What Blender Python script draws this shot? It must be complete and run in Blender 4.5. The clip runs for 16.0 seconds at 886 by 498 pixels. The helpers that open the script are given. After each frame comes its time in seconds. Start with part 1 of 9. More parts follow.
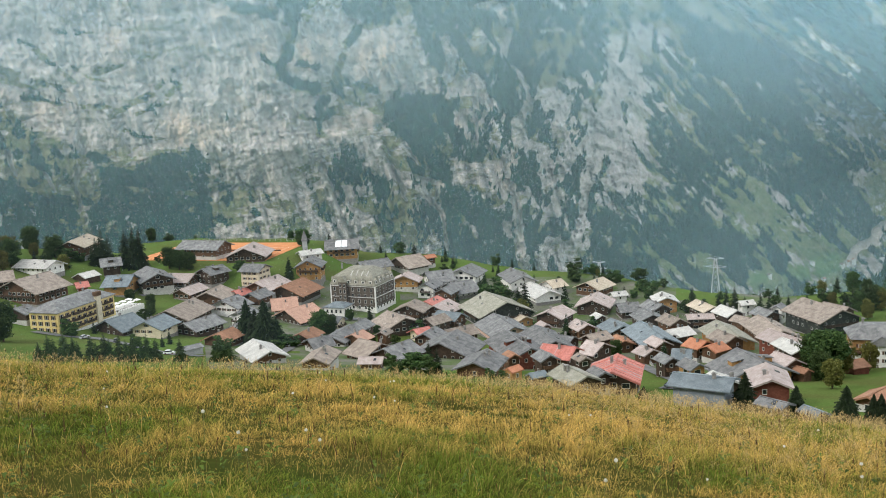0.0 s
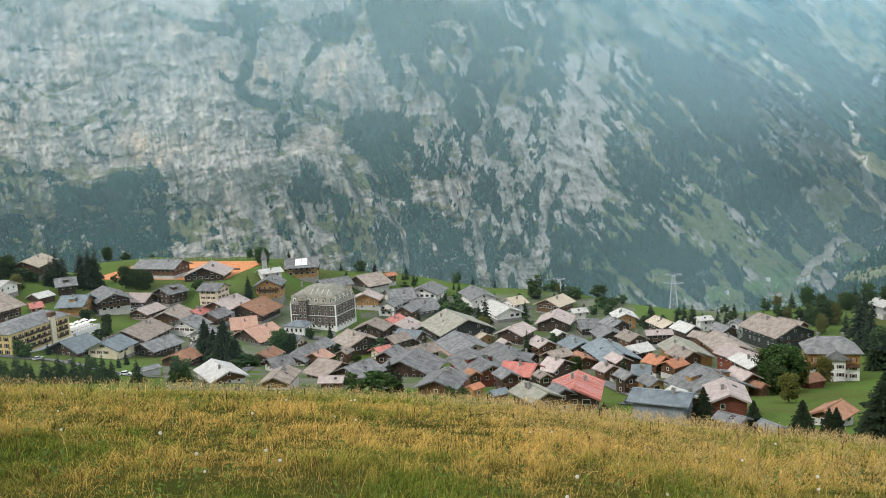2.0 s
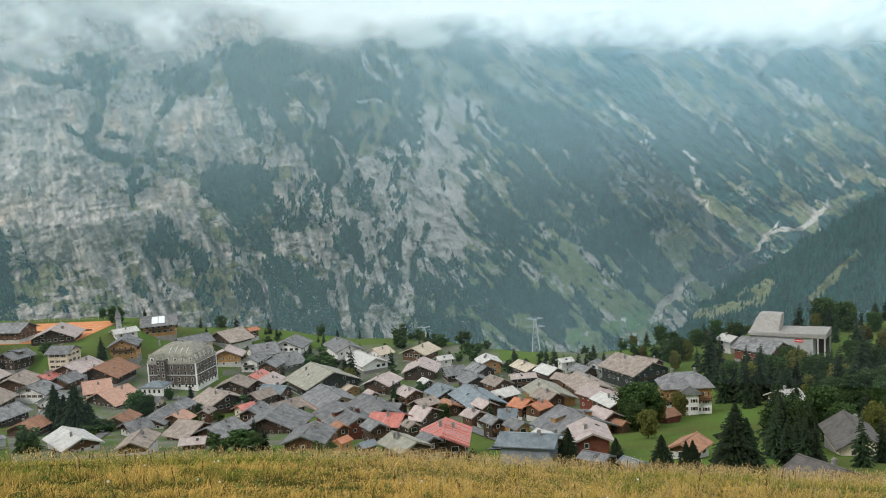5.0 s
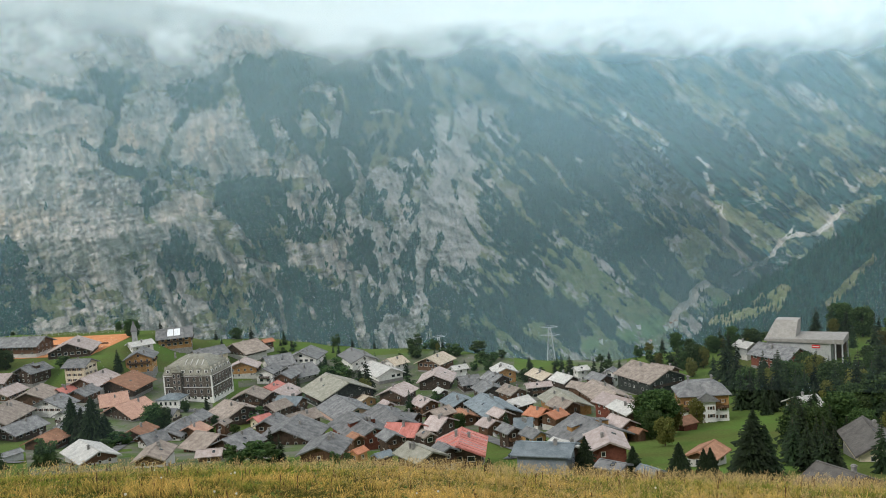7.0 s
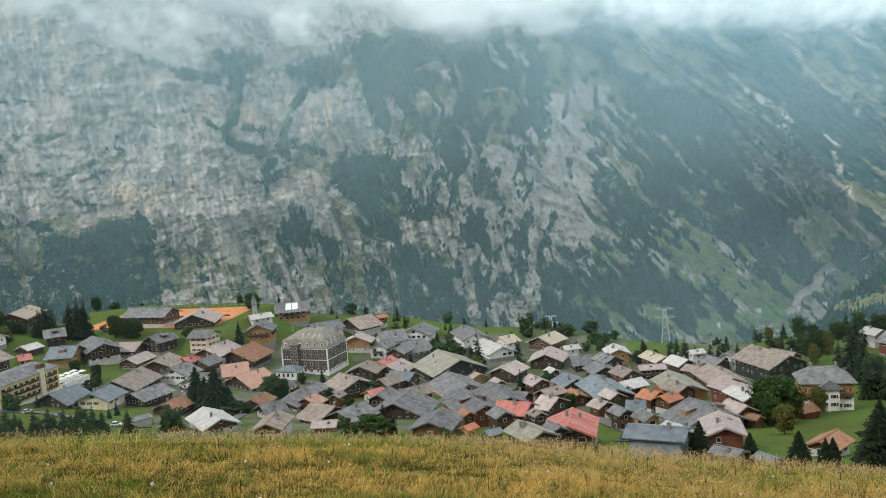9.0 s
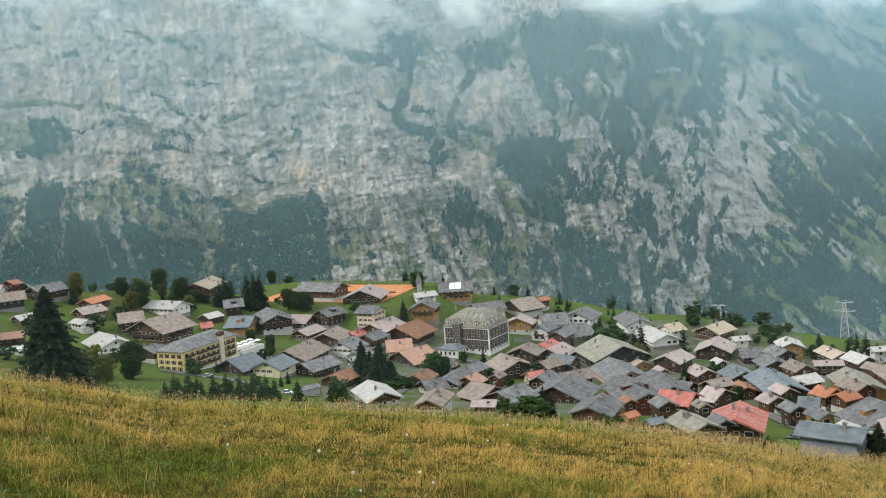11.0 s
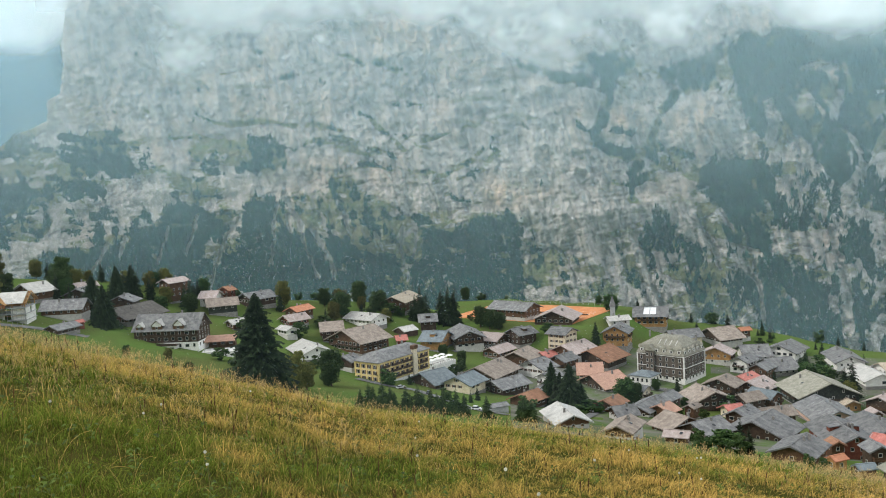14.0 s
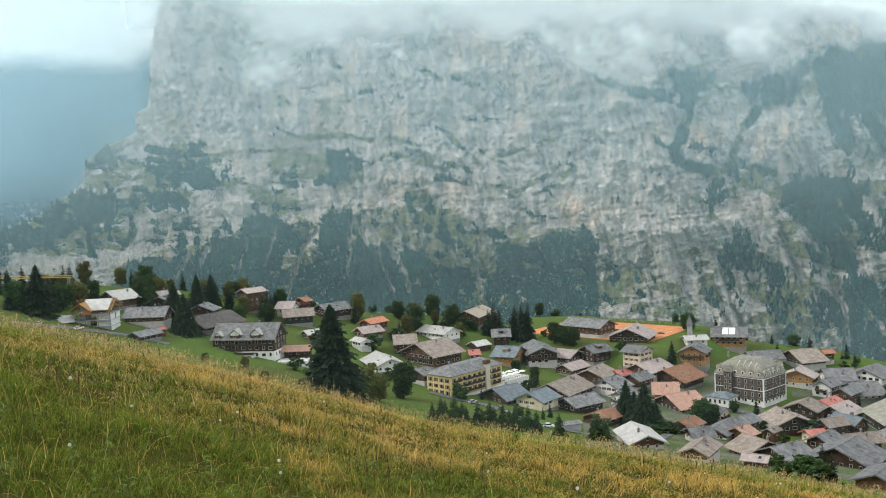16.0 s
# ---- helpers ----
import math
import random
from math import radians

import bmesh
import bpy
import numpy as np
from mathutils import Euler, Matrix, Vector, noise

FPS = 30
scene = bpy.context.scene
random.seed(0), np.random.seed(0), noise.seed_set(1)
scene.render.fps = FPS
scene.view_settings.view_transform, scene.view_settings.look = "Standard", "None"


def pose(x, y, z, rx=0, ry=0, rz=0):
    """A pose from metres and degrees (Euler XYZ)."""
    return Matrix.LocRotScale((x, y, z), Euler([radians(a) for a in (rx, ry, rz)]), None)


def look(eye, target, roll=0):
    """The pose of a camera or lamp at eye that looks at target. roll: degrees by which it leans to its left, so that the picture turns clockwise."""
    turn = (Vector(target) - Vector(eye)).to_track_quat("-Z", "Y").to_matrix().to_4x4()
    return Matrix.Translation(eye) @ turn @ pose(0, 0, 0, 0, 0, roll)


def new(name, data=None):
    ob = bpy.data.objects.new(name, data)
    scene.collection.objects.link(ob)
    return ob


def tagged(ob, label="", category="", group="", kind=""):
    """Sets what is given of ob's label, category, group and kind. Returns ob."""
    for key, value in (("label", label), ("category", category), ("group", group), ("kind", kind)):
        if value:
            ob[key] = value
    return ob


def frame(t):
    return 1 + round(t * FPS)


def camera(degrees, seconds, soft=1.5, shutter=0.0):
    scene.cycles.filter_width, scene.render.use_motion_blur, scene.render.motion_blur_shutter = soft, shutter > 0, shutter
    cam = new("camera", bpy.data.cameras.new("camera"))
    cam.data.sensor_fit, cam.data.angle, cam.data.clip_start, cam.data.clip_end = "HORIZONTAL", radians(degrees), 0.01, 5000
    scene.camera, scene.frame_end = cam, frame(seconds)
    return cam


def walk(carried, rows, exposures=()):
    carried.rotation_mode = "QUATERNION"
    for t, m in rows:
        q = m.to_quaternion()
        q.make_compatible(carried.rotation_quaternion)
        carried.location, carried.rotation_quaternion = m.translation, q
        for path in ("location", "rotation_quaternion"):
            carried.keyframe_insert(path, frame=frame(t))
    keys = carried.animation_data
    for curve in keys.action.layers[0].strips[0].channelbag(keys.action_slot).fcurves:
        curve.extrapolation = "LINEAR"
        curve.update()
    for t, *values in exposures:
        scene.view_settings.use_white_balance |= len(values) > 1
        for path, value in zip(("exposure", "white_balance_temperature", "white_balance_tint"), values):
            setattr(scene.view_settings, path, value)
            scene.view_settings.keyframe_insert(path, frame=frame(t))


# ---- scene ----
# the camera turns on the spot: seconds, yaw, pitch, roll
EYE = 1.6
cam = camera(50.69, 16.0, soft=0.95)
PATH = [
    (0.00, -0.00, -10.00, -3.00),
    (0.50, 0.08, -9.63, -3.00),
    (1.00, -0.15, -9.38, -2.97),
    (1.50, -1.13, -9.22, -2.93),
    (2.00, -2.50, -9.04, -2.87),
    (2.50, -4.22, -8.73, -2.91),
    (3.00, -5.70, -8.33, -3.04),
    (3.50, -7.14, -7.90, -3.15),
    (4.00, -8.46, -7.47, -3.18),
    (4.50, -9.90, -6.97, -3.25),
    (5.75, -11.84, -5.96, -3.77),
    (7.00, -10.29, -5.82, -4.26),
    (7.50, -8.94, -6.01, -4.29),
    (8.00, -7.31, -6.27, -4.34),
    (8.50, -5.45, -6.45, -4.36),
    (11.00, 6.85, -6.99, -4.01),
    (11.50, 9.28, -6.82, -3.91),
    (12.00, 11.69, -6.59, -3.76),
    (12.50, 13.58, -6.35, -3.66),
    (13.00, 15.51, -5.97, -3.58),
    (13.50, 17.19, -5.50, -3.36),
    (14.00, 18.65, -5.02, -3.21),
    (14.50, 19.94, -4.62, -3.11),
    (15.00, 21.09, -4.33, -3.06),
    (15.50, 22.14, -4.11, -2.84),
    (16.00, 23.17, -3.90, -2.63),
]
walk(cam, [(t, pose(0, 0, EYE, 0, 0, yaw) @ pose(0, 0, 0, 90 + pitch) @ pose(0, 0, 0, 0, 0, roll)) for t, yaw, pitch, roll in PATH], [(0, 0.76), (2, 0.74), (4.5, 0.54), (7, 0.43), (8.5, 0.45), (11, 0.62), (16, 0.62)])

# ---- overcast daylight ----
world = bpy.data.worlds.new("sky")
scene.world = world
world.use_nodes = True
wn, wl = world.node_tree.nodes, world.node_tree.links
wn.clear()
sky = wn.new("ShaderNodeTexSky")
sky.sky_type, sky.sun_disc = "NISHITA", False
sky.sun_elevation, sky.sun_rotation, sky.dust_density = radians(38), radians(245), 4.0
sky_dim = wn.new("ShaderNodeVectorMath")
sky_dim.operation = "SCALE"
sky_dim.inputs["Scale"].default_value = 0.1
veil = wn.new("ShaderNodeMix")
veil.data_type = "RGBA"
veil.inputs["Factor"].default_value = 0.86
veil.inputs["B"].default_value = (0.95, 1.0, 1.03, 1)
back = wn.new("ShaderNodeBackground")
back.inputs["Strength"].default_value = 0.92
wout = wn.new("ShaderNodeOutputWorld")
wl.new(sky.outputs["Color"], sky_dim.inputs[0])
wl.new(sky_dim.outputs["Vector"], veil.inputs["A"])
wl.new(veil.outputs["Result"], back.inputs["Color"])
wl.new(back.outputs["Background"], wout.inputs["Surface"])
sun = new("sun", bpy.data.lights.new("sun", "SUN"))
sun.data.energy, sun.data.angle, sun.data.color = 1.1, radians(14), (1.0, 0.96, 0.9)
sun.matrix_world = look((-120, -55, 105), (0, 0, 0))

# ---- materials ----
def nodes_of(name):
    m = bpy.data.materials.new(name)
    m.use_nodes = True
    n = m.node_tree.nodes
    return m, n, m.node_tree.links, n["Principled BSDF"]


def texture(n, l, coords, scale, detail=6.0, rough=0.6, kind="ShaderNodeTexNoise", stretch=None):
    tex = n.new(kind)
    tex.inputs["Scale"].default_value = scale
    if kind == "ShaderNodeTexNoise":
        tex.inputs["Detail"].default_value = detail
        tex.inputs["Roughness"].default_value = rough
    if stretch:
        mp = n.new("ShaderNodeMapping")
        mp.inputs["Scale"].default_value = stretch
        l.new(coords, mp.inputs["Vector"])
        coords = mp.outputs["Vector"]
    l.new(coords, tex.inputs["Vector"])
    return tex


def between(n, l, fac, a, b, blend="MIX"):
    mix = n.new("ShaderNodeMix")
    mix.data_type, mix.blend_type = "RGBA", blend
    for socket, value in (("Factor", fac), ("A", a), ("B", b)):
        if isinstance(value, (int, float)):
            mix.inputs[socket].default_value = value
        elif isinstance(value, tuple):
            mix.inputs[socket].default_value = (*value, 1)
        else:
            l.new(value, mix.inputs[socket])
    return mix.outputs["Result"]


def ranged(n, l, value, lo, hi, a=0.0, b=1.0):
    r = n.new("ShaderNodeMapRange")
    r.inputs["From Min"].default_value, r.inputs["From Max"].default_value = lo, hi
    r.inputs["To Min"].default_value, r.inputs["To Max"].default_value = a, b
    l.new(value, r.inputs["Value"])
    return r.outputs["Result"]


def surface(name, dark, light, coarse=0.6, fine=9.0, rough=0.8, bump=0.2, metal=0.0, stain=(0.1, 0.09, 0.08), stained=0.25,
            wave=None, own=0.0, local=True, stretch=None, sheen=0.25):
    """A worn surface: two tones by coarse noise, fine grain, stains, relief; wave (scale, axis, depth) adds ribs or courses; own: how far each object varies."""
    m, n, l, bsdf = nodes_of(name)
    if local:
        coords = n.new("ShaderNodeTexCoord").outputs["Object"]
    else:
        coords = n.new("ShaderNodeNewGeometry").outputs["Position"]
    big = texture(n, l, coords, coarse)
    small = texture(n, l, coords, fine, 5.0, 0.65, stretch=stretch)
    dirt = texture(n, l, coords, coarse * 2.7, 8.0, 0.7)
    colour = between(n, l, ranged(n, l, big.outputs["Fac"], 0.35, 0.65), dark, light)
    grain = ranged(n, l, small.outputs["Fac"], 0.3, 0.7, 0.78, 1.18)
    spread = n.new("ShaderNodeVectorMath")
    spread.operation = "SCALE"
    l.new(colour, spread.inputs[0])
    l.new(grain, spread.inputs["Scale"])
    colour = between(n, l, ranged(n, l, dirt.outputs["Fac"], 0.52, 0.75, 0.0, stained), spread.outputs["Vector"], stain)
    height = small.outputs["Fac"]
    if wave:
        rib = n.new("ShaderNodeTexWave")
        rib.bands_direction = wave[1]
        rib.inputs["Scale"].default_value = wave[0]
        rib.inputs["Distortion"].default_value = 0.4
        rib.inputs["Detail"].default_value = 2.0
        l.new(coords, rib.inputs["Vector"])
        height = between(n, l, 0.75, height, rib.outputs["Fac"])
        colour = between(n, l, ranged(n, l, rib.outputs["Fac"], 0.0, 0.35, wave[2], 0.0), colour, tuple(c * 0.45 for c in dark))
    if own:
        info = n.new("ShaderNodeObjectInfo")
        hue = n.new("ShaderNodeHueSaturation")
        l.new(ranged(n, l, info.outputs["Random"], 0, 1, 1 - own, 1 + own), hue.inputs["Value"])
        l.new(colour, hue.inputs["Color"])
        colour = hue.outputs["Color"]
    l.new(colour, bsdf.inputs["Base Color"])
    bsdf.inputs["Metallic"].default_value = metal
    bsdf.inputs["Specular IOR Level"].default_value = sheen
    l.new(ranged(n, l, dirt.outputs["Fac"], 0.3, 0.7, rough - 0.08, min(1.0, rough + 0.1)), bsdf.inputs["Roughness"])
    if bump:
        b = n.new("ShaderNodeBump")
        b.inputs["Strength"].default_value, b.inputs["Distance"].default_value = bump, 0.05
        l.new(height, b.inputs["Height"])
        l.new(b.outputs["Normal"], bsdf.inputs["Normal"])
    return m


def cover_material(name, rock, rock_dark, rock_warm, forest, meadow, scree):
    """Mountain side: bare rock, woods, meadow and scree, by the cover that the mesh carries, broken up by noise."""
    m, n, l, bsdf = nodes_of(name)
    pos = n.new("ShaderNodeNewGeometry").outputs["Position"]

    def carried(key):
        a = n.new("ShaderNodeAttribute")
        a.attribute_name = key
        return a.outputs["Fac"]

    patchy = texture(n, l, pos, 0.006, 8.0, 0.62)
    bed = texture(n, l, pos, 0.018, 9.0, 0.66, stretch=(0.7, 0.7, 2.2))
    fine = texture(n, l, pos, 0.075, 8.0, 0.7)
    tiny = texture(n, l, pos, 0.22, 6.0, 0.7)
    grit = ranged(n, l, tiny.outputs["Fac"], 0.36, 0.64)

    def times(colour, value, lo, hi):
        spread = n.new("ShaderNodeVectorMath")
        spread.operation = "SCALE"
        l.new(colour, spread.inputs[0])
        l.new(ranged(n, l, value, 0.34, 0.66, lo, hi), spread.inputs["Scale"])
        return spread.outputs["Vector"]

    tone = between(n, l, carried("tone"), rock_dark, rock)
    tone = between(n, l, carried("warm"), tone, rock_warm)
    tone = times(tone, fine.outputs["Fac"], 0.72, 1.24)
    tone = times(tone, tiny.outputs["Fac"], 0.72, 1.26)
    # thin dark lines: crevice shade put into the rock colour
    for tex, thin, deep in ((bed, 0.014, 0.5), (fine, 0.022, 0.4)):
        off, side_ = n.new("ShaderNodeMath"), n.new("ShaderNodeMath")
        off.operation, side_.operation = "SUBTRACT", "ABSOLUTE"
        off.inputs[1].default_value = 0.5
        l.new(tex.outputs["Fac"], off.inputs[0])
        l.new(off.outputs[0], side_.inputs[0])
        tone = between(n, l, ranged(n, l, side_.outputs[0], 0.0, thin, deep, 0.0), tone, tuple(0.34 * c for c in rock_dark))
    woods = between(n, l, ranged(n, l, patchy.outputs["Fac"], 0.4, 0.6), forest, tuple(1.3 * c for c in forest))
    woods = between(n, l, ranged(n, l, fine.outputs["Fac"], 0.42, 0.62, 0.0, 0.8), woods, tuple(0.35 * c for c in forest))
    woods = between(n, l, ranged(n, l, tiny.outputs["Fac"], 0.54, 0.66, 0.0, 0.6), woods, tuple(1.6 * c for c in forest))
    grass = between(n, l, ranged(n, l, bed.outputs["Fac"], 0.4, 0.6), meadow, (0.23, 0.21, 0.125))
    grass = between(n, l, ranged(n, l, fine.outputs["Fac"], 0.45, 0.62, 0.0, 0.7), grass, tuple(0.42 * c for c in meadow))
    grass = times(grass, tiny.outputs["Fac"], 0.75, 1.25)
    grass = between(n, l, carried("lush"), grass, times(between(n, l, ranged(n, l, bed.outputs["Fac"], 0.4, 0.6), (0.085, 0.175, 0.065), (0.14, 0.225, 0.085)), fine.outputs["Fac"], 0.8, 1.15))
    stones = times(between(n, l, grit, scree, tuple(0.72 * c for c in scree)), fine.outputs["Fac"], 0.85, 1.12)

    def broken(key, soft, ragged):
        """The carried share, made ragged by noise, as a nearly sharp edge."""
        value = carried(key)
        for tex, part_ in ((fine, 0.9 * ragged), (tiny, 0.7 * ragged)):
            add = n.new("ShaderNodeMath")
            add.operation = "MULTIPLY_ADD"
            l.new(tex.outputs["Fac"], add.inputs[0])
            add.inputs[1].default_value = part_
            l.new(value, add.inputs[2])
            value = add.outputs[0]
        middle = 0.5 + 0.8 * ragged
        return ranged(n, l, value, middle - soft, middle + soft)

    tone = between(n, l, broken("meadow", 0.16, 0.8), tone, grass)
    tone = between(n, l, broken("forest", 0.08, 0.7), tone, woods)
    tone = between(n, l, broken("scree", 0.1, 0.6), tone, stones)
    l.new(tone, bsdf.inputs["Base Color"])
    bsdf.inputs["Roughness"].default_value = 0.95
    bsdf.inputs["Specular IOR Level"].default_value = 0.1
    b = n.new("ShaderNodeBump")
    b.inputs["Strength"].default_value, b.inputs["Distance"].default_value = 0.8, 6.0
    l.new(between(n, l, 0.4, fine.outputs["Fac"], tiny.outputs["Fac"]), b.inputs["Height"])
    l.new(b.outputs["Normal"], bsdf.inputs["Normal"])
    return m


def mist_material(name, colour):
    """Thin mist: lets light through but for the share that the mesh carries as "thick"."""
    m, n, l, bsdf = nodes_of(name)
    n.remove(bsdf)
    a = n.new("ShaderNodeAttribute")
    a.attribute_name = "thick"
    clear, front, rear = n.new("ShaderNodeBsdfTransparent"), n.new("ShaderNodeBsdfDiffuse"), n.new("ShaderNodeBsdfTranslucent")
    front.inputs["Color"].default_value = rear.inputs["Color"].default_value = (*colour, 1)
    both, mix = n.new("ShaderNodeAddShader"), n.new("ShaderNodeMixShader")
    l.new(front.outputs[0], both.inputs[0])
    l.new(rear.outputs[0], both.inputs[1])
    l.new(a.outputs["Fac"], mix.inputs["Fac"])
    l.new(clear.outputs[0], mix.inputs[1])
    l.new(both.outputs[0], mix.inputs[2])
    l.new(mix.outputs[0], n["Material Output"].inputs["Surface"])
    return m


M_TURF = surface("meadow_turf", (0.07, 0.06, 0.016), (0.035, 0.05, 0.01), 0.35, 6.0, 0.95, 0.5, stain=(0.05, 0.035, 0.01), stained=0.5, local=False, sheen=0.0)
M_LAWN = surface("village_grass", (0.09, 0.108, 0.034), (0.088, 0.15, 0.036), 0.03, 1.6, 0.95, 0.3, stain=(0.1, 0.095, 0.04), stained=0.6, local=False, sheen=0.0)
M_YARD = surface("village_yards", (0.08, 0.13, 0.035), (0.16, 0.152, 0.132), 0.09, 1.4, 0.95, 0.3, stain=(0.13, 0.12, 0.1), stained=0.7, local=False, sheen=0.0)
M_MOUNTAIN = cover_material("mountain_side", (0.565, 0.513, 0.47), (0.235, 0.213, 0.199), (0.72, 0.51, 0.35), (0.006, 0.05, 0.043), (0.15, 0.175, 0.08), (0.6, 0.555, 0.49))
# haze tints: the blue of distance put into the sheets' colour
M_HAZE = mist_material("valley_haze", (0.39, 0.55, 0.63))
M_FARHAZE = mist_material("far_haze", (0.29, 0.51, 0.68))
M_CLOUD = mist_material("low_cloud", (0.74, 0.745, 0.75))

# ---- the lie of the land ----
def smooth(a, b, x):
    s = np.clip((x - a) / (b - a), 0, 1)
    return s * s * (3 - 2 * s)


LATTICE = np.random.RandomState(5).rand(64, 64, 64)


def rough3(x, y, z, octaves=5, gain=0.5, ridged=False):
    """Fractal noise, about -1 to 1, over arrays."""
    total, size, norm = 0.0, 1.0, 0.0
    for o in range(octaves):
        p = [np.asarray(c, float) * 2**o + 17.3 * o for c in (x, y, z)]
        whole = [np.floor(c).astype(int) for c in p]
        part = [c - w for c, w in zip(p, whole)]
        ease = [f * f * (3 - 2 * f) for f in part]
        value = 0.0
        for i in (0, 1):
            for j in (0, 1):
                for k in (0, 1):
                    weight = (ease[0] if i else 1 - ease[0]) * (ease[1] if j else 1 - ease[1]) * (ease[2] if k else 1 - ease[2])
                    value = value + weight * LATTICE[(whole[0] + i) % 64, (whole[1] + j) % 64, (whole[2] + k) % 64]
        value = value * 2 - 1
        total = total + size * (1 - 2 * np.abs(value) if ridged else value)
        norm += size
        size *= gain
    return total / norm


def hill(x, y):
    """The convex meadow on which the camera stands; it falls ahead and to the right."""
    r = np.hypot(x, y) + 1e-6
    s, c = x / r, y / r
    fall = 0.0505 + 0.1764 * s + 0.2805 * c - 0.0286 * s * c + 0.003
    fall = fall + 0.013 * np.exp(-(((s + 0.4) / 0.14) ** 2)) - 0.006 * np.exp(-(((s - 0.1) / 0.15) ** 2))
    bend = 0.0022
    steep = fall - 2 * np.sqrt(2.7 * bend)
    lumps = 0.13 * rough3(x * 0.14, y * 0.14, 0.5, 3) * smooth(2, 12, r)
    return -1.1 - steep * r - bend * np.minimum(r, 320) ** 2 + lumps


INNER = np.linspace(0, 1200, 400)
OUTER = INNER * (1.5 - 0.22 * smooth(180, 440, INNER))
EDGE_BEARING = [-60, -48, -40, -30, -19.5, -18.3, -12, -6, 0, 5, 10, 15, 20, 35, 60]
EDGE_RADIUS = [390, 400, 430, 430, 446, 492, 485, 460, 434, 410, 397, 366, 350, 375, 400]


def terrace(x, y):
    """The gently rolling terrace of the village."""
    r = np.hypot(x, y) + 1e-6
    inner = np.interp(r, OUTER, INNER)
    u, v = np.clip(x / r * inner / 100, -3.6, 2.4), np.clip(y / r * inner / 100, 0.8, 5.0)
    return r / inner * ((-17.278 - 10.685 * u - 15.844 * v - 1.153 * u * u + 3.067 * u * v - 5.805 * v * v - 0.230 * u**3 + 1.430 * u * u * v - 0.304 * u * v * v + 1.396 * v**3) - 1.6) + 1.6


def ground_z(x, y):
    x, y = np.asarray(x, float), np.asarray(y, float)
    a, b = hill(x, y), terrace(x, y)
    h = np.clip(0.5 + 0.5 * (a - b) / 6.0, 0, 1)
    z = b + (a - b) * h + 6.0 * h * (1 - h) * 0.5
    dx, dy = x + 131.4, y - 554.0
    along, across = 0.956 * dx - 0.292 * dy, 0.956 * dy + 0.292 * dx
    level = smooth(26, 2, np.hypot(np.maximum(np.abs(along) - 48, 0), np.maximum(np.abs(across) - 34, 0)))
    z = z * (1 - level) - 90.5 * level
    low = smooth(150, 95, np.abs(along)) * smooth(-25, 0, across)
    z = z * (1 - low) + np.minimum(z, -90.5) * low
    z = z - 40 * smooth(46, 95, across) * smooth(120, 70, np.abs(along))
    r = np.hypot(x, y)
    edge = np.interp(np.interp(np.degrees(np.arctan2(x, y)), EDGE_BEARING, EDGE_RADIUS) + 6, INNER, OUTER)
    drop = smooth(0, 330, r - edge) * np.where(y > 0, 1, 0)
    return z * (1 - drop) - 800 * drop


def sheet(name, xs, ys, zs, material, attributes=(), smooth_faces=True):
    """A grid mesh from three arrays of one shape."""
    rows, cols = xs.shape
    me = bpy.data.meshes.new(name)
    verts = np.stack([xs, ys, zs], -1).astype(np.float32)
    i = np.arange(rows * cols).reshape(rows, cols)
    quads = np.stack([i[:-1, :-1], i[:-1, 1:], i[1:, 1:], i[1:, :-1]], -1).reshape(-1, 4).astype(np.int32)
    me.vertices.add(rows * cols)
    me.vertices.foreach_set("co", verts.ravel())
    me.loops.add(quads.size)
    me.loops.foreach_set("vertex_index", quads.ravel())
    me.polygons.add(len(quads))
    me.polygons.foreach_set("loop_start", np.arange(0, quads.size, 4, dtype=np.int32))
    me.update(calc_edges=True)
    me.polygons.foreach_set("use_smooth", [smooth_faces] * len(me.polygons))
    for key, values in attributes:
        me.attributes.new(key, "FLOAT", "POINT").data.foreach_set("value", np.clip(values, 0, 1).astype(np.float32).ravel())
    me.materials.append(material)
    me.update()
    return new(name, me)


azs = np.radians(np.r_[np.linspace(-60, 45, 260), np.linspace(48, 300, 50)])
rs = np.r_[0.0, np.geomspace(0.8, 60, 90), np.geomspace(62, 800, 110), np.geomspace(815, 4950, 24)]
AZ, RR = np.meshgrid(azs, rs, indexing="ij")
GX, GY = np.sin(AZ) * RR, np.cos(AZ) * RR
ground = tagged(sheet("ground", GX[:, ::-1], GY[:, ::-1], ground_z(GX, GY)[:, ::-1], M_LAWN), "grassy hillside and village terrace above a deep valley", "ground", kind="structure")
ground.data.materials.append(M_TURF)
near = np.hypot(*np.array([(p.center.x, p.center.y) for p in ground.data.polygons]).T) < 190
mid = np.array([(p.center.x, p.center.y) for p in ground.data.polygons])
bearing, far = np.degrees(np.arctan2(*mid.T)), np.hypot(*mid.T)
yard = (far > 300) & (far < 530) & (bearing > -15) & (bearing < 21) & (rough3(mid[:, 0] * 0.03, mid[:, 1] * 0.03, 1.5, 3) > -0.25) & ~((bearing < -8) & (far > 500))
ground.data.materials.append(M_YARD)
ground.data.polygons.foreach_set("material_index", np.where(near, 1, np.where(yard, 2, 0)).astype(np.int32))


# ---- mountains across the valley, by bearing and rise in degrees ----
def inside(px, py, pts):
    """How far (px, py) lies inside the outline: even-odd rule."""
    hit = np.zeros(px.shape, bool)
    for (x0, y0), (x1, y1) in zip(pts, pts[1:] + pts[:1]):
        if y0 != y1:
            hit ^= ((y0 > py) != (y1 > py)) & (px < (x1 - x0) * (py - y0) / (y1 - y0) + x0)
    return hit


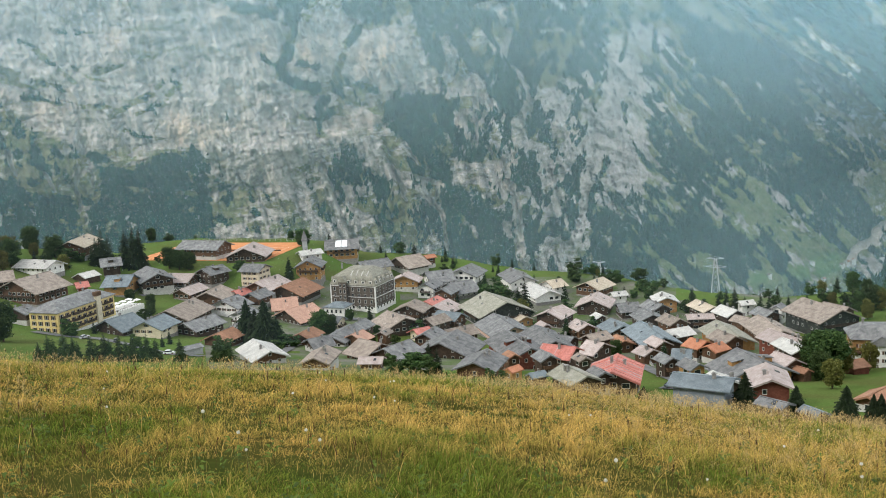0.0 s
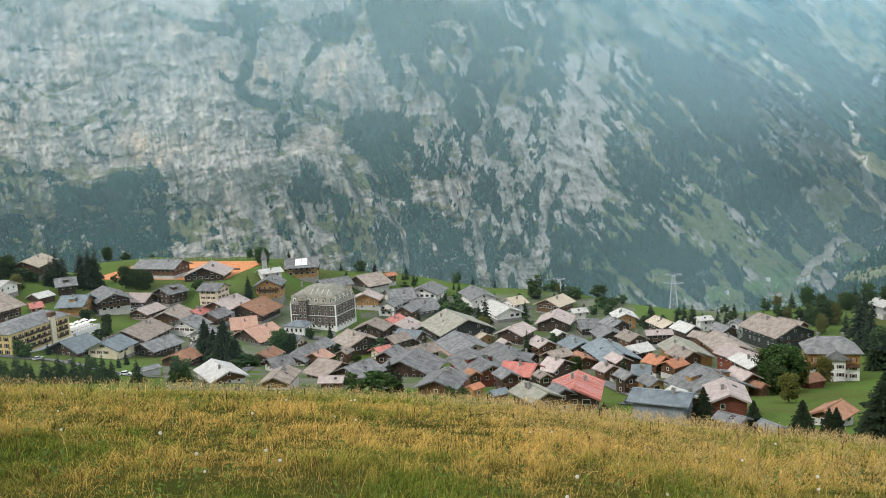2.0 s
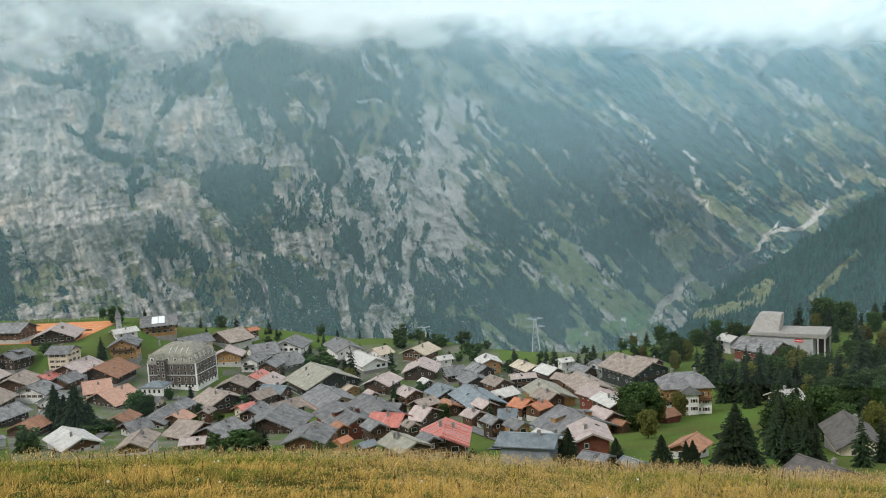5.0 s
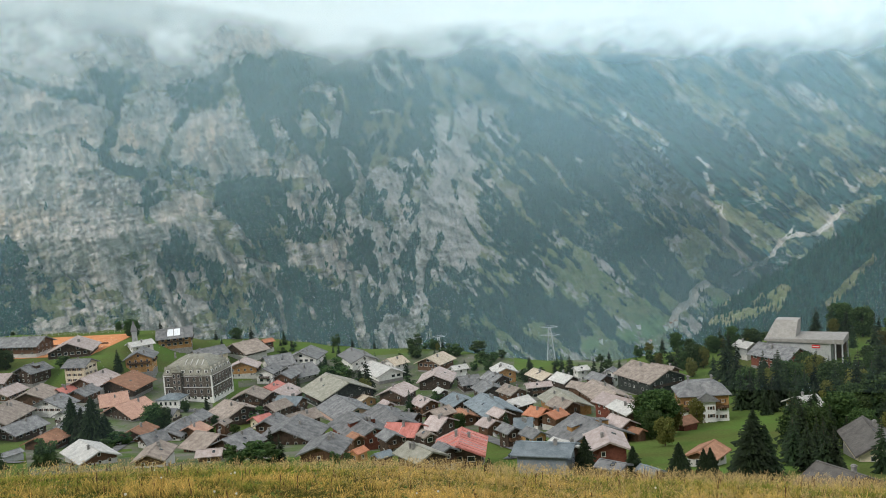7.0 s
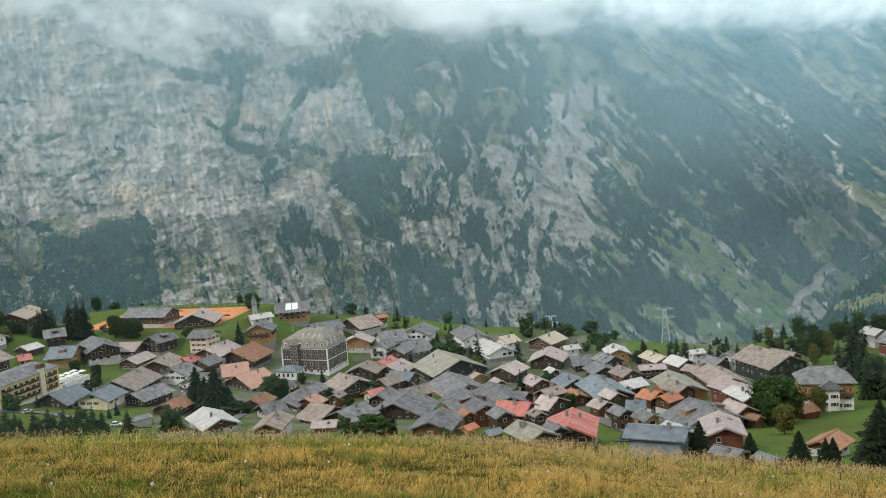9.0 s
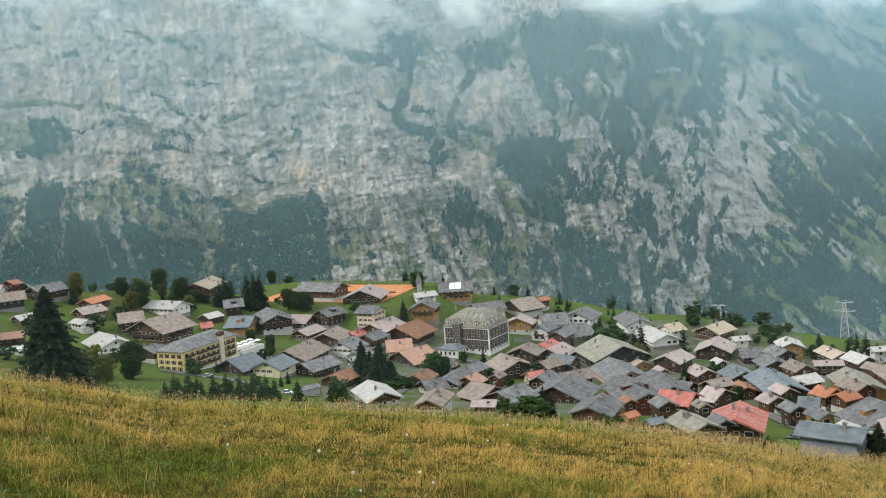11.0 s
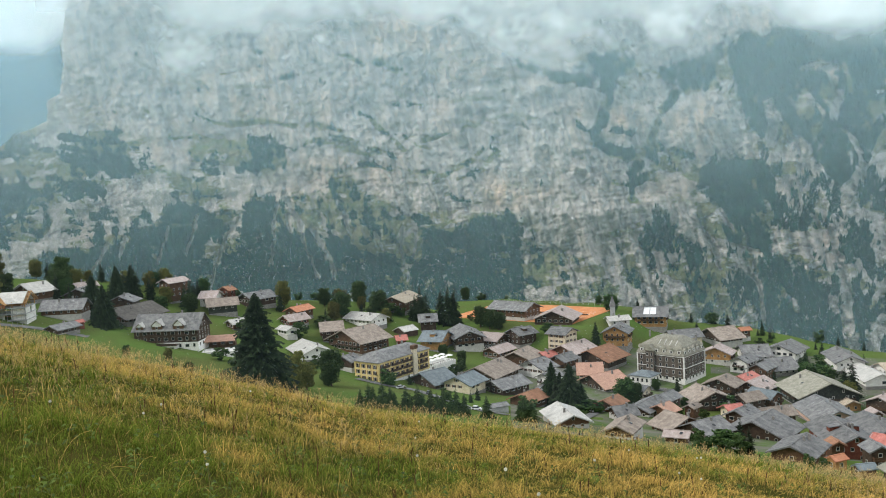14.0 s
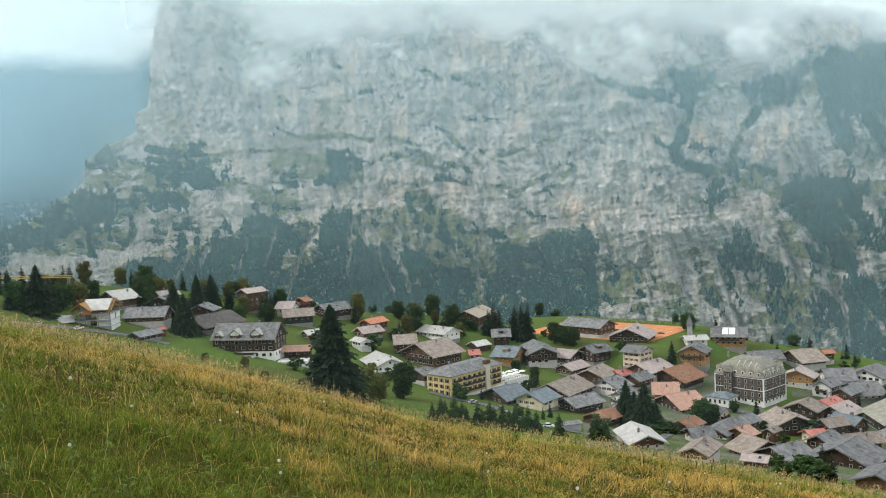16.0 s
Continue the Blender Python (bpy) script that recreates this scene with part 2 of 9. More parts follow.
def off_line(px, py, pts):
    """Distance from a line of points."""
    best = np.full(px.shape, 1e9)
    for (x0, y0), (x1, y1) in zip(pts, pts[1:]):
        dx, dy = x1 - x0, y1 - y0
        s = np.clip(((px - x0) * dx + (py - y0) * dy) / (dx * dx + dy * dy), 0, 1)
        best = np.minimum(best, np.hypot(px - x0 - s * dx, py - y0 - s * dy))
    return best


def rough2(x, y, seed, octaves=5, gain=0.5, ridged=False):
    """Fractal noise over two arrays, about -1 to 1."""
    slab, total, size, norm = LATTICE[seed % 64], 0.0, 1.0, 0.0
    for o in range(octaves):
        px, py = x * 2**o + 17.3 * o, y * 2**o + 9.1 * o
        ix, iy = np.floor(px).astype(int), np.floor(py).astype(int)
        fx, fy = px - ix, py - iy
        fx, fy = fx * fx * (3 - 2 * fx), fy * fy * (3 - 2 * fy)
        x0, x1, y0, y1 = ix % 64, (ix + 1) % 64, iy % 64, (iy + 1) % 64
        value = (slab[x0, y0] * (1 - fx) + slab[x1, y0] * fx) * (1 - fy) + (slab[x0, y1] * (1 - fx) + slab[x1, y1] * fx) * fy
        value = value * 2 - 1
        total = total + size * (1 - 2 * np.abs(value) if ridged else value)
        norm += size
        size *= gain
    return total / norm


# shares of woods, meadow and loose stone in each kind of cover
COVERS = {"rock": (0.015, 0.03, 0.0), "wood": (0.93, 0.9, 0.0), "open_wood": (0.72, 0.75, 0.0), "thin_wood": (0.47, 0.72, 0.0), "crag_wood": (0.57, 0.26, 0.0), "rib": (0.08, 0.08, 0.4), "ledge": (0.32, 0.5, 0.0),
         "ledge_wood": (0.26, 0.62, 0.0), "dry": (0.33, 0.82, 0.0), "gravel": (0.12, 0.75, 0.3), "meadow": (0.1, 0.97, 0.0), "pasture": (0.03, 1.0, 0.0), "scree": (0.0, 0.0, 0.97)}


class Cover:
    """What grows or lies on a mountain side, over a grid of bearings and rises, laid on kind by kind."""

    def __init__(self, bearing, rise):
        self.b, self.r = bearing, rise
        start = smooth(8, 11, bearing)
        self.share = [COVERS["rock"][k] * (1 - start) + COVERS["open_wood"][k] * start for k in range(3)]
        self.warm, self.lush = np.zeros(bearing.shape), np.zeros(bearing.shape)

    def soft(self, pts, size):
        w = inside(self.b, self.r, pts).astype(float)
        for axis in (0, 1):
            for k in (size, size):
                total = np.cumsum(np.concatenate([np.repeat(np.take(w, [0], axis), k, axis), w, np.repeat(np.take(w, [-1], axis), k, axis)], axis), axis)
                w = (np.take(total, range(2 * k, w.shape[axis] + 2 * k), axis) - np.take(total, range(0, w.shape[axis]), axis)) / (2 * k)
        return w

    def lay(self, kind, w):
        for k in range(3):
            self.share[k] = self.share[k] * (1 - w) + COVERS[kind][k] * w
        self.lush = self.lush * (1 - w) + (kind == "pasture") * w

    def area(self, kind, *pts):
        self.lay(kind, self.soft(list(pts), 3))

    def vein(self, kind, width, *pts):
        self.lay(kind, 1 - smooth(0.35 * width, width + 0.06, off_line(self.b, self.r, list(pts))))

    def blush(self, share, *pts):
        self.warm = np.maximum(self.warm, share * self.soft(list(pts), 5))


CB, CE = np.meshgrid(np.linspace(-57, 47, 1041), np.linspace(-17, 15.5, 326), indexing="ij")
cover = Cover(CB, CE)
cover.area("ledge", (-43.9, 0.9), (-41.8, 2.1), (-39.9, 3.3), (-36.7, 2.7), (-34.6, 1.5), (-35.1, -0.0), (-38.4, -0.7), (-41.0, -1.6), (-41.4, -2.9), (-45.1, -3.3), (-46.8, -2.8), (-46.7, -1.2))
cover.area("wood", (-50.2, -2.3), (-48.4, -1.1), (-46.7, -0.7), (-45.4, -0.0), (-43.9, 0.9), (-41.9, 0.3), (-40.5, 0.0), (-40.9, -0.6), (-42.5, -1.3), (-44.1, -1.5), (-45.6, -1.9), (-46.8, -2.6), (-48.6, -3.1), (-50.2, -3.2))
cover.area("wood", (-43.8, 1.8), (-43.7, 2.5), (-42.7, 3.1), (-41.7, 3.4), (-41.6, 2.6), (-42.3, 2.1), (-43.4, 1.7))
cover.area("open_wood", (-39.9, 3.3), (-38.1, 3.3), (-36.7, 2.8), (-35.9, 2.0), (-36.2, 0.9), (-38.0, 0.4), (-39.5, 0.8), (-40.1, 1.7))
cover.area("rock", (-39.6, 0.7), (-37.7, 0.3), (-35.3, 0.8), (-34.7, -0.0), (-35.5, -1.4), (-37.4, -1.6), (-37.7, -0.7), (-39.3, 0.0))
cover.vein("wood", 0.19, (-40.5, 0.2), (-39.3, 0.2), (-38.3, -0.4))
cover.vein("wood", 0.23, (-41.4, -0.7), (-41.5, -1.9), (-42.0, -2.8))
cover.area("crag_wood", (-40.7, -2.2), (-39.4, -1.5), (-37.8, -1.6), (-35.8, -1.5), (-36.9, -2.5), (-38.8, -3.0), (-40.4, -2.9))
cover.area("meadow", (-38.5, -3.0), (-36.2, -2.7), (-35.7, -1.9), (-35.2, -1.7), (-36.2, -3.2), (-38.1, -3.7))
cover.area("dry", (-33.3, 1.9), (-31.9, 2.4), (-29.2, 2.6), (-27.9, 2.0), (-27.9, 0.8), (-29.3, 0.6), (-31.4, 0.3), (-32.7, -0.1), (-33.3, 0.7))
cover.area("open_wood", (-30.1, 2.3), (-28.3, 2.5), (-27.9, 1.5), (-28.9, 0.8), (-30.1, 1.3))
cover.area("dry", (-34.7, 0.5), (-33.1, -0.1), (-32.0, 0.3), (-30.7, -0.4), (-31.4, -1.4), (-32.8, -1.3), (-34.4, -0.6))
cover.area("rock", (-30.3, 0.1), (-28.0, -0.4), (-25.6, -0.5), (-25.3, -1.2), (-28.0, -0.9), (-30.4, -0.6))
cover.area("wood", (-42.8, -6.0), (-42.6, -4.7), (-41.4, -3.3), (-39.5, -3.2), (-38.5, -3.3), (-36.4, -2.9), (-35.5, -1.9), (-34.3, -1.1), (-33.1, -1.1), (-32.6, -1.5), (-30.8, -1.8), (-29.4, -0.9), (-28.0, -1.6), (-27.6, -3.1), (-26.4, -3.4), (-24.7, -3.8), (-24.0, -4.5), (-21.6, -5.1), (-21.1, -6.0), (-19.9, -5.4), (-19.5, -4.0), (-17.8, -3.8), (-16.0, -3.1), (-13.8, -3.0), (-14.0, -9.7), (-43.0, -8.0))
cover.area("dry", (-28.0, -1.0), (-25.4, -1.0), (-25.2, 0.2), (-23.8, -0.5), (-22.5, -1.6), (-20.8, -2.6), (-17.4, -3.1), (-19.1, -3.8), (-19.9, -5.0), (-21.0, -6.2), (-21.6, -5.0), (-24.0, -4.3), (-24.9, -3.6), (-27.6, -3.0))
cover.vein("ledge", 0.29, (-24.5, -0.7), (-24.5, -2.4), (-24.0, -3.8))
cover.vein("wood", 0.19, (-23.2, -1.8), (-22.9, -3.5))
cover.vein("wood", 0.23, (-25.2, -0.5), (-24.8, -2.2))
cover.area("ledge", (-32.2, -2.2), (-30.5, -2.1), (-30.9, -3.5), (-31.6, -4.5), (-32.9, -5.8), (-33.0, -4.4))
cover.vein("scree", 0.16, (-28.0, -1.1), (-27.7, -2.1), (-27.3, -3.1), (-27.2, -4.2), (-26.7, -5.1), (-26.4, -6.2))
cover.vein("scree", 0.10, (-28.5, -1.7), (-28.9, -3.2), (-28.9, -4.3), (-29.3, -5.3))
cover.vein("scree", 0.10, (-27.9, -2.4), (-27.9, -3.6))
cover.vein("scree", 0.13, (-26.4, -3.6), (-26.1, -4.2), (-25.6, -5.3), (-25.4, -6.4))
cover.vein("scree", 0.13, (-24.5, -2.4), (-24.2, -3.8))
cover.vein("scree", 0.10, (-31.3, -2.8), (-31.8, -3.9), (-32.5, -5.4), (-32.9, -6.4))
cover.vein("scree", 0.10, (-33.2, -2.0), (-33.6, -3.3), (-34.0, -4.3))
cover.vein("scree", 0.10, (-21.1, -3.3), (-21.1, -5.0), (-20.9, -6.7))
cover.vein("scree", 0.10, (-20.2, -3.6), (-20.4, -5.4))
cover.vein("scree", 0.10, (-22.7, -3.9), (-22.3, -4.9))
cover.vein("scree", 0.10, (-26.0, -2.2), (-25.7, -3.4))
cover.vein("scree", 0.10, (-37.4, -3.1), (-37.8, -4.4))
cover.vein("scree", 0.10, (-38.5, -3.4), (-39.3, -5.0))
cover.vein("scree", 0.06, (-34.9, -2.6), (-35.5, -4.2), (-35.9, -5.6))
cover.vein("scree", 0.10, (-30.8, -2.1), (-31.3, -3.1))
cover.vein("dry", 0.26, (-21.2, -3.3), (-21.1, -5.0), (-21.1, -6.7))
cover.vein("scree", 0.10, (-21.1, -3.6), (-21.1, -6.0))
cover.vein("ledge_wood", 0.16, (-31.0, 3.2), (-29.2, 3.3), (-27.5, 3.0), (-25.8, 2.9), (-24.4, 2.5))
cover.vein("ledge_wood", 0.19, (-27.5, 1.5), (-26.1, 2.0), (-24.4, 1.5), (-22.7, 1.0))
cover.vein("ledge_wood", 0.29, (-24.8, 2.1), (-23.1, 1.5), (-21.4, 0.7))
cover.vein("ledge_wood", 0.13, (-23.3, 3.5), (-22.6, 3.1), (-22.3, 3.0))
cover.vein("ledge_wood", 0.26, (-22.1, 6.5), (-21.3, 6.2), (-20.3, 5.8))
cover.vein("ledge_wood", 0.19, (-24.2, 7.1), (-23.5, 6.8), (-23.0, 6.4))
cover.vein("ledge_wood", 0.16, (-29.3, 7.5), (-28.8, 7.3))
cover.vein("ledge_wood", 0.23, (-19.4, 1.7), (-17.9, 2.0), (-16.0, 2.3))
cover.vein("ledge_wood", 0.19, (-19.0, -0.8), (-18.0, -0.3), (-16.7, 0.3), (-15.3, 1.5))
cover.vein("ledge_wood", 0.19, (-17.5, -0.8), (-16.1, -0.4), (-15.2, 0.6))
cover.vein("ledge_wood", 0.16, (-18.5, -1.5), (-17.5, -2.0), (-16.0, -2.4))
cover.vein("ledge_wood", 0.16, (-19.2, 3.9), (-21.2, 3.8))
cover.vein("ledge_wood", 0.16, (-33.9, 9.1), (-32.9, 8.6))
cover.vein("ledge_wood", 0.13, (-27.7, 5.8), (-27.1, 5.9))
cover.vein("ledge_wood", 0.13, (-22.3, 2.7), (-20.7, 1.2))
cover.vein("ledge_wood", 0.13, (-20.6, 1.9), (-18.8, 0.8))
cover.vein("ledge_wood", 0.13, (-23.5, 0.5), (-21.4, -0.1), (-19.0, -0.3))
cover.vein("ledge_wood", 0.16, (-15.9, -1.1), (-17.0, -2.2))
cover.vein("ledge_wood", 0.13, (-36.4, 4.7), (-35.5, 4.3))
cover.vein("ledge_wood", 0.13, (-34.4, 2.6), (-32.9, 2.6), (-31.6, 2.2))
cover.vein("ledge_wood", 0.13, (-15.5, 1.0), (-14.9, 0.6))
cover.vein("ledge_wood", 0.13, (-32.5, 3.6), (-31.2, 3.2))
cover.vein("ledge_wood", 0.13, (-30.4, 6.0), (-31.2, 6.2))
cover.vein("open_wood", 0.32, (-13.7, 5.9), (-12.5, 5.5))
cover.vein("open_wood", 0.45, (-11.7, 5.3), (-10.6, 4.9))
cover.vein("open_wood", 0.52, (-9.1, 5.9), (-8.3, 4.6))
cover.vein("open_wood", 0.45, (-9.8, 4.7), (-8.3, 4.1))
cover.area("open_wood", (-10.6, 5.4), (-9.0, 6.3), (-7.1, 6.5), (-6.3, 5.5), (-7.1, 4.0), (-8.2, 3.9), (-9.5, 4.4))
cover.area("open_wood", (-6.8, 5.2), (-4.1, 5.1), (-1.1, 6.4), (3.6, 7.0), (8.3, 6.2), (13.4, 5.3), (13.2, 3.3), (11.2, 3.3), (10.6, 2.5), (10.2, -0.9), (9.1, -1.2), (7.4, -0.7), (6.0, -1.0), (4.3, -1.5), (3.0, -0.1), (2.6, 0.8), (1.0, 0.1), (0.4, 0.3), (-0.2, 1.9), (-0.7, 3.1), (-2.6, 3.5), (-3.8, 3.8), (-4.8, 4.2), (-5.4, 4.7))
cover.area("rock", (-5.4, 4.5), (-4.2, 4.3), (-4.6, 3.5), (-6.1, 3.9))
cover.area("wood", (-4.0, -0.0), (-1.7, -0.6), (-0.0, -0.4), (2.4, -0.9), (2.9, -1.7), (4.3, -1.5), (4.9, -2.3), (4.4, -3.9), (3.3, -4.9), (1.3, -4.7), (0.5, -6.0), (0.9, -7.1), (-0.6, -6.2), (-1.9, -5.4), (-2.5, -3.9), (-2.7, -2.3), (-3.6, -1.4))
cover.area("wood", (0.3, -6.3), (2.5, -5.8), (3.8, -6.7), (4.0, -8.7), (4.8, -11.2), (0.0, -10.7), (-0.8, -8.3))
cover.area("open_wood", (4.1, -3.9), (5.7, -4.4), (5.9, -6.5), (5.1, -7.5), (4.3, -5.3))
cover.vein("open_wood", 0.36, (-8.2, 3.5), (-8.5, 2.6), (-9.1, 1.7), (-9.2, 0.9))
cover.vein("open_wood", 0.28, (-4.4, 3.5), (-5.2, 2.4), (-5.7, 1.3), (-6.0, 0.3))
cover.vein("open_wood", 0.36, (-9.1, 0.9), (-8.2, 0.4), (-7.2, 0.1))
cover.vein("open_wood", 0.52, (-7.2, 0.1), (-5.9, 0.1), (-5.3, -0.6))
cover.vein("open_wood", 0.44, (-6.7, -0.6), (-6.6, -0.5))
cover.vein("open_wood", 0.32, (-5.8, 0.6), (-4.4, 0.2), (-3.2, -0.4))
cover.vein("open_wood", 0.20, (-8.1, 1.7), (-7.0, 1.3))
cover.vein("open_wood", 0.20, (-10.0, 2.0), (-9.6, 1.7))
cover.vein("open_wood", 0.20, (-8.1, -1.4), (-7.5, -1.6))
cover.vein("open_wood", 0.28, (-6.7, -1.5), (-6.2, -1.3))
cover.vein("open_wood", 0.24, (-7.1, -0.9), (-7.1, -2.1), (-7.0, -2.6))
cover.area("thin_wood", (-5.9, 0.3), (-4.0, -0.2), (-2.9, -2.3), (-2.7, -3.7), (-1.6, -5.8), (-0.7, -7.6), (0.0, -10.7), (-5.3, -9.8), (-5.1, -5.5), (-5.2, -3.1))
cover.area("rock", (-5.6, -0.7), (-4.4, -0.8), (-3.2, -2.3), (-3.2, -3.6), (-1.9, -5.6), (-2.9, -5.7), (-4.4, -4.2), (-5.5, -2.7))
cover.area("open_wood", (-8.7, -4.3), (-7.4, -4.6), (-7.0, -6.3), (-6.2, -8.2), (-7.0, -7.8), (-8.1, -5.8))
cover.area("open_wood", (-6.9, -3.8), (-5.1, -3.8), (-5.1, -5.5), (-5.9, -6.0), (-5.7, -7.4), (-5.4, -8.4), (-6.3, -7.0), (-6.6, -5.6))
cover.area("dry", (-13.4, -4.5), (-11.6, -4.4), (-8.8, -6.4), (-7.7, -8.2), (-9.6, -8.6), (-13.7, -7.4))
cover.area("rock", (-12.7, -4.5), (-9.1, -4.0), (-8.0, -5.1), (-7.9, -6.8), (-10.0, -5.9), (-12.0, -5.3))
cover.area("wood", (-16.1, -3.0), (-14.0, -3.0), (-13.7, -4.5), (-14.0, -8.0), (-16.7, -8.2))
cover.vein("scree", 0.26, (-7.2, -4.6), (-6.9, -5.6), (-6.5, -6.8), (-6.1, -7.9), (-5.6, -8.7), (-4.9, -9.5))
cover.vein("scree", 0.10, (-2.9, -3.8), (-2.0, -3.5), (-1.7, -4.1), (-1.3, -4.8))
cover.vein("scree", 0.10, (-3.2, -2.4), (-2.7, -2.1))
cover.vein("scree", 0.16, (-3.5, -3.9), (-2.5, -5.5), (-2.1, -6.8))
cover.vein("scree", 0.13, (-0.6, -6.9), (-0.0, -7.7), (0.2, -9.1), (0.2, -10.1))
cover.vein("scree", 0.16, (-1.5, -5.5), (0.1, -6.0), (-0.3, -7.0))
cover.vein("scree", 0.10, (-12.2, -4.7), (-10.9, -6.1), (-10.5, -7.8))
cover.vein("scree", 0.10, (-9.0, -6.2), (-8.3, -7.6))
cover.area("rock", (10.4, 2.3), (11.5, 2.7), (13.2, 3.1), (13.8, 2.2), (14.0, 0.2), (14.6, -2.3), (15.0, -3.9), (13.7, -4.6), (12.7, -4.6), (12.6, -6.3), (11.8, -7.1), (10.1, -6.8), (9.5, -5.4), (8.9, -4.3), (9.2, -2.2), (10.2, -0.9))
cover.area("thin_wood", (12.4, 1.0), (14.1, 1.5), (15.3, -2.3), (16.1, -5.8), (16.2, -8.9), (14.2, -7.8), (12.9, -6.0), (12.9, -3.9), (12.6, -1.1))
cover.area("crag_wood", (5.7, -1.3), (10.2, -0.9), (9.0, -4.3), (9.4, -6.8), (8.6, -11.9), (3.4, -11.4), (4.0, -8.1), (4.0, -4.9), (2.6, -5.2), (2.1, -2.4), (4.3, -1.2))
cover.area("crag_wood", (0.9, -1.6), (2.4, -1.4), (2.7, -3.8), (4.0, -4.9), (3.9, -6.3), (0.8, -5.5), (1.3, -4.4))
cover.vein("rib", 0.39, (0.8, 2.6), (1.1, 1.5), (0.9, 0.3))
cover.vein("rib", 0.16, (1.8, 0.9), (2.3, -0.7), (2.5, -2.4), (2.3, -3.6))
cover.vein("rib", 0.29, (1.2, 0.1), (1.6, -0.3))
cover.vein("rib", 0.39, (6.2, -1.3), (7.4, -1.6), (8.2, -1.3))
cover.vein("rib", 0.52, (5.6, -1.8), (4.9, -2.6), (5.0, -3.5))
cover.vein("rib", 0.32, (7.5, -1.8), (7.3, -2.8))
cover.vein("rib", 0.26, (5.8, -3.9), (6.7, -4.8), (7.0, -6.6), (7.0, -8.3))
cover.vein("rib", 0.29, (9.1, -3.8), (8.1, -4.9), (7.3, -6.1))
cover.vein("rib", 0.32, (9.5, -2.6), (9.2, -4.7), (9.2, -6.4))
cover.vein("rib", 0.23, (1.2, -5.0), (2.6, -5.0), (4.0, -4.9))
cover.vein("rib", 0.35, (4.0, -4.9), (4.5, -6.4), (4.7, -8.1), (4.9, -9.9), (5.1, -11.6))
cover.vein("rib", 0.16, (4.2, -6.0), (3.3, -6.6), (2.8, -6.9))
cover.vein("rib", 0.35, (7.3, -6.9), (7.5, -9.0), (7.4, -11.4))
cover.vein("rib", 0.32, (9.0, -6.7), (8.6, -8.4), (8.1, -10.1), (7.9, -11.8))
cover.vein("rib", 0.39, (6.7, -9.7), (5.9, -11.3))
cover.vein("rib", 0.16, (1.6, -8.5), (2.2, -9.4))
cover.vein("rib", 0.16, (4.8, 0.8), (5.4, -0.2), (5.8, -1.3))
cover.vein("rib", 0.16, (9.2, 0.2), (9.5, -0.9))
cover.vein("rib", 0.26, (7.5, -0.0), (8.3, -0.4))
cover.vein("rib", 0.13, (4.6, 2.9), (4.2, 1.7))
cover.vein("rib", 0.26, (2.9, 4.5), (4.4, 4.3))
cover.vein("rib", 0.16, (6.9, 5.4), (7.3, 4.6), (8.0, 4.0))
cover.vein("rib", 0.16, (8.2, 5.3), (9.2, 4.1))
cover.vein("rib", 0.13, (6.3, 2.8), (7.9, 2.7))
cover.vein("rib", 0.16, (4.1, 4.6), (4.2, 3.4))
cover.vein("rib", 0.13, (2.8, 3.0), (3.7, 1.9))
cover.vein("rib", 0.13, (2.9, -3.8), (3.3, -4.5))
cover.vein("rib", 0.13, (7.6, -3.0), (8.3, -4.6))
cover.vein("rib", 0.19, (10.0, -7.2), (10.7, -8.2), (11.3, -9.5))
cover.vein("rib", 0.13, (10.7, -7.9), (11.5, -9.3), (12.0, -9.9))
cover.vein("open_wood", 0.19, (6.1, -1.5), (5.8, -3.4))
cover.vein("open_wood", 0.27, (9.7, -1.9), (9.3, -0.9))
cover.vein("open_wood", 0.19, (8.3, -7.7), (7.7, -9.7))
cover.vein("open_wood", 0.19, (7.4, -7.6), (7.5, -9.7))
cover.vein("open_wood", 0.46, (6.0, -9.1), (6.6, -9.3))
cover.vein("open_wood", 0.31, (10.2, -5.1), (10.0, -5.8))
cover.vein("open_wood", 0.19, (11.2, -1.7), (11.5, -3.4), (12.6, -5.6))
cover.vein("open_wood", 0.19, (9.4, -6.8), (9.0, -8.5))
cover.vein("open_wood", 0.23, (5.9, -5.1), (5.9, -6.5))
cover.vein("open_wood", 0.15, (11.5, 2.4), (11.2, 0.9))
cover.vein("open_wood", 0.12, (13.0, 2.6), (13.1, 0.9))
cover.vein("open_wood", 0.19, (8.4, -1.8), (8.6, -2.9))
cover.area("open_wood", (14.7, 2.8), (16.6, 2.7), (20.2, 1.2), (21.8, -0.4), (23.1, -1.5), (24.6, -4.3), (25.8, -5.4), (25.4, -7.7), (26.3, -8.7), (24.3, -9.3), (21.9, -10.6), (19.5, -11.8), (15.9, -13.0), (8.9, -12.6), (9.6, -7.8), (11.0, -7.9), (12.6, -10.1), (14.8, -9.6), (16.2, -9.6), (15.4, -5.8), (14.6, -2.3))
cover.area("wood", (16.3, 2.7), (18.6, 1.9), (20.5, 0.0), (22.3, -2.8), (23.9, -4.9), (24.8, -6.7), (24.4, -8.7), (22.7, -8.9), (19.8, -6.7), (17.8, -4.9), (16.3, -2.4))
cover.area("wood", (9.4, -8.2), (10.7, -8.2), (12.6, -10.1), (13.9, -11.9), (15.9, -13.0), (8.9, -12.6))
cover.area("dry", (12.2, -7.0), (13.5, -7.6), (14.7, -8.5), (14.8, -9.6), (16.0, -11.7), (14.0, -10.9), (12.7, -9.4), (12.1, -8.3))
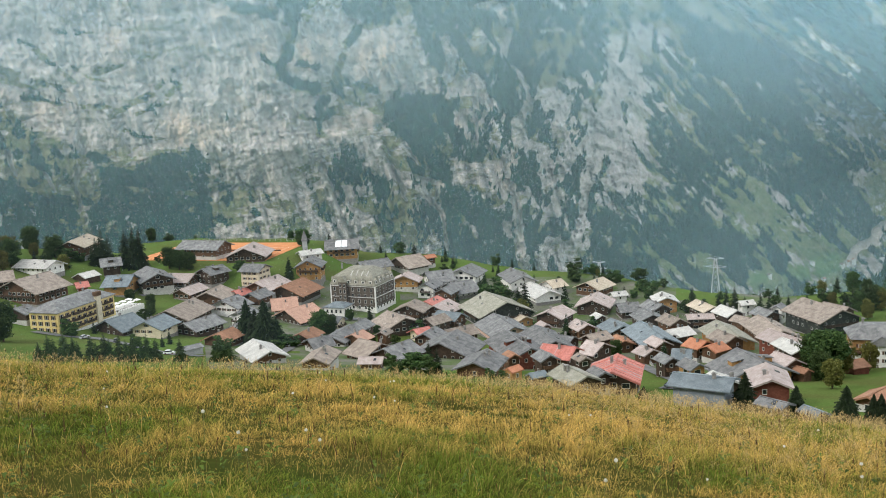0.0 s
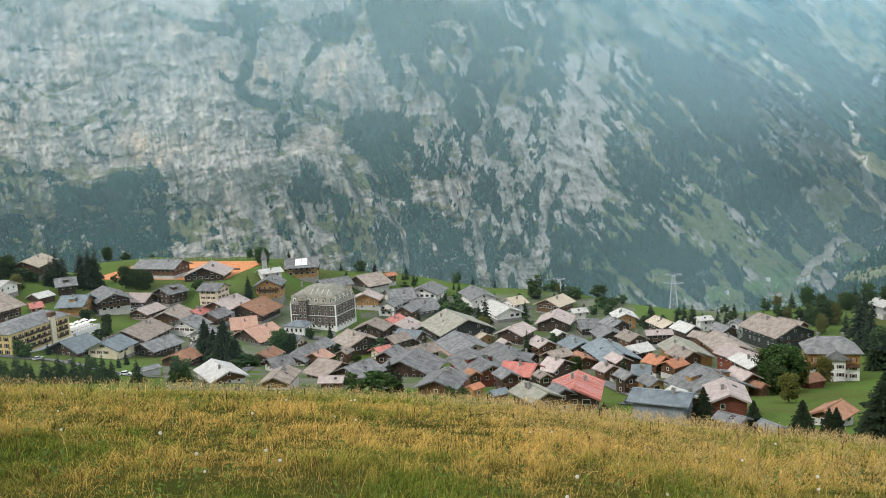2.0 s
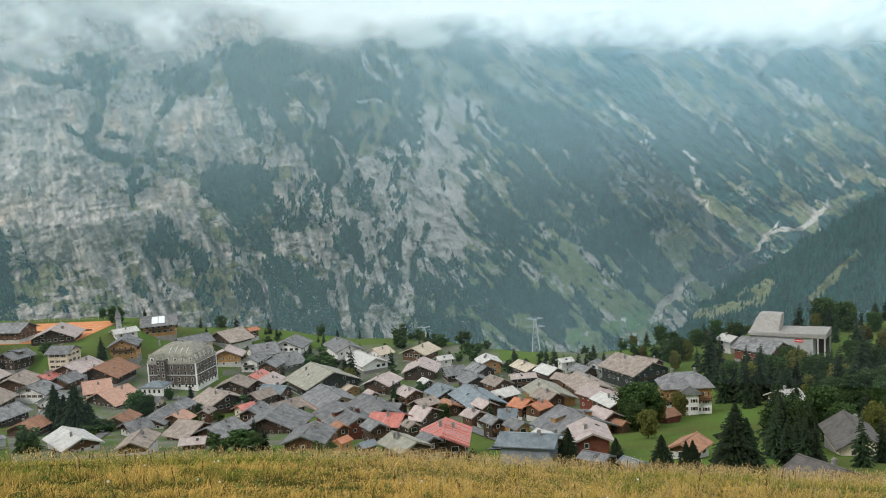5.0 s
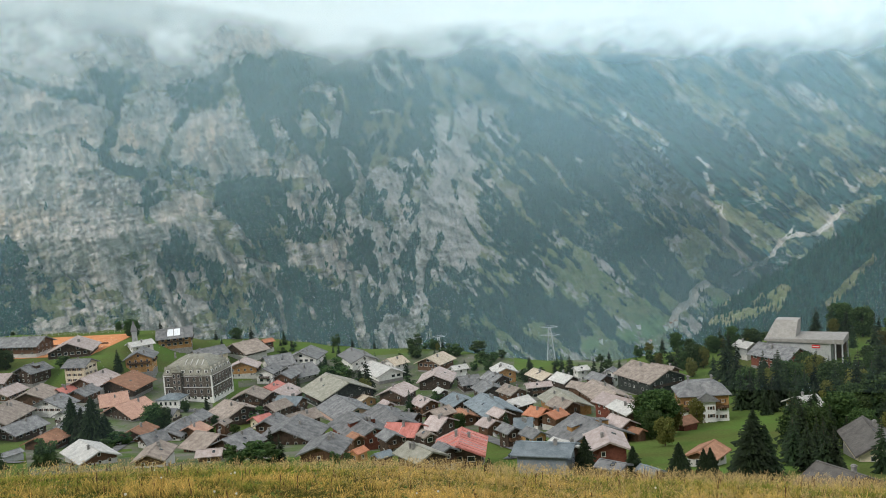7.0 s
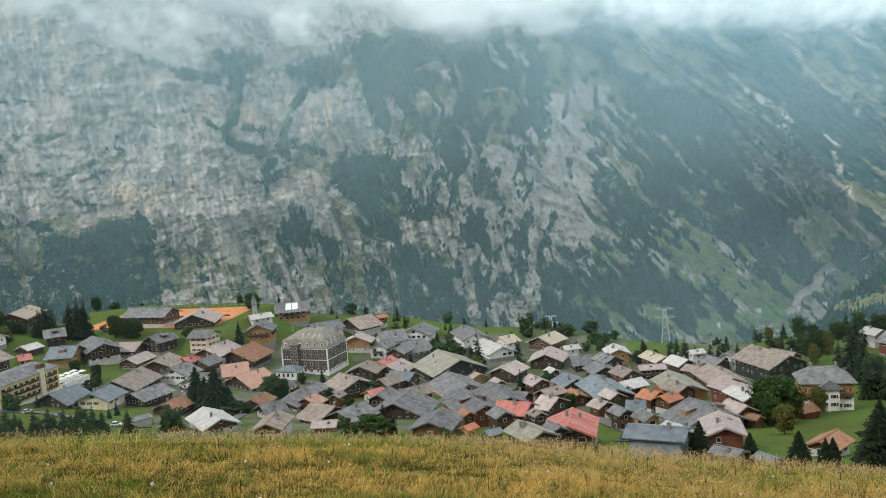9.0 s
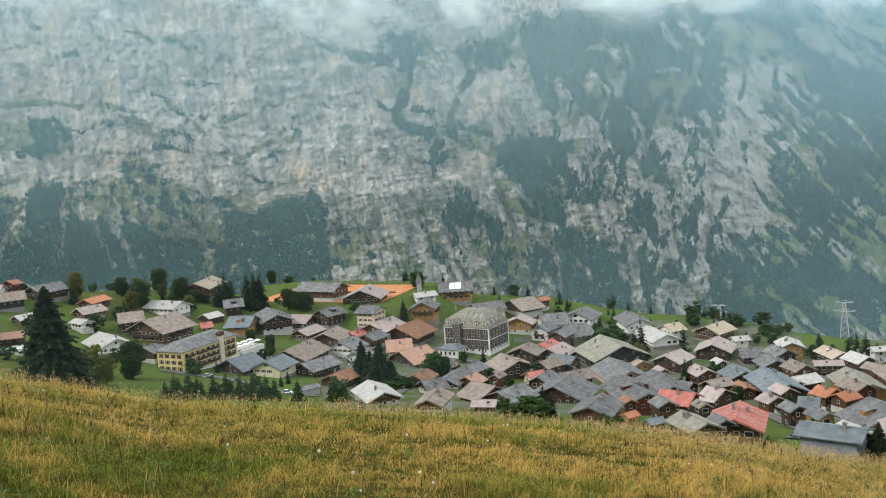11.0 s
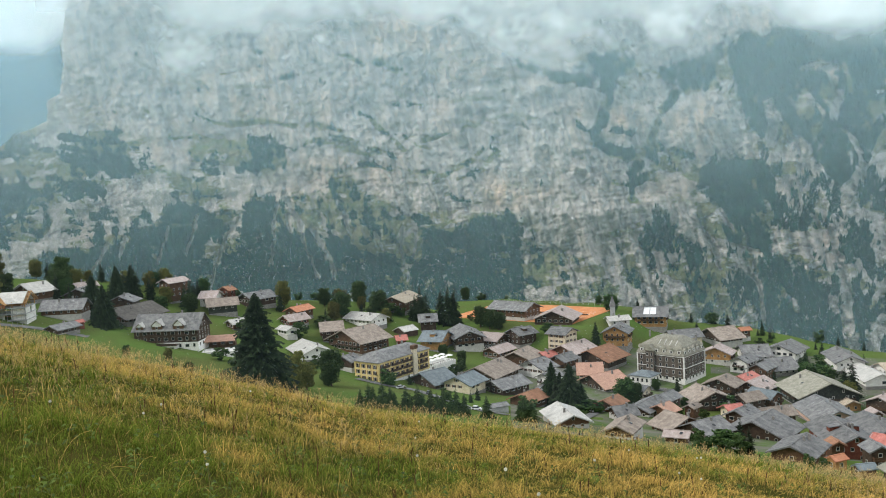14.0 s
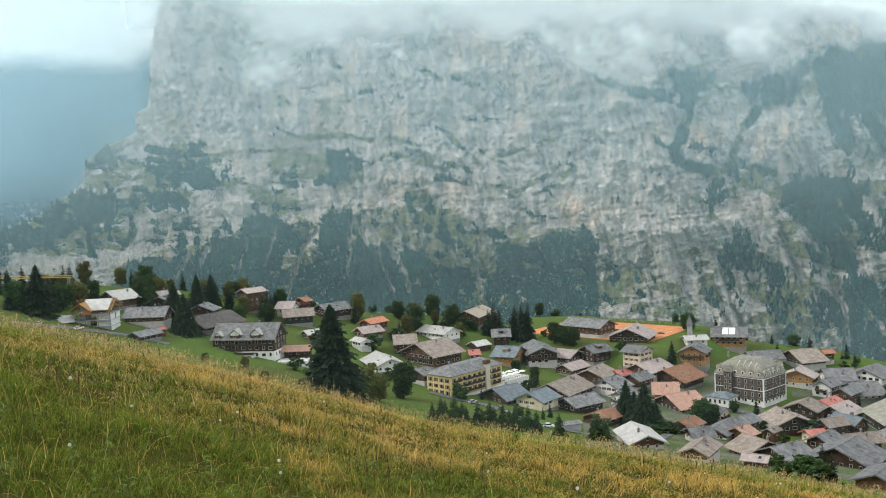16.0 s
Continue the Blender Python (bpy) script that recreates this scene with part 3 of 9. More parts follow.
cover.area("meadow", (14.0, 4.9), (16.1, 4.7), (18.3, 3.0), (20.9, 1.2), (23.1, -0.0), (24.4, -1.6), (25.6, -3.4), (27.1, -4.4), (27.7, -6.1), (28.3, -7.1), (27.3, -7.8), (26.4, -6.1), (24.9, -4.0), (23.1, -1.5), (21.2, 0.1), (18.9, 1.5), (16.3, 2.7), (14.6, 3.8))
cover.area("dry", (27.2, -4.1), (29.0, -4.9), (30.9, -5.4), (30.5, -6.4), (28.9, -7.5), (28.0, -6.5))
cover.area("open_wood", (24.8, 1.0), (27.9, -1.2), (29.7, -3.3), (32.1, -4.7), (30.9, -5.3), (28.7, -4.5), (26.9, -3.1), (25.0, -1.0))
cover.area("open_wood", (21.7, 4.6), (36.0, 3.5), (35.8, -5.2), (33.9, -4.8), (31.5, -5.3), (29.4, -3.9), (27.6, -1.8), (25.7, -0.4), (23.2, 1.5), (21.0, 3.0))
cover.area("thin_wood", (27.6, -0.8), (29.5, -1.6), (30.9, -3.7), (33.9, -4.3), (34.7, -4.8), (32.4, -5.5), (30.6, -4.9), (28.4, -3.5))
cover.area("thin_wood", (23.4, 4.4), (27.5, 3.7), (28.9, 0.4), (27.0, -0.1), (24.9, 1.7))
cover.vein("meadow", 0.29, (32.5, -0.6), (33.4, -1.6), (34.2, -2.6), (35.3, -3.4))
cover.vein("meadow", 0.16, (35.1, -2.9), (36.7, -3.7))
cover.vein("meadow", 0.19, (30.9, -3.0), (32.1, -4.4))
cover.vein("meadow", 0.16, (33.9, -4.6), (35.6, -4.2))
cover.area("meadow", (25.5, -5.4), (26.4, -5.7), (26.4, -6.7), (25.7, -8.0), (25.0, -8.2), (25.3, -7.0))
cover.vein("dry", 0.16, (14.7, -2.3), (15.6, -4.3), (16.4, -5.9), (17.4, -7.1))
cover.vein("dry", 0.13, (13.6, -0.8), (14.2, -2.3), (15.0, -3.7))
cover.vein("dry", 0.16, (16.4, -0.4), (17.7, -1.8), (18.1, -2.5))
cover.vein("dry", 0.16, (15.1, -4.1), (16.1, -5.5))
cover.vein("dry", 0.16, (17.7, -7.0), (19.0, -8.4), (20.6, -9.9))
cover.vein("dry", 0.13, (13.1, -3.9), (14.0, -5.4))
cover.vein("dry", 0.16, (20.9, -5.1), (22.1, -6.5))
cover.vein("dry", 0.13, (22.4, -7.2), (23.7, -8.6))
cover.vein("dry", 0.26, (21.0, -7.5), (21.4, -8.0), (21.6, -8.5))
cover.vein("dry", 0.13, (18.3, -2.9), (19.2, -4.3))
cover.vein("dry", 0.13, (16.2, -8.9), (17.8, -10.4), (19.5, -11.3))
cover.vein("dry", 0.13, (17.0, -7.3), (18.6, -9.4))
cover.vein("dry", 0.13, (13.5, -7.1), (15.2, -8.9))
cover.vein("dry", 0.13, (18.8, -0.9), (19.5, -1.9))
cover.vein("scree", 0.26, (26.8, -4.5), (27.2, -5.4), (27.3, -6.0))
cover.vein("scree", 0.19, (27.3, -6.0), (28.0, -7.1), (28.8, -7.8))
cover.vein("scree", 0.06, (27.6, -8.4), (28.9, -7.9))
cover.vein("scree", 0.10, (29.1, -7.8), (29.9, -6.9), (30.4, -6.4), (31.1, -6.1))
cover.vein("scree", 0.06, (30.4, -6.4), (30.8, -5.8))
cover.vein("scree", 0.10, (31.1, -6.1), (32.2, -6.1), (33.0, -5.5), (33.6, -4.9))
cover.vein("gravel", 0.29, (23.4, -0.7), (24.2, -1.8), (24.8, -2.6))
cover.vein("gravel", 0.26, (24.8, -2.6), (25.9, -3.7), (27.0, -4.7))
cover.vein("gravel", 0.13, (24.2, -1.9), (24.6, -3.3), (24.9, -4.2))
cover.vein("gravel", 0.16, (21.6, 1.8), (22.8, 0.7), (23.8, -0.2))
cover.vein("gravel", 0.16, (26.1, -2.4), (26.6, -3.6))
cover.vein("gravel", 0.16, (33.3, 1.0), (34.0, -0.2))
cover.vein("gravel", 0.13, (16.3, 0.8), (17.2, -1.1), (18.0, -2.2))
cover.vein("gravel", 0.13, (14.0, -1.2), (14.8, -3.3))
cover.area("thin_wood", (19.5, -11.8), (21.9, -10.6), (24.0, -10.2), (26.0, -9.1), (28.2, -8.6), (28.8, -9.5), (25.8, -12.0), (23.4, -14.0), (13.7, -14.3), (16.0, -12.7))
cover.area("pasture", (20.2, -11.6), (21.2, -11.1), (23.0, -10.3), (23.9, -10.5), (23.8, -11.3), (23.0, -12.0), (20.5, -12.2))
cover.area("pasture", (13.6, -11.9), (14.9, -12.8), (15.5, -13.7), (13.1, -13.4))
cover.area("pasture", (18.1, -11.8), (19.7, -11.5), (20.2, -12.0), (18.7, -12.7))
cover.area("pasture", (26.0, -9.3), (27.3, -9.5), (27.1, -10.2), (25.8, -10.2))
cover.area("pasture", (22.0, -9.6), (24.0, -9.5), (24.1, -10.0), (22.6, -10.1))
cover.vein("scree", 0.29, (24.0, -11.2), (24.1, -10.4), (24.8, -10.1), (25.2, -9.9), (25.3, -9.3), (25.8, -8.9))
cover.blush(0.5, (-4.0, 3.0), (-1.7, 2.8), (-1.3, 0.9), (-1.7, -0.2), (-3.3, -0.2), (-4.0, 0.8))
cover.blush(0.45, (-7.9, 3.4), (-5.6, 3.1), (-6.0, 1.6), (-8.1, 1.9))
cover.blush(0.55, (-14.6, -0.9), (-13.0, -1.1), (-12.7, -2.1), (-14.3, -2.1))
cover.blush(0.55, (-6.2, -1.3), (-5.4, -1.7), (-5.8, -2.4), (-6.7, -2.0))
cover.blush(0.4, (-10.4, 3.8), (-9.1, 3.6), (-9.6, 1.9), (-10.3, 1.9))
cover.blush(0.6, (-16.1, -0.6), (-13.6, -1.0), (-13.1, -2.4), (-15.7, -2.6))
cover.blush(0.4, (-18.0, 7.8), (-16.0, 6.0), (-15.9, 5.0), (-18.4, 5.3))
cover.blush(0.45, (-32.7, 6.4), (-31.9, 6.4), (-32.1, 4.2), (-32.8, 4.4))
cover.blush(0.4, (-39.4, 8.5), (-39.0, 5.3), (-38.1, 4.1), (-39.7, 4.0))
cover.blush(0.35, (-26.0, 5.2), (-24.3, 4.8), (-24.7, 2.4), (-26.1, 2.8))
cover.blush(0.45, (-22.7, 9.1), (-17.2, 10.4), (-18.0, 7.5), (-22.1, 6.7))
cover.blush(0.35, (12.6, -0.8), (14.9, -2.7), (14.5, -4.0), (12.8, -3.2))
cover.blush(0.3, (-30.4, 5.4), (-27.7, 5.6), (-28.5, 3.6), (-30.2, 3.7))
cover.blush(0.35, (-23.0, -4.6), (-20.9, -4.3), (-21.0, -6.0), (-22.7, -5.3))

B, E = np.meshgrid(np.linspace(-56, 46, 1620), np.linspace(-14.5, 12.5, 430), indexing="ij")


def picked(values, b, e):
    """Values of the cover's grid at bearings and rises between its points."""
    x, y = np.clip((b + 57) * 10, 0, 1039.999), np.clip((e + 17) * 10, 0, 324.999)
    i, j = x.astype(int), y.astype(int)
    x, y = x - i, y - j
    return (values[i, j] * (1 - x) + values[i + 1, j] * x) * (1 - y) + (values[i, j + 1] * (1 - x) + values[i + 1, j + 1] * x) * y


WB, WE = B + 0.22 * rough2(B * 1.1, E * 1.1, 3, 4, 0.6), E + 0.18 * rough2(B * 1.1, E * 1.1, 8, 4, 0.6)
forest, meadow, scree, lush = (picked(v, WB, WE) for v in (*cover.share, cover.lush))
wall, slope = smooth(-5, -13, B), smooth(7, 13, B)
middle = (1 - wall) * (1 - slope)


def even(noise):
    """Noise spread evenly over 0 to 1."""
    return 0.5 + 0.5 * np.tanh(0.8 * (noise - noise.mean()) / noise.std())


steps = rough2(B * 0.8, E * 2.0 + 0.25 * B, 21, 5, 0.68) + 0.8 * rough2(B * 2.2 + 0.3 * E, E * 0.7, 22, 5, 0.7)
ribs = rough2((B + 0.32 * E) * 1.6, E * 0.5, 23, 5, 0.72) + 0.9 * rough2((B - 0.5 * E) * 1.5, E * 0.5, 24, 5, 0.72)
runs = 1.3 * rough2((B + 0.95 * E) * 1.3, (B - E) * 0.25, 25, 5, 0.7) + 0.5 * rough2(B * 1.4, E * 1.4, 26, 5, 0.7)
grown = even(steps * wall + ribs * middle + runs * slope)
grassy = even(rough2(B * 0.7, E * 1.5, 27, 6, 0.7) * (1 - slope) + rough2((B + 0.9 * E) * 0.9, (B - E) * 0.3, 28, 6, 0.7) * slope)
crag = rough2(B * 0.75 + E * (0.22 + 0.5 * slope), E * (0.2 + 0.08 * wall) - B * (0.04 + 0.1 * slope), 31, 6, 0.6, True)
chip = rough2(B * 2.6 + E * 0.5, E * (0.9 - 0.1 * wall), 32, 5, 0.7, True)
ledge = rough2(B * 0.22, E * 1.7 + 0.5 * np.sin(B * 0.3), 33, 5, 0.62)
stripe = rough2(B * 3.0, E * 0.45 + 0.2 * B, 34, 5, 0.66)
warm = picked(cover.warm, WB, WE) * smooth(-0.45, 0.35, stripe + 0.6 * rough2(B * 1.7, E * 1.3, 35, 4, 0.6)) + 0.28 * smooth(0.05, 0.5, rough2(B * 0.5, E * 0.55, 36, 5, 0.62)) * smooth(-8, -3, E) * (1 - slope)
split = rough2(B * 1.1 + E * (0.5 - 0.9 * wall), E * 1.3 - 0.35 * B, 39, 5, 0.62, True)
# rock tone varies by noise; relief shade painted in: raised faces lighter, splits darker
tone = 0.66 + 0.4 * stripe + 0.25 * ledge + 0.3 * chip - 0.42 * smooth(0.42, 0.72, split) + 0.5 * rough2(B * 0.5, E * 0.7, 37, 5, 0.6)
forest, meadow = 0.5 + 1.25 * (forest - grown), 0.5 + 1.1 * (meadow - grassy)
lush = np.maximum(lush, 0.4 * slope * smooth(-3, -9, E))
scree = 0.5 + 1.1 * (scree - even(0.7 * ribs + rough2(B * 3, E * 3, 38, 4, 0.7)))

LEFT = [(-38.8, 12.5), (-39.0, 11.3), (-39.4, 10.1), (-39.7, 9.0), (-39.9, 6.6), (-40.1, 5.3), (-40.9, 4.9), (-40.9, 3.8), (-41.7, 3.4), (-42.6, 3.1), (-43.7, 2.3), (-44.0, 1.0), (-45.4, 0.0), (-46.4, -0.6), (-47.9, -1.2), (-50.2, -1.9), (-57.0, -3.0)]
RIGHT = [(12.2, 12.8), (14.1, 5.6), (16.3, 2.9), (18.6, 1.7), (21.2, 0.1), (23.1, -1.0), (25.4, -3.9), (27.4, -6.4), (28.9, -7.7)]
left_edge = np.interp(-E, [-p[1] for p in LEFT], [p[0] for p in LEFT]) + 0.12 * rough2(E * 1.5, 0 * E, 2, 4, 0.6)
right_edge = np.interp(-E, [-p[1] for p in RIGHT] + [20.0], [p[0] for p in RIGHT] + [60.0])
R0 = np.interp(B, [-56, -48, -40, -25, -10, 5, 12, 20, 30, 46], [3000, 2800, 2450, 2000, 1750, 1750, 2000, 2600, 3100, 3200])
STEEP = np.interp(B, [-56, -15, 5, 12, 20, 46], [12, 11, 13, 33, 70, 80])
DIST = R0 + STEEP * (E + 14)
DIST = DIST - 45 * smooth(-6.5, -3.5, E + 1.2 * rough2(B * 0.1, 0 * B, 44, 2)) * smooth(-2, -20, B)
DIST = DIST - (34 - 8 * wall) * crag - (14 - 6 * wall) * chip - 3 * rough2(B * 7 + E * 2, E * 3, 40, 3, 0.7, True) + 4 * smooth(0.4, 0.75, split) - 5 * ledge - 5 * stripe * wall + 16 * smooth(0.4, 0.7, scree)
beyond_left, beyond_right = smooth(0.0, 0.08, left_edge - B), smooth(0.0, 0.8, B - right_edge)
DIST = DIST * (1 - beyond_left) + (4000 + 160 * crag) * beyond_left
DIST = DIST * (1 - beyond_right) + (3350 + 70 * E + 140 * crag) * beyond_right
hills = 0.5 + 0.9 * rough2(B * 0.25, E * 0.45, 45, 5, 0.6)
forest = forest * (1 - beyond_left) + (0.55 + 0.5 * hills * smooth(6, 2, E)) * beyond_left
meadow = np.maximum(meadow, beyond_left)


def cloud_base(bearing):
    return np.interp(bearing, [-60, -41, -38, -25, -8, 2, 17, 36, 50], [7.9, 8.2, 10.0, 9.6, 9.0, 7.1, 6.2, 5.3, 5.0])


CREST = cloud_base(B) + 1.6 + 0.5 * rough2(B * 0.2, 0 * B, 7, 3) + 3.0 * smooth(-41, -39.5, B) * smooth(-8, -20, B)
BR, ER = np.radians(B), np.radians(np.minimum(E, CREST + 0.4))
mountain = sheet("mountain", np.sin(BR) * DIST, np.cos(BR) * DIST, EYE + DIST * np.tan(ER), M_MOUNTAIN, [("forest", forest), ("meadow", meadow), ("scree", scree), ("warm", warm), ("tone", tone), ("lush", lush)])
tagged(mountain, "grey limestone cliffs with wooded ledges and scree gullies", "mountain", kind="structure")


def woods(name, bearing, rise, dist, share, count, tall, material, label, seed):
    """Many small conifers on a far slope."""
    rng = np.random.RandomState(seed)
    weight = (np.clip(share - 0.45, 0, 1) / 0.55).ravel()
    pick = rng.choice(len(weight), count, p=weight / weight.sum())
    b = np.radians(bearing.ravel()[pick] + rng.uniform(-0.05, 0.05, count))
    d, e = dist.ravel()[pick], np.radians(rise.ravel()[pick])
    foot = np.stack([np.sin(b) * d, np.cos(b) * d, EYE + d * np.tan(e) - 2.0], -1)
    h = tall * rng.uniform(0.55, 1.25, count) * (d / 1500) ** 0.8
    turn = rng.uniform(0, 6.3, count)[:, None] + np.arange(5) * 2 * np.pi / 5
    w = (h * rng.uniform(0.16, 0.26, count))[:, None]
    ring = np.stack([foot[:, :1] + w * np.cos(turn), foot[:, 1:2] + w * np.sin(turn), np.repeat(foot[:, 2:] + 0.08 * h[:, None], 5, 1)], -1)
    top = foot + np.stack([0 * h, 0 * h, h], -1)
    verts = np.concatenate([ring, top[:, None]], 1).reshape(-1, 3)
    base = np.arange(count)[:, None] * 6
    faces = np.stack([np.stack([base[:, 0] + i, base[:, 0] + (i + 1) % 5, base[:, 0] + 5], -1) for i in range(5)], 1).reshape(-1, 3)
    me = bpy.data.meshes.new(name)
    me.from_pydata(verts.tolist(), [], faces.tolist())
    me.materials.append(material)
    return tagged(new(name, me), label, "trees", kind="stuff")


def needles(name, dark, light):
    m, n, l, bsdf = nodes_of(name)
    geo = n.new("ShaderNodeNewGeometry")
    tex = texture(n, l, geo.outputs["Position"], 2.5, 4.0)
    tone = between(n, l, geo.outputs["Random Per Island"], dark, light)
    l.new(between(n, l, ranged(n, l, tex.outputs["Fac"], 0.4, 0.65, 0, 0.5), tone, tuple(0.4 * c for c in dark)), bsdf.inputs["Base Color"])
    bsdf.inputs["Roughness"].default_value = 0.9
    bsdf.inputs["Specular IOR Level"].default_value = 0.15
    return m


M_FARTREE = needles("far_conifers", (0.004, 0.026, 0.021), (0.016, 0.075, 0.05))
woods("far_woods", B, np.minimum(E, CREST), DIST, np.clip(forest, 0, 1) * (scree < 0.5) * (1 - 0.9 * np.maximum(beyond_right, beyond_left)), 42000, 9.5, M_FARTREE, "dark conifer woods on the far mountain side", 3)

# the wooded slope that closes the valley on the right
TOP = [(22.5, -14.0), (25.4, -11.8), (27.0, -9.8), (28.4, -9.1), (30.2, -8.3), (32.0, -7.0), (33.9, -5.8), (35.9, -4.5), (40.8, -1.6)]
SB, SV = np.meshgrid(np.linspace(19.5, 46, 300), np.linspace(0, 1, 120), indexing="ij")
crestline = np.interp(SB, [p[0] for p in TOP], [p[1] for p in TOP]) + 0.25 * rough3(SB * 1.2, 0 * SB, 1.1, 4)
SE = -15 + (crestline + 15) * SV
SD = 1290 + 190 * SV**1.3 + 34 * rough3(SB * 0.6, SE * 0.6, 2.0, 4, 0.5, True)
glade = np.zeros(SB.shape)
wob_b, wob_e = SB + 0.3 * rough3(SB * 1.4, SE * 1.4, 5.5, 3), SE + 0.2 * rough3(SB * 1.4, SE * 1.4, 9.5, 3)
for outline in ([(25.8, -9.6), (26.3, -9.3), (27.6, -9.5), (27.0, -10.2), (25.9, -10.4)], [(25.8, -10.9), (27.2, -10.5), (28.6, -10.2), (29.7, -10.2), (29.4, -10.8), (27.6, -11.2), (26.0, -11.3)], [(29.2, -10.4), (29.5, -9.5), (30.3, -8.9), (30.8, -9.2), (30.3, -10.1), (29.9, -10.6)],
                [(32.4, -10.2), (33.6, -8.8), (35.1, -7.4), (35.3, -7.6), (34.0, -9.2), (32.8, -10.5)], [(28.4, -9.9), (29.3, -9.4), (29.4, -9.7), (28.6, -10.2)]):
    glade = np.maximum(glade, inside(wob_b, wob_e, outline).astype(float))
forest_slope = sheet("forest_slope", np.sin(np.radians(SB)) * SD, np.cos(np.radians(SB)) * SD, EYE + SD * np.tan(np.radians(SE)), M_MOUNTAIN,
                     [("forest", 1 - glade), ("meadow", glade * 1.0), ("scree", 0 * SE), ("warm", 0 * SE), ("tone", 0.5 + 0 * SE), ("lush", 0 * glade)])
tagged(forest_slope, "dark wooded slope that closes the valley", "hillside", kind="structure")
woods("slope_woods", SB, SE, SD, 0.9 - 0.38 * glade, 15000, 11.0, M_FARTREE, "dense conifer wood on the near valley side", 4)

# distance haze put in as tinted see-through sheets, and low cloud that hides the tops
HB, HE = np.meshgrid(np.linspace(-60, 50, 330), np.linspace(-15, 16, 150), indexing="ij")


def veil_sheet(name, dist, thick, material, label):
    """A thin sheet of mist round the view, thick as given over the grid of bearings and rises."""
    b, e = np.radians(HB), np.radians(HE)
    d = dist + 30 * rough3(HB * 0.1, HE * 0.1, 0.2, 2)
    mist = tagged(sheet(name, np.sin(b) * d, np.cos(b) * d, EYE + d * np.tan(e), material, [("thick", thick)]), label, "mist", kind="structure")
    bm = bmesh.new()
    bm.from_mesh(mist.data)
    clear = (np.clip(thick, 0, 1) < 0.004).ravel()
    bmesh.ops.delete(bm, geom=[f for f in bm.faces if all(clear[v.index] for v in f.verts)], context="FACES")
    bm.to_mesh(mist.data)
    bm.free()
    return mist


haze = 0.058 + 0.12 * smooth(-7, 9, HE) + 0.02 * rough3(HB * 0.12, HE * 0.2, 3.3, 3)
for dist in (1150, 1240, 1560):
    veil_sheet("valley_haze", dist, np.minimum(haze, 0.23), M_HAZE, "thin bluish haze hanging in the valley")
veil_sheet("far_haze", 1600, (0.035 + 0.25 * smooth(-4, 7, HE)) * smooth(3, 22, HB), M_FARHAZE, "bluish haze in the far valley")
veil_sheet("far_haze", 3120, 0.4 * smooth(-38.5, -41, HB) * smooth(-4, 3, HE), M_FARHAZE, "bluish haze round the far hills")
# near sheet that lifts the village's dark tones as distance haze would
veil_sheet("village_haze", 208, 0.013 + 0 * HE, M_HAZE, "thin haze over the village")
torn = rough3(HB * 0.22, HE * 0.3, 6.1, 6, 0.62)
ce = HE + 2.4 * torn
base = cloud_base(HB)
cloud = smooth(-1.5, 1.4, ce - base) * (0.6 + 0.4 * smooth(-3, 6, HB)) + smooth(1.0, 2.4, HE - base) * (1 - smooth(2.6, 4.2, HE - base))
wisp = smooth(-0.02, 0.42, rough3(HB * 0.2 + 0.1 * HE, HE * 0.16, 4.7, 6, 0.62)) * smooth(4.5, 8.0, HE) * smooth(8, -2, HB) * 0.85
fringe = 0.6 + 0.8 * rough3(HB * 0.8, HE * 0.7, 2.4, 5, 0.6)
shred = 0.7 * np.exp(-(((HB + 44.5) / 1.3) ** 2 + ((HE - 0.9) / 0.6) ** 2)) + 0.5 * np.exp(-(((HB + 42) / 1.3) ** 2 + ((HE - 3.2) / 1.4) ** 2)) + 0.35 * np.exp(-(((HB + 39) / 1.2) ** 2 + ((HE - 8.5) / 2.0) ** 2))
behind = 1 - (0.3 + 0.7 * smooth(-38, -32, HB)) * smooth(-42.5, -40, HB + 3 * smooth(6, 3, HE))
veil_sheet("low_cloud", 1480, np.clip(np.maximum(cloud, wisp) + shred * fringe, 0, 1) * (1 - behind), M_CLOUD, "torn white cloud hanging along the cliff tops")
veil_sheet("far_cloud", 3060, smooth(-1.2, 0.5, HE + 0.8 * torn - base) * (1 - smooth(1.0, 2.2, HE - base) * smooth(-38, -34, HB)), M_CLOUD, "flat white cloud base over the far slopes")


def far_cottage(bearing, rise, turn, roof):
    """A small farmhouse on the far valley floor."""
    i, j = int(round((bearing + 56) / 102 * 1619)), int(round((rise + 14.5) / 27 * 429))
    d = float(DIST[i, j])
    a = radians(bearing)
    return d * math.sin(a), d * math.cos(a), EYE + d * math.tan(radians(rise)), turn, roof


COTTAGES = [far_cottage(21.90, -11.26, 0, 'pale grey'), far_cottage(23.78, -11.15, 37, 'rust-brown'), far_cottage(24.12, -11.02, 74, 'rust-brown'), far_cottage(23.51, -11.31, 111, 'brown-grey'), far_cottage(25.57, -10.90, 148, 'pale grey'), far_cottage(27.03, -10.27, 5, 'pale grey'), far_cottage(22.53, -12.15, 42, 'salmon'), far_cottage(24.78, -10.31, 79, 'brown-grey'), far_cottage(19.54, -11.98, 116, 'brown-grey'), far_cottage(28.53, -9.45, 153, 'pale grey')]

# ---- kinds of things ----
def roof_material(name, dark, light, rough=0.75, metal=0.0, wave=(2.2, "Y", 0.35), stained=0.35):
    return surface(name, dark, light, 0.5, 7.0, rough, 0.5, metal, (0.07, 0.065, 0.055), stained, wave, own=0.16)


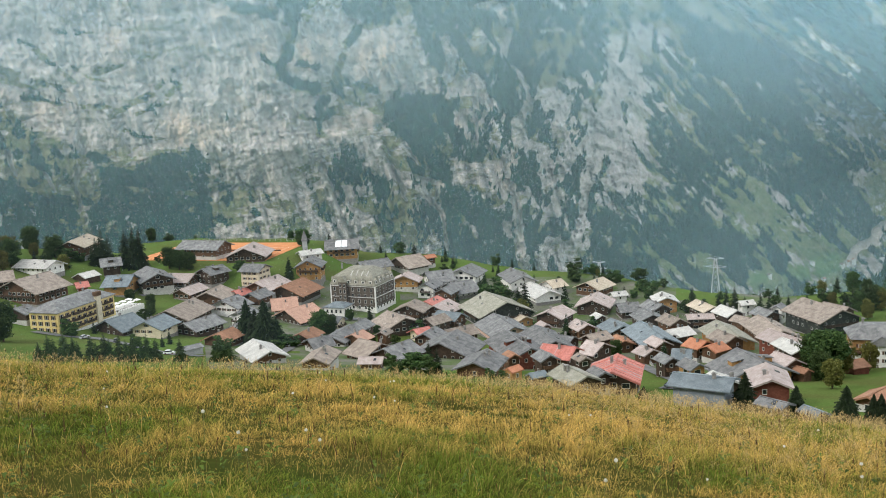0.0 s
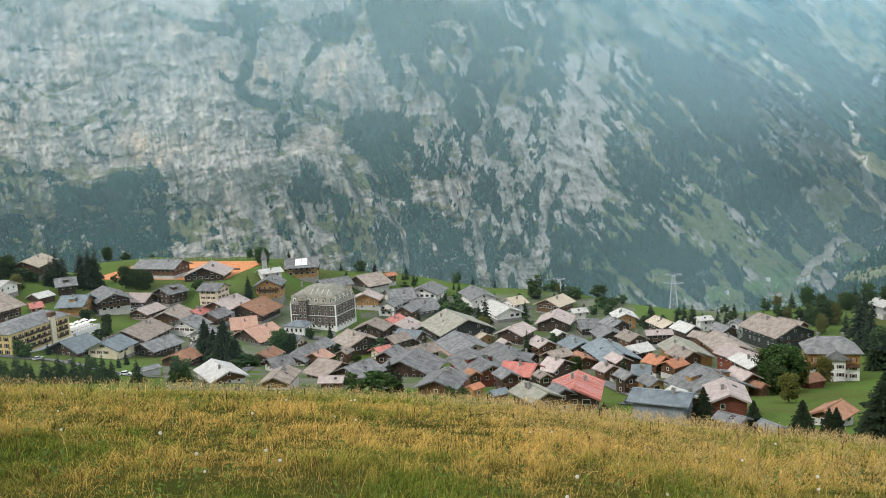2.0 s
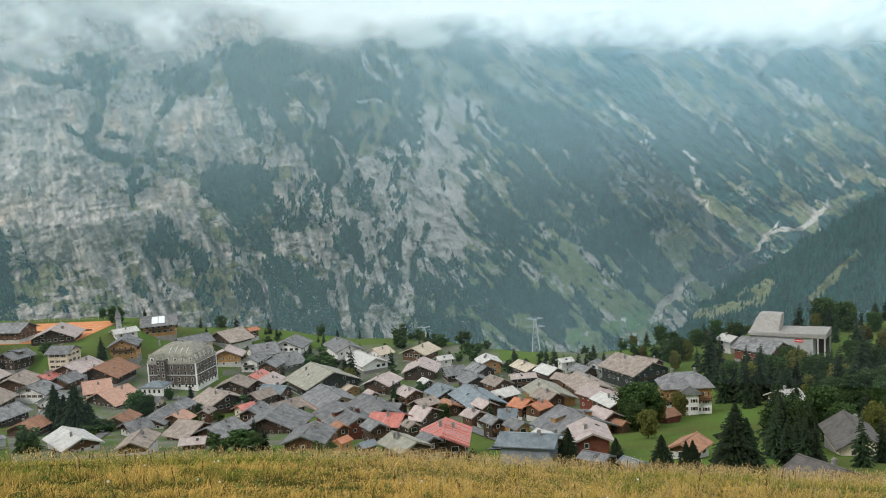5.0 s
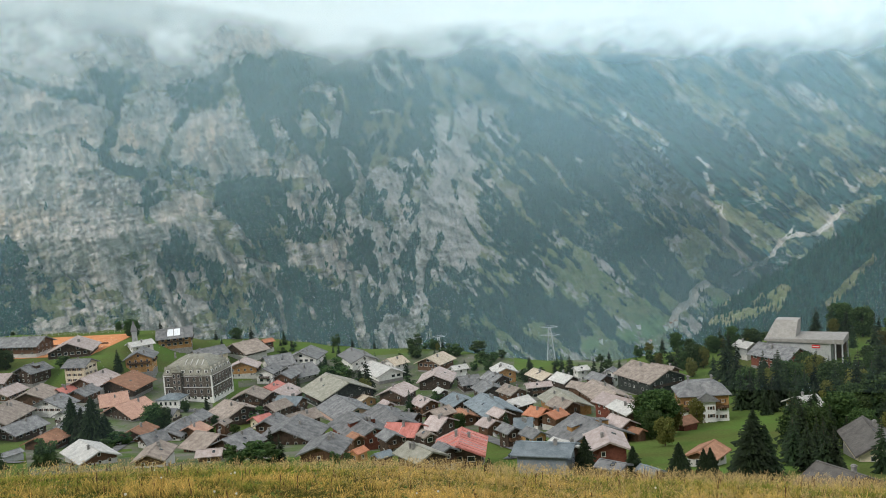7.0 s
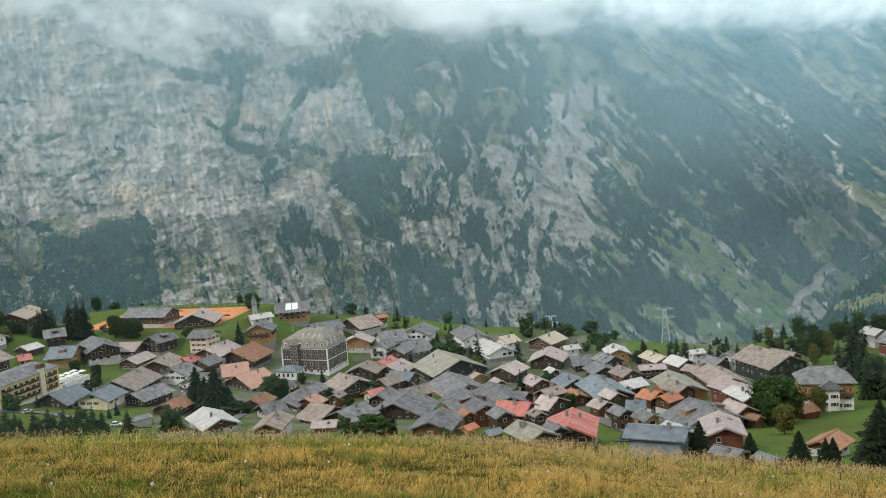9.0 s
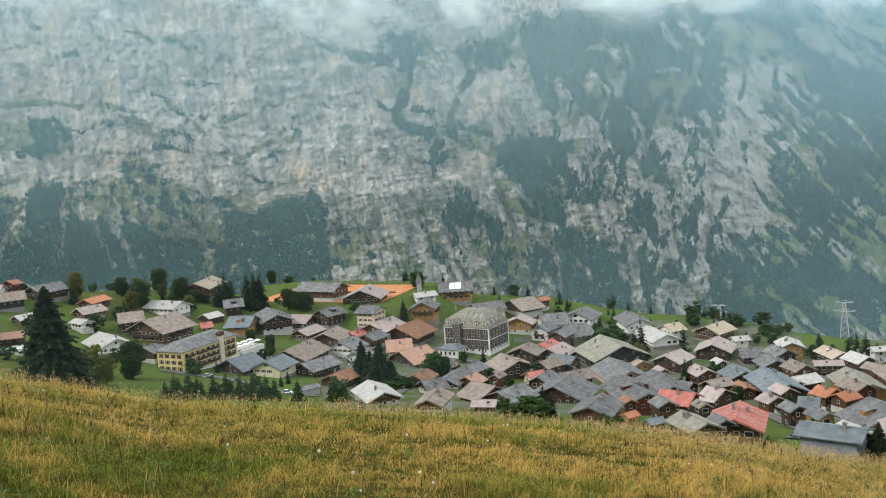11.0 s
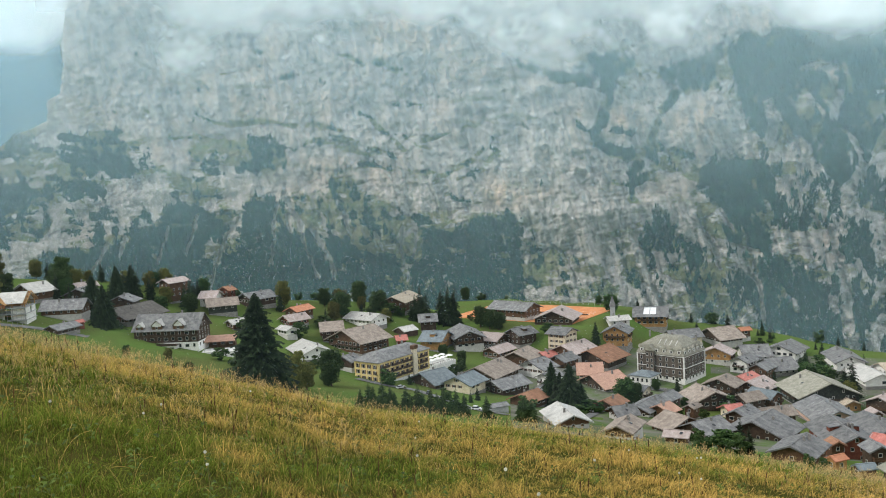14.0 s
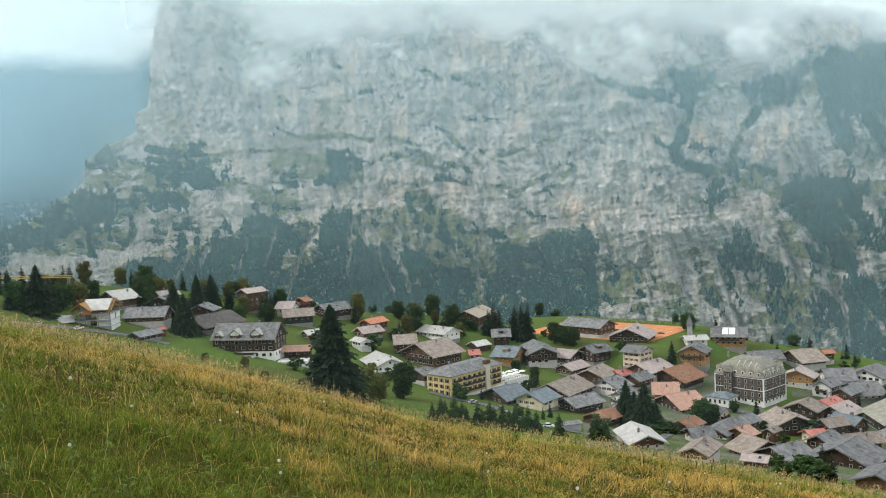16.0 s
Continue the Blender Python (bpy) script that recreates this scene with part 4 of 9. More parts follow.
def timber(name, dark, light):
    return surface(name, dark, light, 0.8, 10.0, 0.8, 0.4, 0, tuple(0.4 * c for c in dark), 0.4, (2.6, "Z", 0.55), own=0.15, stretch=(0.3, 0.3, 4))


ROOF = {
    "slate grey": roof_material("roof_slate", (0.114, 0.115, 0.119), (0.246, 0.246, 0.241)),
    "brown-grey": roof_material("roof_brown_grey", (0.203, 0.164, 0.136), (0.35, 0.294, 0.249)),
    "pinkish grey": roof_material("roof_pink_grey", (0.341, 0.278, 0.253), (0.481, 0.405, 0.38)),
    "blue-grey": roof_material("roof_blue_grey", (0.123, 0.151, 0.169), (0.221, 0.258, 0.275), 0.55),
    "salmon": roof_material("roof_salmon", (0.363, 0.209, 0.154), (0.484, 0.297, 0.22)),
    "red": roof_material("roof_red", (0.4, 0.13, 0.1), (0.54, 0.21, 0.175), 0.6),
    "orange": roof_material("roof_orange", (0.4, 0.16, 0.085), (0.54, 0.24, 0.14)),
    "pale grey": roof_material("roof_pale", (0.403, 0.392, 0.37), (0.56, 0.549, 0.515)),
    "rust-brown": roof_material("roof_rust", (0.249, 0.124, 0.0735), (0.384, 0.203, 0.124)),
    "mossy grey": roof_material("roof_moss", (0.208, 0.201, 0.156), (0.324, 0.312, 0.26)),
    "weathered dark": roof_material("roof_weathered", (0.0678, 0.0621, 0.0565), (0.124, 0.113, 0.102)),
    "tan": roof_material("roof_tan", (0.373, 0.311, 0.236), (0.522, 0.447, 0.348)),
}
WALL = {
    "dark timber": timber("wall_dark_timber", (0.045, 0.03, 0.021), (0.09, 0.06, 0.043)),
    "grey-brown timber": timber("wall_grey_timber", (0.085, 0.069, 0.058), (0.145, 0.12, 0.1)),
    "brown timber": timber("wall_brown_timber", (0.085, 0.045, 0.025), (0.15, 0.085, 0.05)),
    "honey timber": timber("wall_honey_timber", (0.33, 0.17, 0.06), (0.46, 0.27, 0.11)),
    "red-brown timber": timber("wall_red_timber", (0.13, 0.04, 0.025), (0.2, 0.07, 0.045)),
    "black-green timber": timber("wall_green_timber", (0.025, 0.03, 0.026), (0.05, 0.055, 0.048)),
    "white plaster": surface("wall_white", (0.66, 0.65, 0.62), (0.8, 0.79, 0.76), 0.4, 6, 0.9, 0.15, stain=(0.4, 0.38, 0.33), stained=0.4, own=0.06),
    "cream plaster": surface("wall_cream", (0.58, 0.5, 0.36), (0.68, 0.61, 0.47), 0.4, 6, 0.9, 0.15, stain=(0.35, 0.3, 0.22), stained=0.4, own=0.06),
    "yellow plaster": surface("wall_yellow", (0.6, 0.46, 0.19), (0.7, 0.57, 0.28), 0.3, 6, 0.9, 0.15, stain=(0.42, 0.3, 0.12), stained=0.35),
    "pink plaster": surface("wall_pink", (0.5, 0.33, 0.27), (0.6, 0.42, 0.35), 0.4, 6, 0.9, 0.15, stain=(0.3, 0.2, 0.16), stained=0.4),
    "blue-grey boards": surface("wall_blue_boards", (0.2, 0.24, 0.28), (0.28, 0.32, 0.36), 0.4, 7, 0.7, 0.3, wave=(2.0, "X", 0.4), stained=0.2),
    "grey concrete": surface("wall_concrete", (0.33, 0.34, 0.34), (0.44, 0.45, 0.44), 0.3, 5, 0.85, 0.2, stained=0.3),
}
M_PLINTH = surface("plinth_plaster", (0.42, 0.41, 0.38), (0.56, 0.55, 0.52), 0.4, 6, 0.9, 0.2, stain=(0.3, 0.28, 0.25), stained=0.5)
M_FRAME = surface("window_paint", (0.45, 0.43, 0.39), (0.58, 0.56, 0.52), 2, 20, 0.6, 0.05)
M_SHUTTER = surface("shutter_paint", (0.08, 0.045, 0.03), (0.12, 0.07, 0.045), 2, 20, 0.6, 0.1)
M_STONE = surface("chimney_stone", (0.17, 0.165, 0.155), (0.3, 0.285, 0.27), 1.5, 12, 0.9, 0.4)
M_METAL = surface("sheet_metal", (0.38, 0.39, 0.4), (0.52, 0.53, 0.54), 1, 9, 0.42, 0.1, 0.8)
M_BARK = surface("bark", (0.06, 0.042, 0.03), (0.12, 0.09, 0.065), 1.2, 14, 0.95, 0.8)
M_PANEL, _n, _l, _b = nodes_of("roof_panel_glass")
_b.inputs["Base Color"].default_value, _b.inputs["Roughness"].default_value = (0.75, 0.78, 0.8, 1), 0.15
M_GLASS, _n, _l, _b = nodes_of("window_glass")
_b.inputs["Base Color"].default_value = (0.02, 0.025, 0.03, 1)
_b.inputs["Roughness"].default_value = 0.08
_b.inputs["Specular IOR Level"].default_value = 0.8


def box(bm, x0, x1, y0, y1, z0, z1, m=None):
    """Adds a box to bm, turned and placed by m."""
    vs = [Vector((x, y, z)) for x in (x0, x1) for y in (y0, y1) for z in (z0, z1)]
    vs = [bm.verts.new(m @ v if m else v) for v in vs]
    for f in ((0, 1, 3, 2), (4, 6, 7, 5), (0, 4, 5, 1), (2, 3, 7, 6), (0, 2, 6, 4), (1, 5, 7, 3)):
        bm.faces.new([vs[i] for i in f])


def poly(bm, lower, upper):
    """Closes two rings of points of the same count into a solid."""
    a, b = [bm.verts.new(p) for p in lower], [bm.verts.new(p) for p in upper]
    k = len(a)
    bm.faces.new(a[::-1])
    bm.faces.new(b)
    for i in range(k):
        bm.faces.new((a[i], a[(i + 1) % k], b[(i + 1) % k], b[i]))


def mesh_of(name, bm, *materials):
    bmesh.ops.recalc_face_normals(bm, faces=bm.faces[:])
    me = bpy.data.meshes.new(name)
    bm.to_mesh(me)
    bm.free()
    for m in materials:
        me.materials.append(m)
    return me


def part(name, bm, material, parent, label="", at=None):
    """Links a bmesh, or a shared mesh, as one part under a thing or a part."""
    me = mesh_of(name, bm, material) if isinstance(bm, bmesh.types.BMesh) else bm
    ob = new(name, me)
    ob.parent = parent
    if at is not None:
        ob.matrix_basis = at
    if label:
        tagged(ob, label)
    return ob


def thing(name, m, label, category, group=""):
    ob = new(name)
    ob.empty_display_size = 0.2
    ob.matrix_basis = m
    return tagged(ob, label, category, group)


def window_meshes(w, h):
    bm = bmesh.new()
    rings = [[bm.verts.new((px, py, pz)) for px, pz in ((-o, -o * 0.4), (o, -o * 0.4), (o, h + g), (-o, h + g))]
             for o, g, py in ((w / 2 + 0.05, 0.05, 0.05), (w / 2 + 0.05, 0.05, -0.09), (w / 2 - 0.06, -0.06, -0.09), (w / 2 - 0.06, -0.06, 0.05))]
    for ring in rings[2:]:
        for v in ring[:2]:
            v.co.z = 0.06
    for ring in rings[:2]:
        for v in ring[:2]:
            v.co.z = -0.1
    for a, b in zip(rings, rings[1:] + rings[:1]):
        for i in range(4):
            bm.faces.new((a[i], a[(i + 1) % 4], b[(i + 1) % 4], b[i]))
    frame_mesh = mesh_of("window", bm, M_FRAME)
    bm = bmesh.new()
    box(bm, -w / 2, w / 2, -0.035, 0.03, 0, h)
    pane_mesh = mesh_of("pane", bm, M_GLASS)
    bm = bmesh.new()
    box(bm, -0.27, 0.27, -0.1, -0.02, -0.02, h + 0.02)
    return frame_mesh, pane_mesh, mesh_of("shutter", bm, M_SHUTTER), w / 2 + 0.38


WINDOWS = {"small": window_meshes(1.0, 1.15), "tall": window_meshes(1.1, 1.7), "wide": window_meshes(1.9, 1.35)}


def add_window(parent, kind, m, shutters=False):
    """A window on a wall: frame and sill, pane, and perhaps shutters; m: its foot's middle, y out of the house negative."""
    w = part("window", WINDOWS[kind][0], None, parent, at=m)
    part("pane", WINDOWS[kind][1], None, w)
    if shutters:
        for s in (-1, 1):
            part("shutter", WINDOWS[kind][2], None, w, at=pose(s * WINDOWS[kind][3], 0, 0))


# the four sides of a house of size l x d: outward turn and half sizes
def sides(l, d):
    return ((0, d / 2, l), (90, l / 2, d), (180, d / 2, l), (270, l / 2, d))


def chimney(roof, x, y, z, h=1.3):
    bm = bmesh.new()
    box(bm, x - 0.35, x + 0.35, y - 0.35, y + 0.35, z - 1.2, z + h)
    box(bm, x - 0.48, x + 0.48, y - 0.48, y + 0.48, z + h + 0.002, z + h + 0.12)
    box(bm, x - 0.3, x + 0.3, y - 0.3, y + 0.3, z + h + 0.122, z + h + 0.32)
    part("chimney", bm, M_STONE, roof, "stone chimney with a flat cap")


def balcony(parent, turn, reach, span, z, material, deep=1.2):
    m = pose(0, 0, 0, 0, 0, turn)
    bm = bmesh.new()
    box(bm, -span / 2, span / 2, -reach - deep, -reach - 0.01, z - 0.15, z, m)
    box(bm, -span / 2, span / 2, -reach - deep, -reach - deep + 0.08, z + 0.9, z + 1.02, m)
    k = max(4, int(span / 0.34))
    for i in range(k):
        x = -span / 2 + 0.1 + (span - 0.2) * i / (k - 1)
        box(bm, x - 0.12, x + 0.12, -reach - deep + 0.015, -reach - deep + 0.055, z + 0.02, z + 0.9, m)
    for s in (-1, 1):
        box(bm, s * span / 2 - 0.04, s * span / 2 + 0.04, -reach - deep, -reach - 0.01, z + 0.3, z + 1.0, m)
    part("balcony", bm, material, parent, "timber balcony with a boarded rail")


def gable_roof(l, d, eave, rise, over, thick=0.24):
    """A folded roof slab with thickness and overhang; ridge along x."""
    bm = bmesh.new()
    slope = rise / (d / 2)
    x, y, z = l / 2 + over, d / 2 + over, eave - over * slope
    ring = [(-y, z), (0, eave + rise), (y, z), (y, z + thick), (0, eave + rise + thick), (-y, z + thick)]
    a, b = [bm.verts.new((-x, py, pz)) for py, pz in ring], [bm.verts.new((x, py, pz)) for py, pz in ring]
    for i in range(6):
        bm.faces.new((a[i], a[(i + 1) % 6], b[(i + 1) % 6], b[i]))
    for side in (a, b):
        bm.faces.new((side[0], side[1], side[4], side[5]))
        bm.faces.new((side[1], side[2], side[3], side[4]))
    return bm


def roof_trim(roof, l, d, eave, rise, over, material, thick=0.24):
    """Ridge cap and four bargeboards of a gable roof."""
    slope = rise / (d / 2)
    x, y, z = l / 2 + over, d / 2 + over, eave - over * slope
    bm = bmesh.new()
    box(bm, -x - 0.02, x + 0.02, -0.22, 0.22, eave + rise + thick - 0.08, eave + rise + thick + 0.07)
    part("ridge_cap", bm, material, roof)
    for s in (-1, 1):
        for e in (-1, 1):
            bm = bmesh.new()
            lower = [(e * x - 0.06, s * (y + 0.02), z - 0.2), (e * x + 0.06, s * (y + 0.02), z - 0.2), (e * x + 0.06, s * 0.005, eave + rise - 0.18), (e * x - 0.06, s * 0.005, eave + rise - 0.18)]
            poly(bm, lower, [(px, py, pz + 0.2 + thick + 0.03) for px, py, pz in lower])
            part("bargeboard", bm, material, roof)


def gable_walls(l, d, eave, rise, foot=-4.0, lift=0.0):
    bm = bmesh.new()
    ring = [(-d / 2, foot), (d / 2, foot), (d / 2, eave), (0, eave + rise - 0.02), (-d / 2, eave)]
    poly(bm, [(-l / 2, y, z) for y, z in ring], [(l / 2, y, z) for y, z in ring])
    return bm


def chalet(x, y, turn, l, d, eave, rise, wall, roof, name="chalet", plinth=None, shutters=False, dormer=False, seams=False, solar=False, seed=0):
    rng = random.Random(seed)
    if plinth is None:
        plinth = rng.choice((0.3, 0.4, 0.6, 0.9, 1.2, 2.5))
    words = {"chalet": "chalet", "barn": "barn", "house": "house", "shed": "shed"}[name]
    m = pose(x, y, float(ground_z(x, y)) - 0.3, 0, 0, turn)
    house = thing(name, m, f"{wall} {words} with a {roof} gable roof", "house" if name in ("chalet", "house") else name, "houses of the village")
    part("wall", gable_walls(l, d, eave, rise), WALL[wall], house)
    if plinth and name != "shed":
        bm = bmesh.new()
        box(bm, -l / 2 - 0.06, l / 2 + 0.06, -d / 2 - 0.06, d / 2 + 0.06, -4.05, plinth)
        part("plinth", bm, M_PLINTH if plinth > 2 else M_STONE, house, "plastered ground floor" if plinth > 2 else "grey stone footing")
    over = 0.5 if name == "shed" else 0.75 + 0.05 * d
    cover = part("roof", gable_roof(l, d, eave, rise, over), ROOF[roof], house)
    roof_trim(cover, l, d, eave, rise, over, ROOF[roof])
    slope = rise / (d / 2)
    if name != "shed" and d > 6:
        for i in range(1 + (rng.random() < 0.3)):
            cx, cy = rng.uniform(-0.32, 0.32) * l, rng.choice((-1, 1)) * rng.uniform(0.08, 0.22) * d
            chimney(cover, cx, cy, eave + rise - abs(cy) * slope + 0.2, rng.uniform(0.9, 1.5))
    if seams:
        for s in (-1, 1):
            for i in range(9):
                px = -l / 2 - over + 0.3 + (l + 2 * over - 0.6) * i / 8
                bm = bmesh.new()
                yy, zz = d / 2 + over, eave - over * slope + 0.245
                poly(bm, [(px - 0.05, s * yy, zz), (px + 0.05, s * yy, zz), (px + 0.05, s * 0.24, eave + rise + 0.245 - 0.24 * slope), (px - 0.05, s * 0.24, eave + rise + 0.245 - 0.24 * slope)],
                     [(px - 0.05, s * yy, zz + 0.1), (px + 0.05, s * yy, zz + 0.1), (px + 0.05, s * 0.24, eave + rise + 0.345 - 0.24 * slope), (px - 0.05, s * 0.24, eave + rise + 0.345 - 0.24 * slope)])
                part("roof_seam", bm, M_METAL if rng.random() < 0.3 else ROOF[roof], cover)
    if rng.random() < 0.45 and name in ("chalet", "house"):
        s = rng.choice((-1, 1))
        bm = bmesh.new()
        cy, a = s * d * 0.27, math.degrees(math.atan(slope))
        box(bm, -0.45, 0.45, -0.6, 0.6, 0.0, 0.12, pose(rng.uniform(-0.25, 0.25) * l, cy, eave + rise - abs(cy) * slope + 0.235, -s * a, 0, 0))
        part("skylight", bm, M_GLASS, cover, "glazed roof light")
    if solar:
        for cx in (-2.2, 1.6):
            for cy in (0.17, 0.36):
                bm = bmesh.new()
                a = math.degrees(math.atan(slope))
                box(bm, -1.7, 1.7, -1.5, 1.5, 0.0, 0.12, pose(cx, -cy * d, eave + rise - cy * d * slope + 0.25, a, 0, 0))
                part("roof_panel", bm, M_PANEL, cover, "pale glazed roof panel")
    if dormer:
        for s in (-1, 1):
            bm = bmesh.new()
            cy, zz = s * d * 0.3, eave + rise * 0.4
            box(bm, -1.3, 1.3, min(cy - s * 2.4, cy + s * 0.6), max(cy - s * 2.4, cy + s * 0.6), zz - 0.8, zz + 1.3)
            part("dormer", bm, WALL[wall], cover)
            bm = bmesh.new()
            poly(bm, [(-1.7, cy + s * 0.9, zz + 1.302), (1.7, cy + s * 0.9, zz + 1.302), (1.7, cy - s * 3, zz + 1.9), (-1.7, cy - s * 3, zz + 1.9)],
                 [(-1.7, cy + s * 0.9, zz + 1.45), (1.7, cy + s * 0.9, zz + 1.45), (1.7, cy - s * 3, zz + 2.05), (-1.7, cy - s * 3, zz + 2.05)])
            part("dormer_roof", bm, ROOF[roof], cover)
    if name in ("shed", "barn") and rng.random() < 0.5:
        return house
    kind = rng.choice(("small", "small", "wide"))
    floors = max(1, int((eave - 0.4) / 2.7))
    deck = WALL["dark timber"] if wall != "dark timber" else WALL["brown timber"]
    for i, (t, reach, span) in enumerate(sides(l, d)):
        a = math.radians(turn + t)
        if (-x * math.sin(a) + y * math.cos(a)) < -0.25 * math.hypot(x, y):
            continue  # blind wall on the valley side
        cols = max(1, int((span - 1.2) / 3.0))
        for f in range(floors + (i % 2)):
            z = eave - 2.0 - 2.7 * (floors - 1 - f)
            if z < 0.2:
                continue
            if f == floors and rise < 2.4:
                continue
            n = cols if f < floors else max(1, cols // 3)
            for c in range(n):
                if rng.random() < 0.15:
                    continue
                wx = (c - (n - 1) / 2) * (span - 1.6) / max(n, 1)
                off = reach + (0.065 if z < plinth and name != "shed" else 0.005)
                add_window(house, kind, pose(0, 0, 0, 0, 0, t) @ pose(wx, -off, z), shutters)
        if i % 2 and name == "chalet" and floors > 1 and rng.random() < 0.75:
            balcony(house, t, reach, span * 0.86, eave - 2.75, deck)
        elif name == "chalet" and floors > 1 and rng.random() < 0.3:
            balcony(house, t, reach, span * 0.6, eave - 2.75, deck)
    return house


def hip_roof(l, d, eave, rise, over, inset, steep=None):
    """A hipped roof; with steep (inset, rise) first a mansard's lower slope."""
    bm = bmesh.new()
    x, y = l / 2 + over, d / 2 + over
    rings = [[(-x, -y), (x, -y), (x, y), (-x, y), eave - 0.25], [(-x, -y), (x, -y), (x, y), (-x, y), eave]]
    if steep:
        a, b = l / 2 - steep[0], d / 2 - steep[0]
        rings.append([(-a, -b), (a, -b), (a, b), (-a, b), eave + steep[1]])
        x, y = a, b
    w = max(0.15, y - inset)
    a, b = max(0.3, x - inset), w if w > 0.2 else 0.15
    rings.append([(-a, -b), (a, -b), (a, b), (-a, b), eave + rise])
    loops = [[bm.verts.new((*p, r[4])) for p in r[:4]] for r in rings]
    bm.faces.new(loops[0][::-1])
    bm.faces.new(loops[-1])
    for u, v in zip(loops, loops[1:]):
        for i in range(4):
            bm.faces.new((u[i], u[(i + 1) % 4], v[(i + 1) % 4], v[i]))
    return bm


def block(name, x, y, turn, l, d, eave, rise, wall, roof, label, inset, steep=None, floors=4, pitch=2.6, gap=3.0, kind="tall", shutters=False, plinth=3.0, base=-0.3, category="hotel", chimneys=2, over=0.7):
    """A large house with a hipped or mansard roof and rows of windows."""
    m = pose(x, y, float(ground_z(x, y)) + base, 0, 0, turn)
    house = thing(name, m, label, category, "")
    bm = bmesh.new()
    box(bm, -l / 2, l / 2, -d / 2, d / 2, -5, eave - 0.251)
    part("wall", bm, WALL[wall], house)
    if plinth:
        bm = bmesh.new()
        box(bm, -l / 2 - 0.08, l / 2 + 0.08, -d / 2 - 0.08, d / 2 + 0.08, -5.05, plinth)
        part("plinth", bm, WALL["white plaster"], house, "white plastered ground floor")
    cover = part("roof", hip_roof(l, d, eave, rise, over, inset, steep), ROOF[roof], house)
    for i in range(chimneys):
        chimney(cover, (i - (chimneys - 1) / 2) * l * 0.5, 0.1 * d, eave + rise * 0.9, 1.6)
    for t, reach, span in sides(l, d):
        cols = max(1, int((span - 1.0) / gap))
        for f in range(floors):
            z = eave - 0.9 - pitch * (floors - f) + 0.6
            if z < 0.1:
                continue
            for c in range(cols):
                wx = (c - (cols - 1) / 2) * (span - 1.0) / cols
                add_window(house, kind, pose(0, 0, 0, 0, 0, t) @ pose(wx, -reach - (0.085 if z < plinth else 0.005), z), shutters)
    return house, cover

# ---- roads, court, large houses ----
M_ASPHALT = surface("asphalt", (0.1, 0.1, 0.1), (0.17, 0.17, 0.165), 0.2, 5, 0.9, 0.3, stained=0.3, local=False)
M_CLAY = surface("red_clay", (0.5, 0.19, 0.07), (0.6, 0.26, 0.11), 0.15, 4, 0.95, 0.2, stain=(0.42, 0.17, 0.08), stained=0.3)
M_LINE = surface("line_paint", (0.7, 0.7, 0.68), (0.8, 0.8, 0.78), 1, 9, 0.8, 0.0)
M_CLOTH = surface("white_cloth", (0.72, 0.71, 0.68), (0.82, 0.81, 0.78), 1, 9, 0.8, 0.1)
M_CRANE = surface("crane_paint", (0.62, 0.36, 0.04), (0.7, 0.45, 0.08), 1, 9, 0.5, 0.1)
M_GALV = surface("galvanised_steel", (0.42, 0.44, 0.45), (0.54, 0.56, 0.57), 0.4, 6, 0.6, 0.0)
M_SIGN = surface("sign_red", (0.55, 0.03, 0.03), (0.62, 0.05, 0.05), 1, 9, 0.5, 0.0)


def road(width, *pts):
    """A strip of asphalt draped over the ground."""
    line = []
    for (x0, y0), (x1, y1) in zip(pts, pts[1:]):
        k = max(2, int(math.hypot(x1 - x0, y1 - y0) / 2))
        line += [(x0 + (x1 - x0) * i / k, y0 + (y1 - y0) * i / k) for i in range(k)]
    line.append(pts[-1])
    for _ in range(6):
        line = [line[0]] + [tuple((line[i - 1][c] + 2 * line[i][c] + line[i + 1][c]) / 4 for c in (0, 1)) for i in range(1, len(line) - 1)] + [line[-1]]
    xs, ys = np.array(line).T
    tx, ty = np.gradient(xs), np.gradient(ys)
    n = np.hypot(tx, ty)
    offs = np.linspace(-0.5, 0.5, 5) * width
    gx, gy = xs[:, None] - (ty / n)[:, None] * offs, ys[:, None] + (tx / n)[:, None] * offs
    tagged(sheet("road", gx[:, ::-1], gy[:, ::-1], ground_z(gx, gy)[:, ::-1] + 0.35, M_ASPHALT), "narrow grey asphalt village road", "road", kind="structure")


road(4.5, (-173.1, 381.6), (-156.9, 376.1), (-144.4, 376.8), (-126.1, 363.2), (-104.4, 339.3), (-90.8, 335.4))
road(4.0, (-65.8, 335.6), (-64.8, 381.0), (-56.9, 392.4))
road(4.5, (66.3, 324.8), (66.1, 284.4), (66.2, 257.1), (57.6, 238.6))
road(5.0, (-64.1, 448.4), (-42.1, 450.5), (-26.9, 426.7))
road(3.5, (-156.0, 470.3), (-146.4, 487.5), (-132.1, 483.8))
road(3.5, (47.9, 398.1), (55.9, 411.2), (70.6, 421.6))
road(4.0, (-98.9, 385.5), (-91.7, 396.0), (-78.7, 398.8))
road(5.0, (-337.5, 301.4), (-326.7, 319.5), (-310.9, 337.7), (-289.5, 347.1))


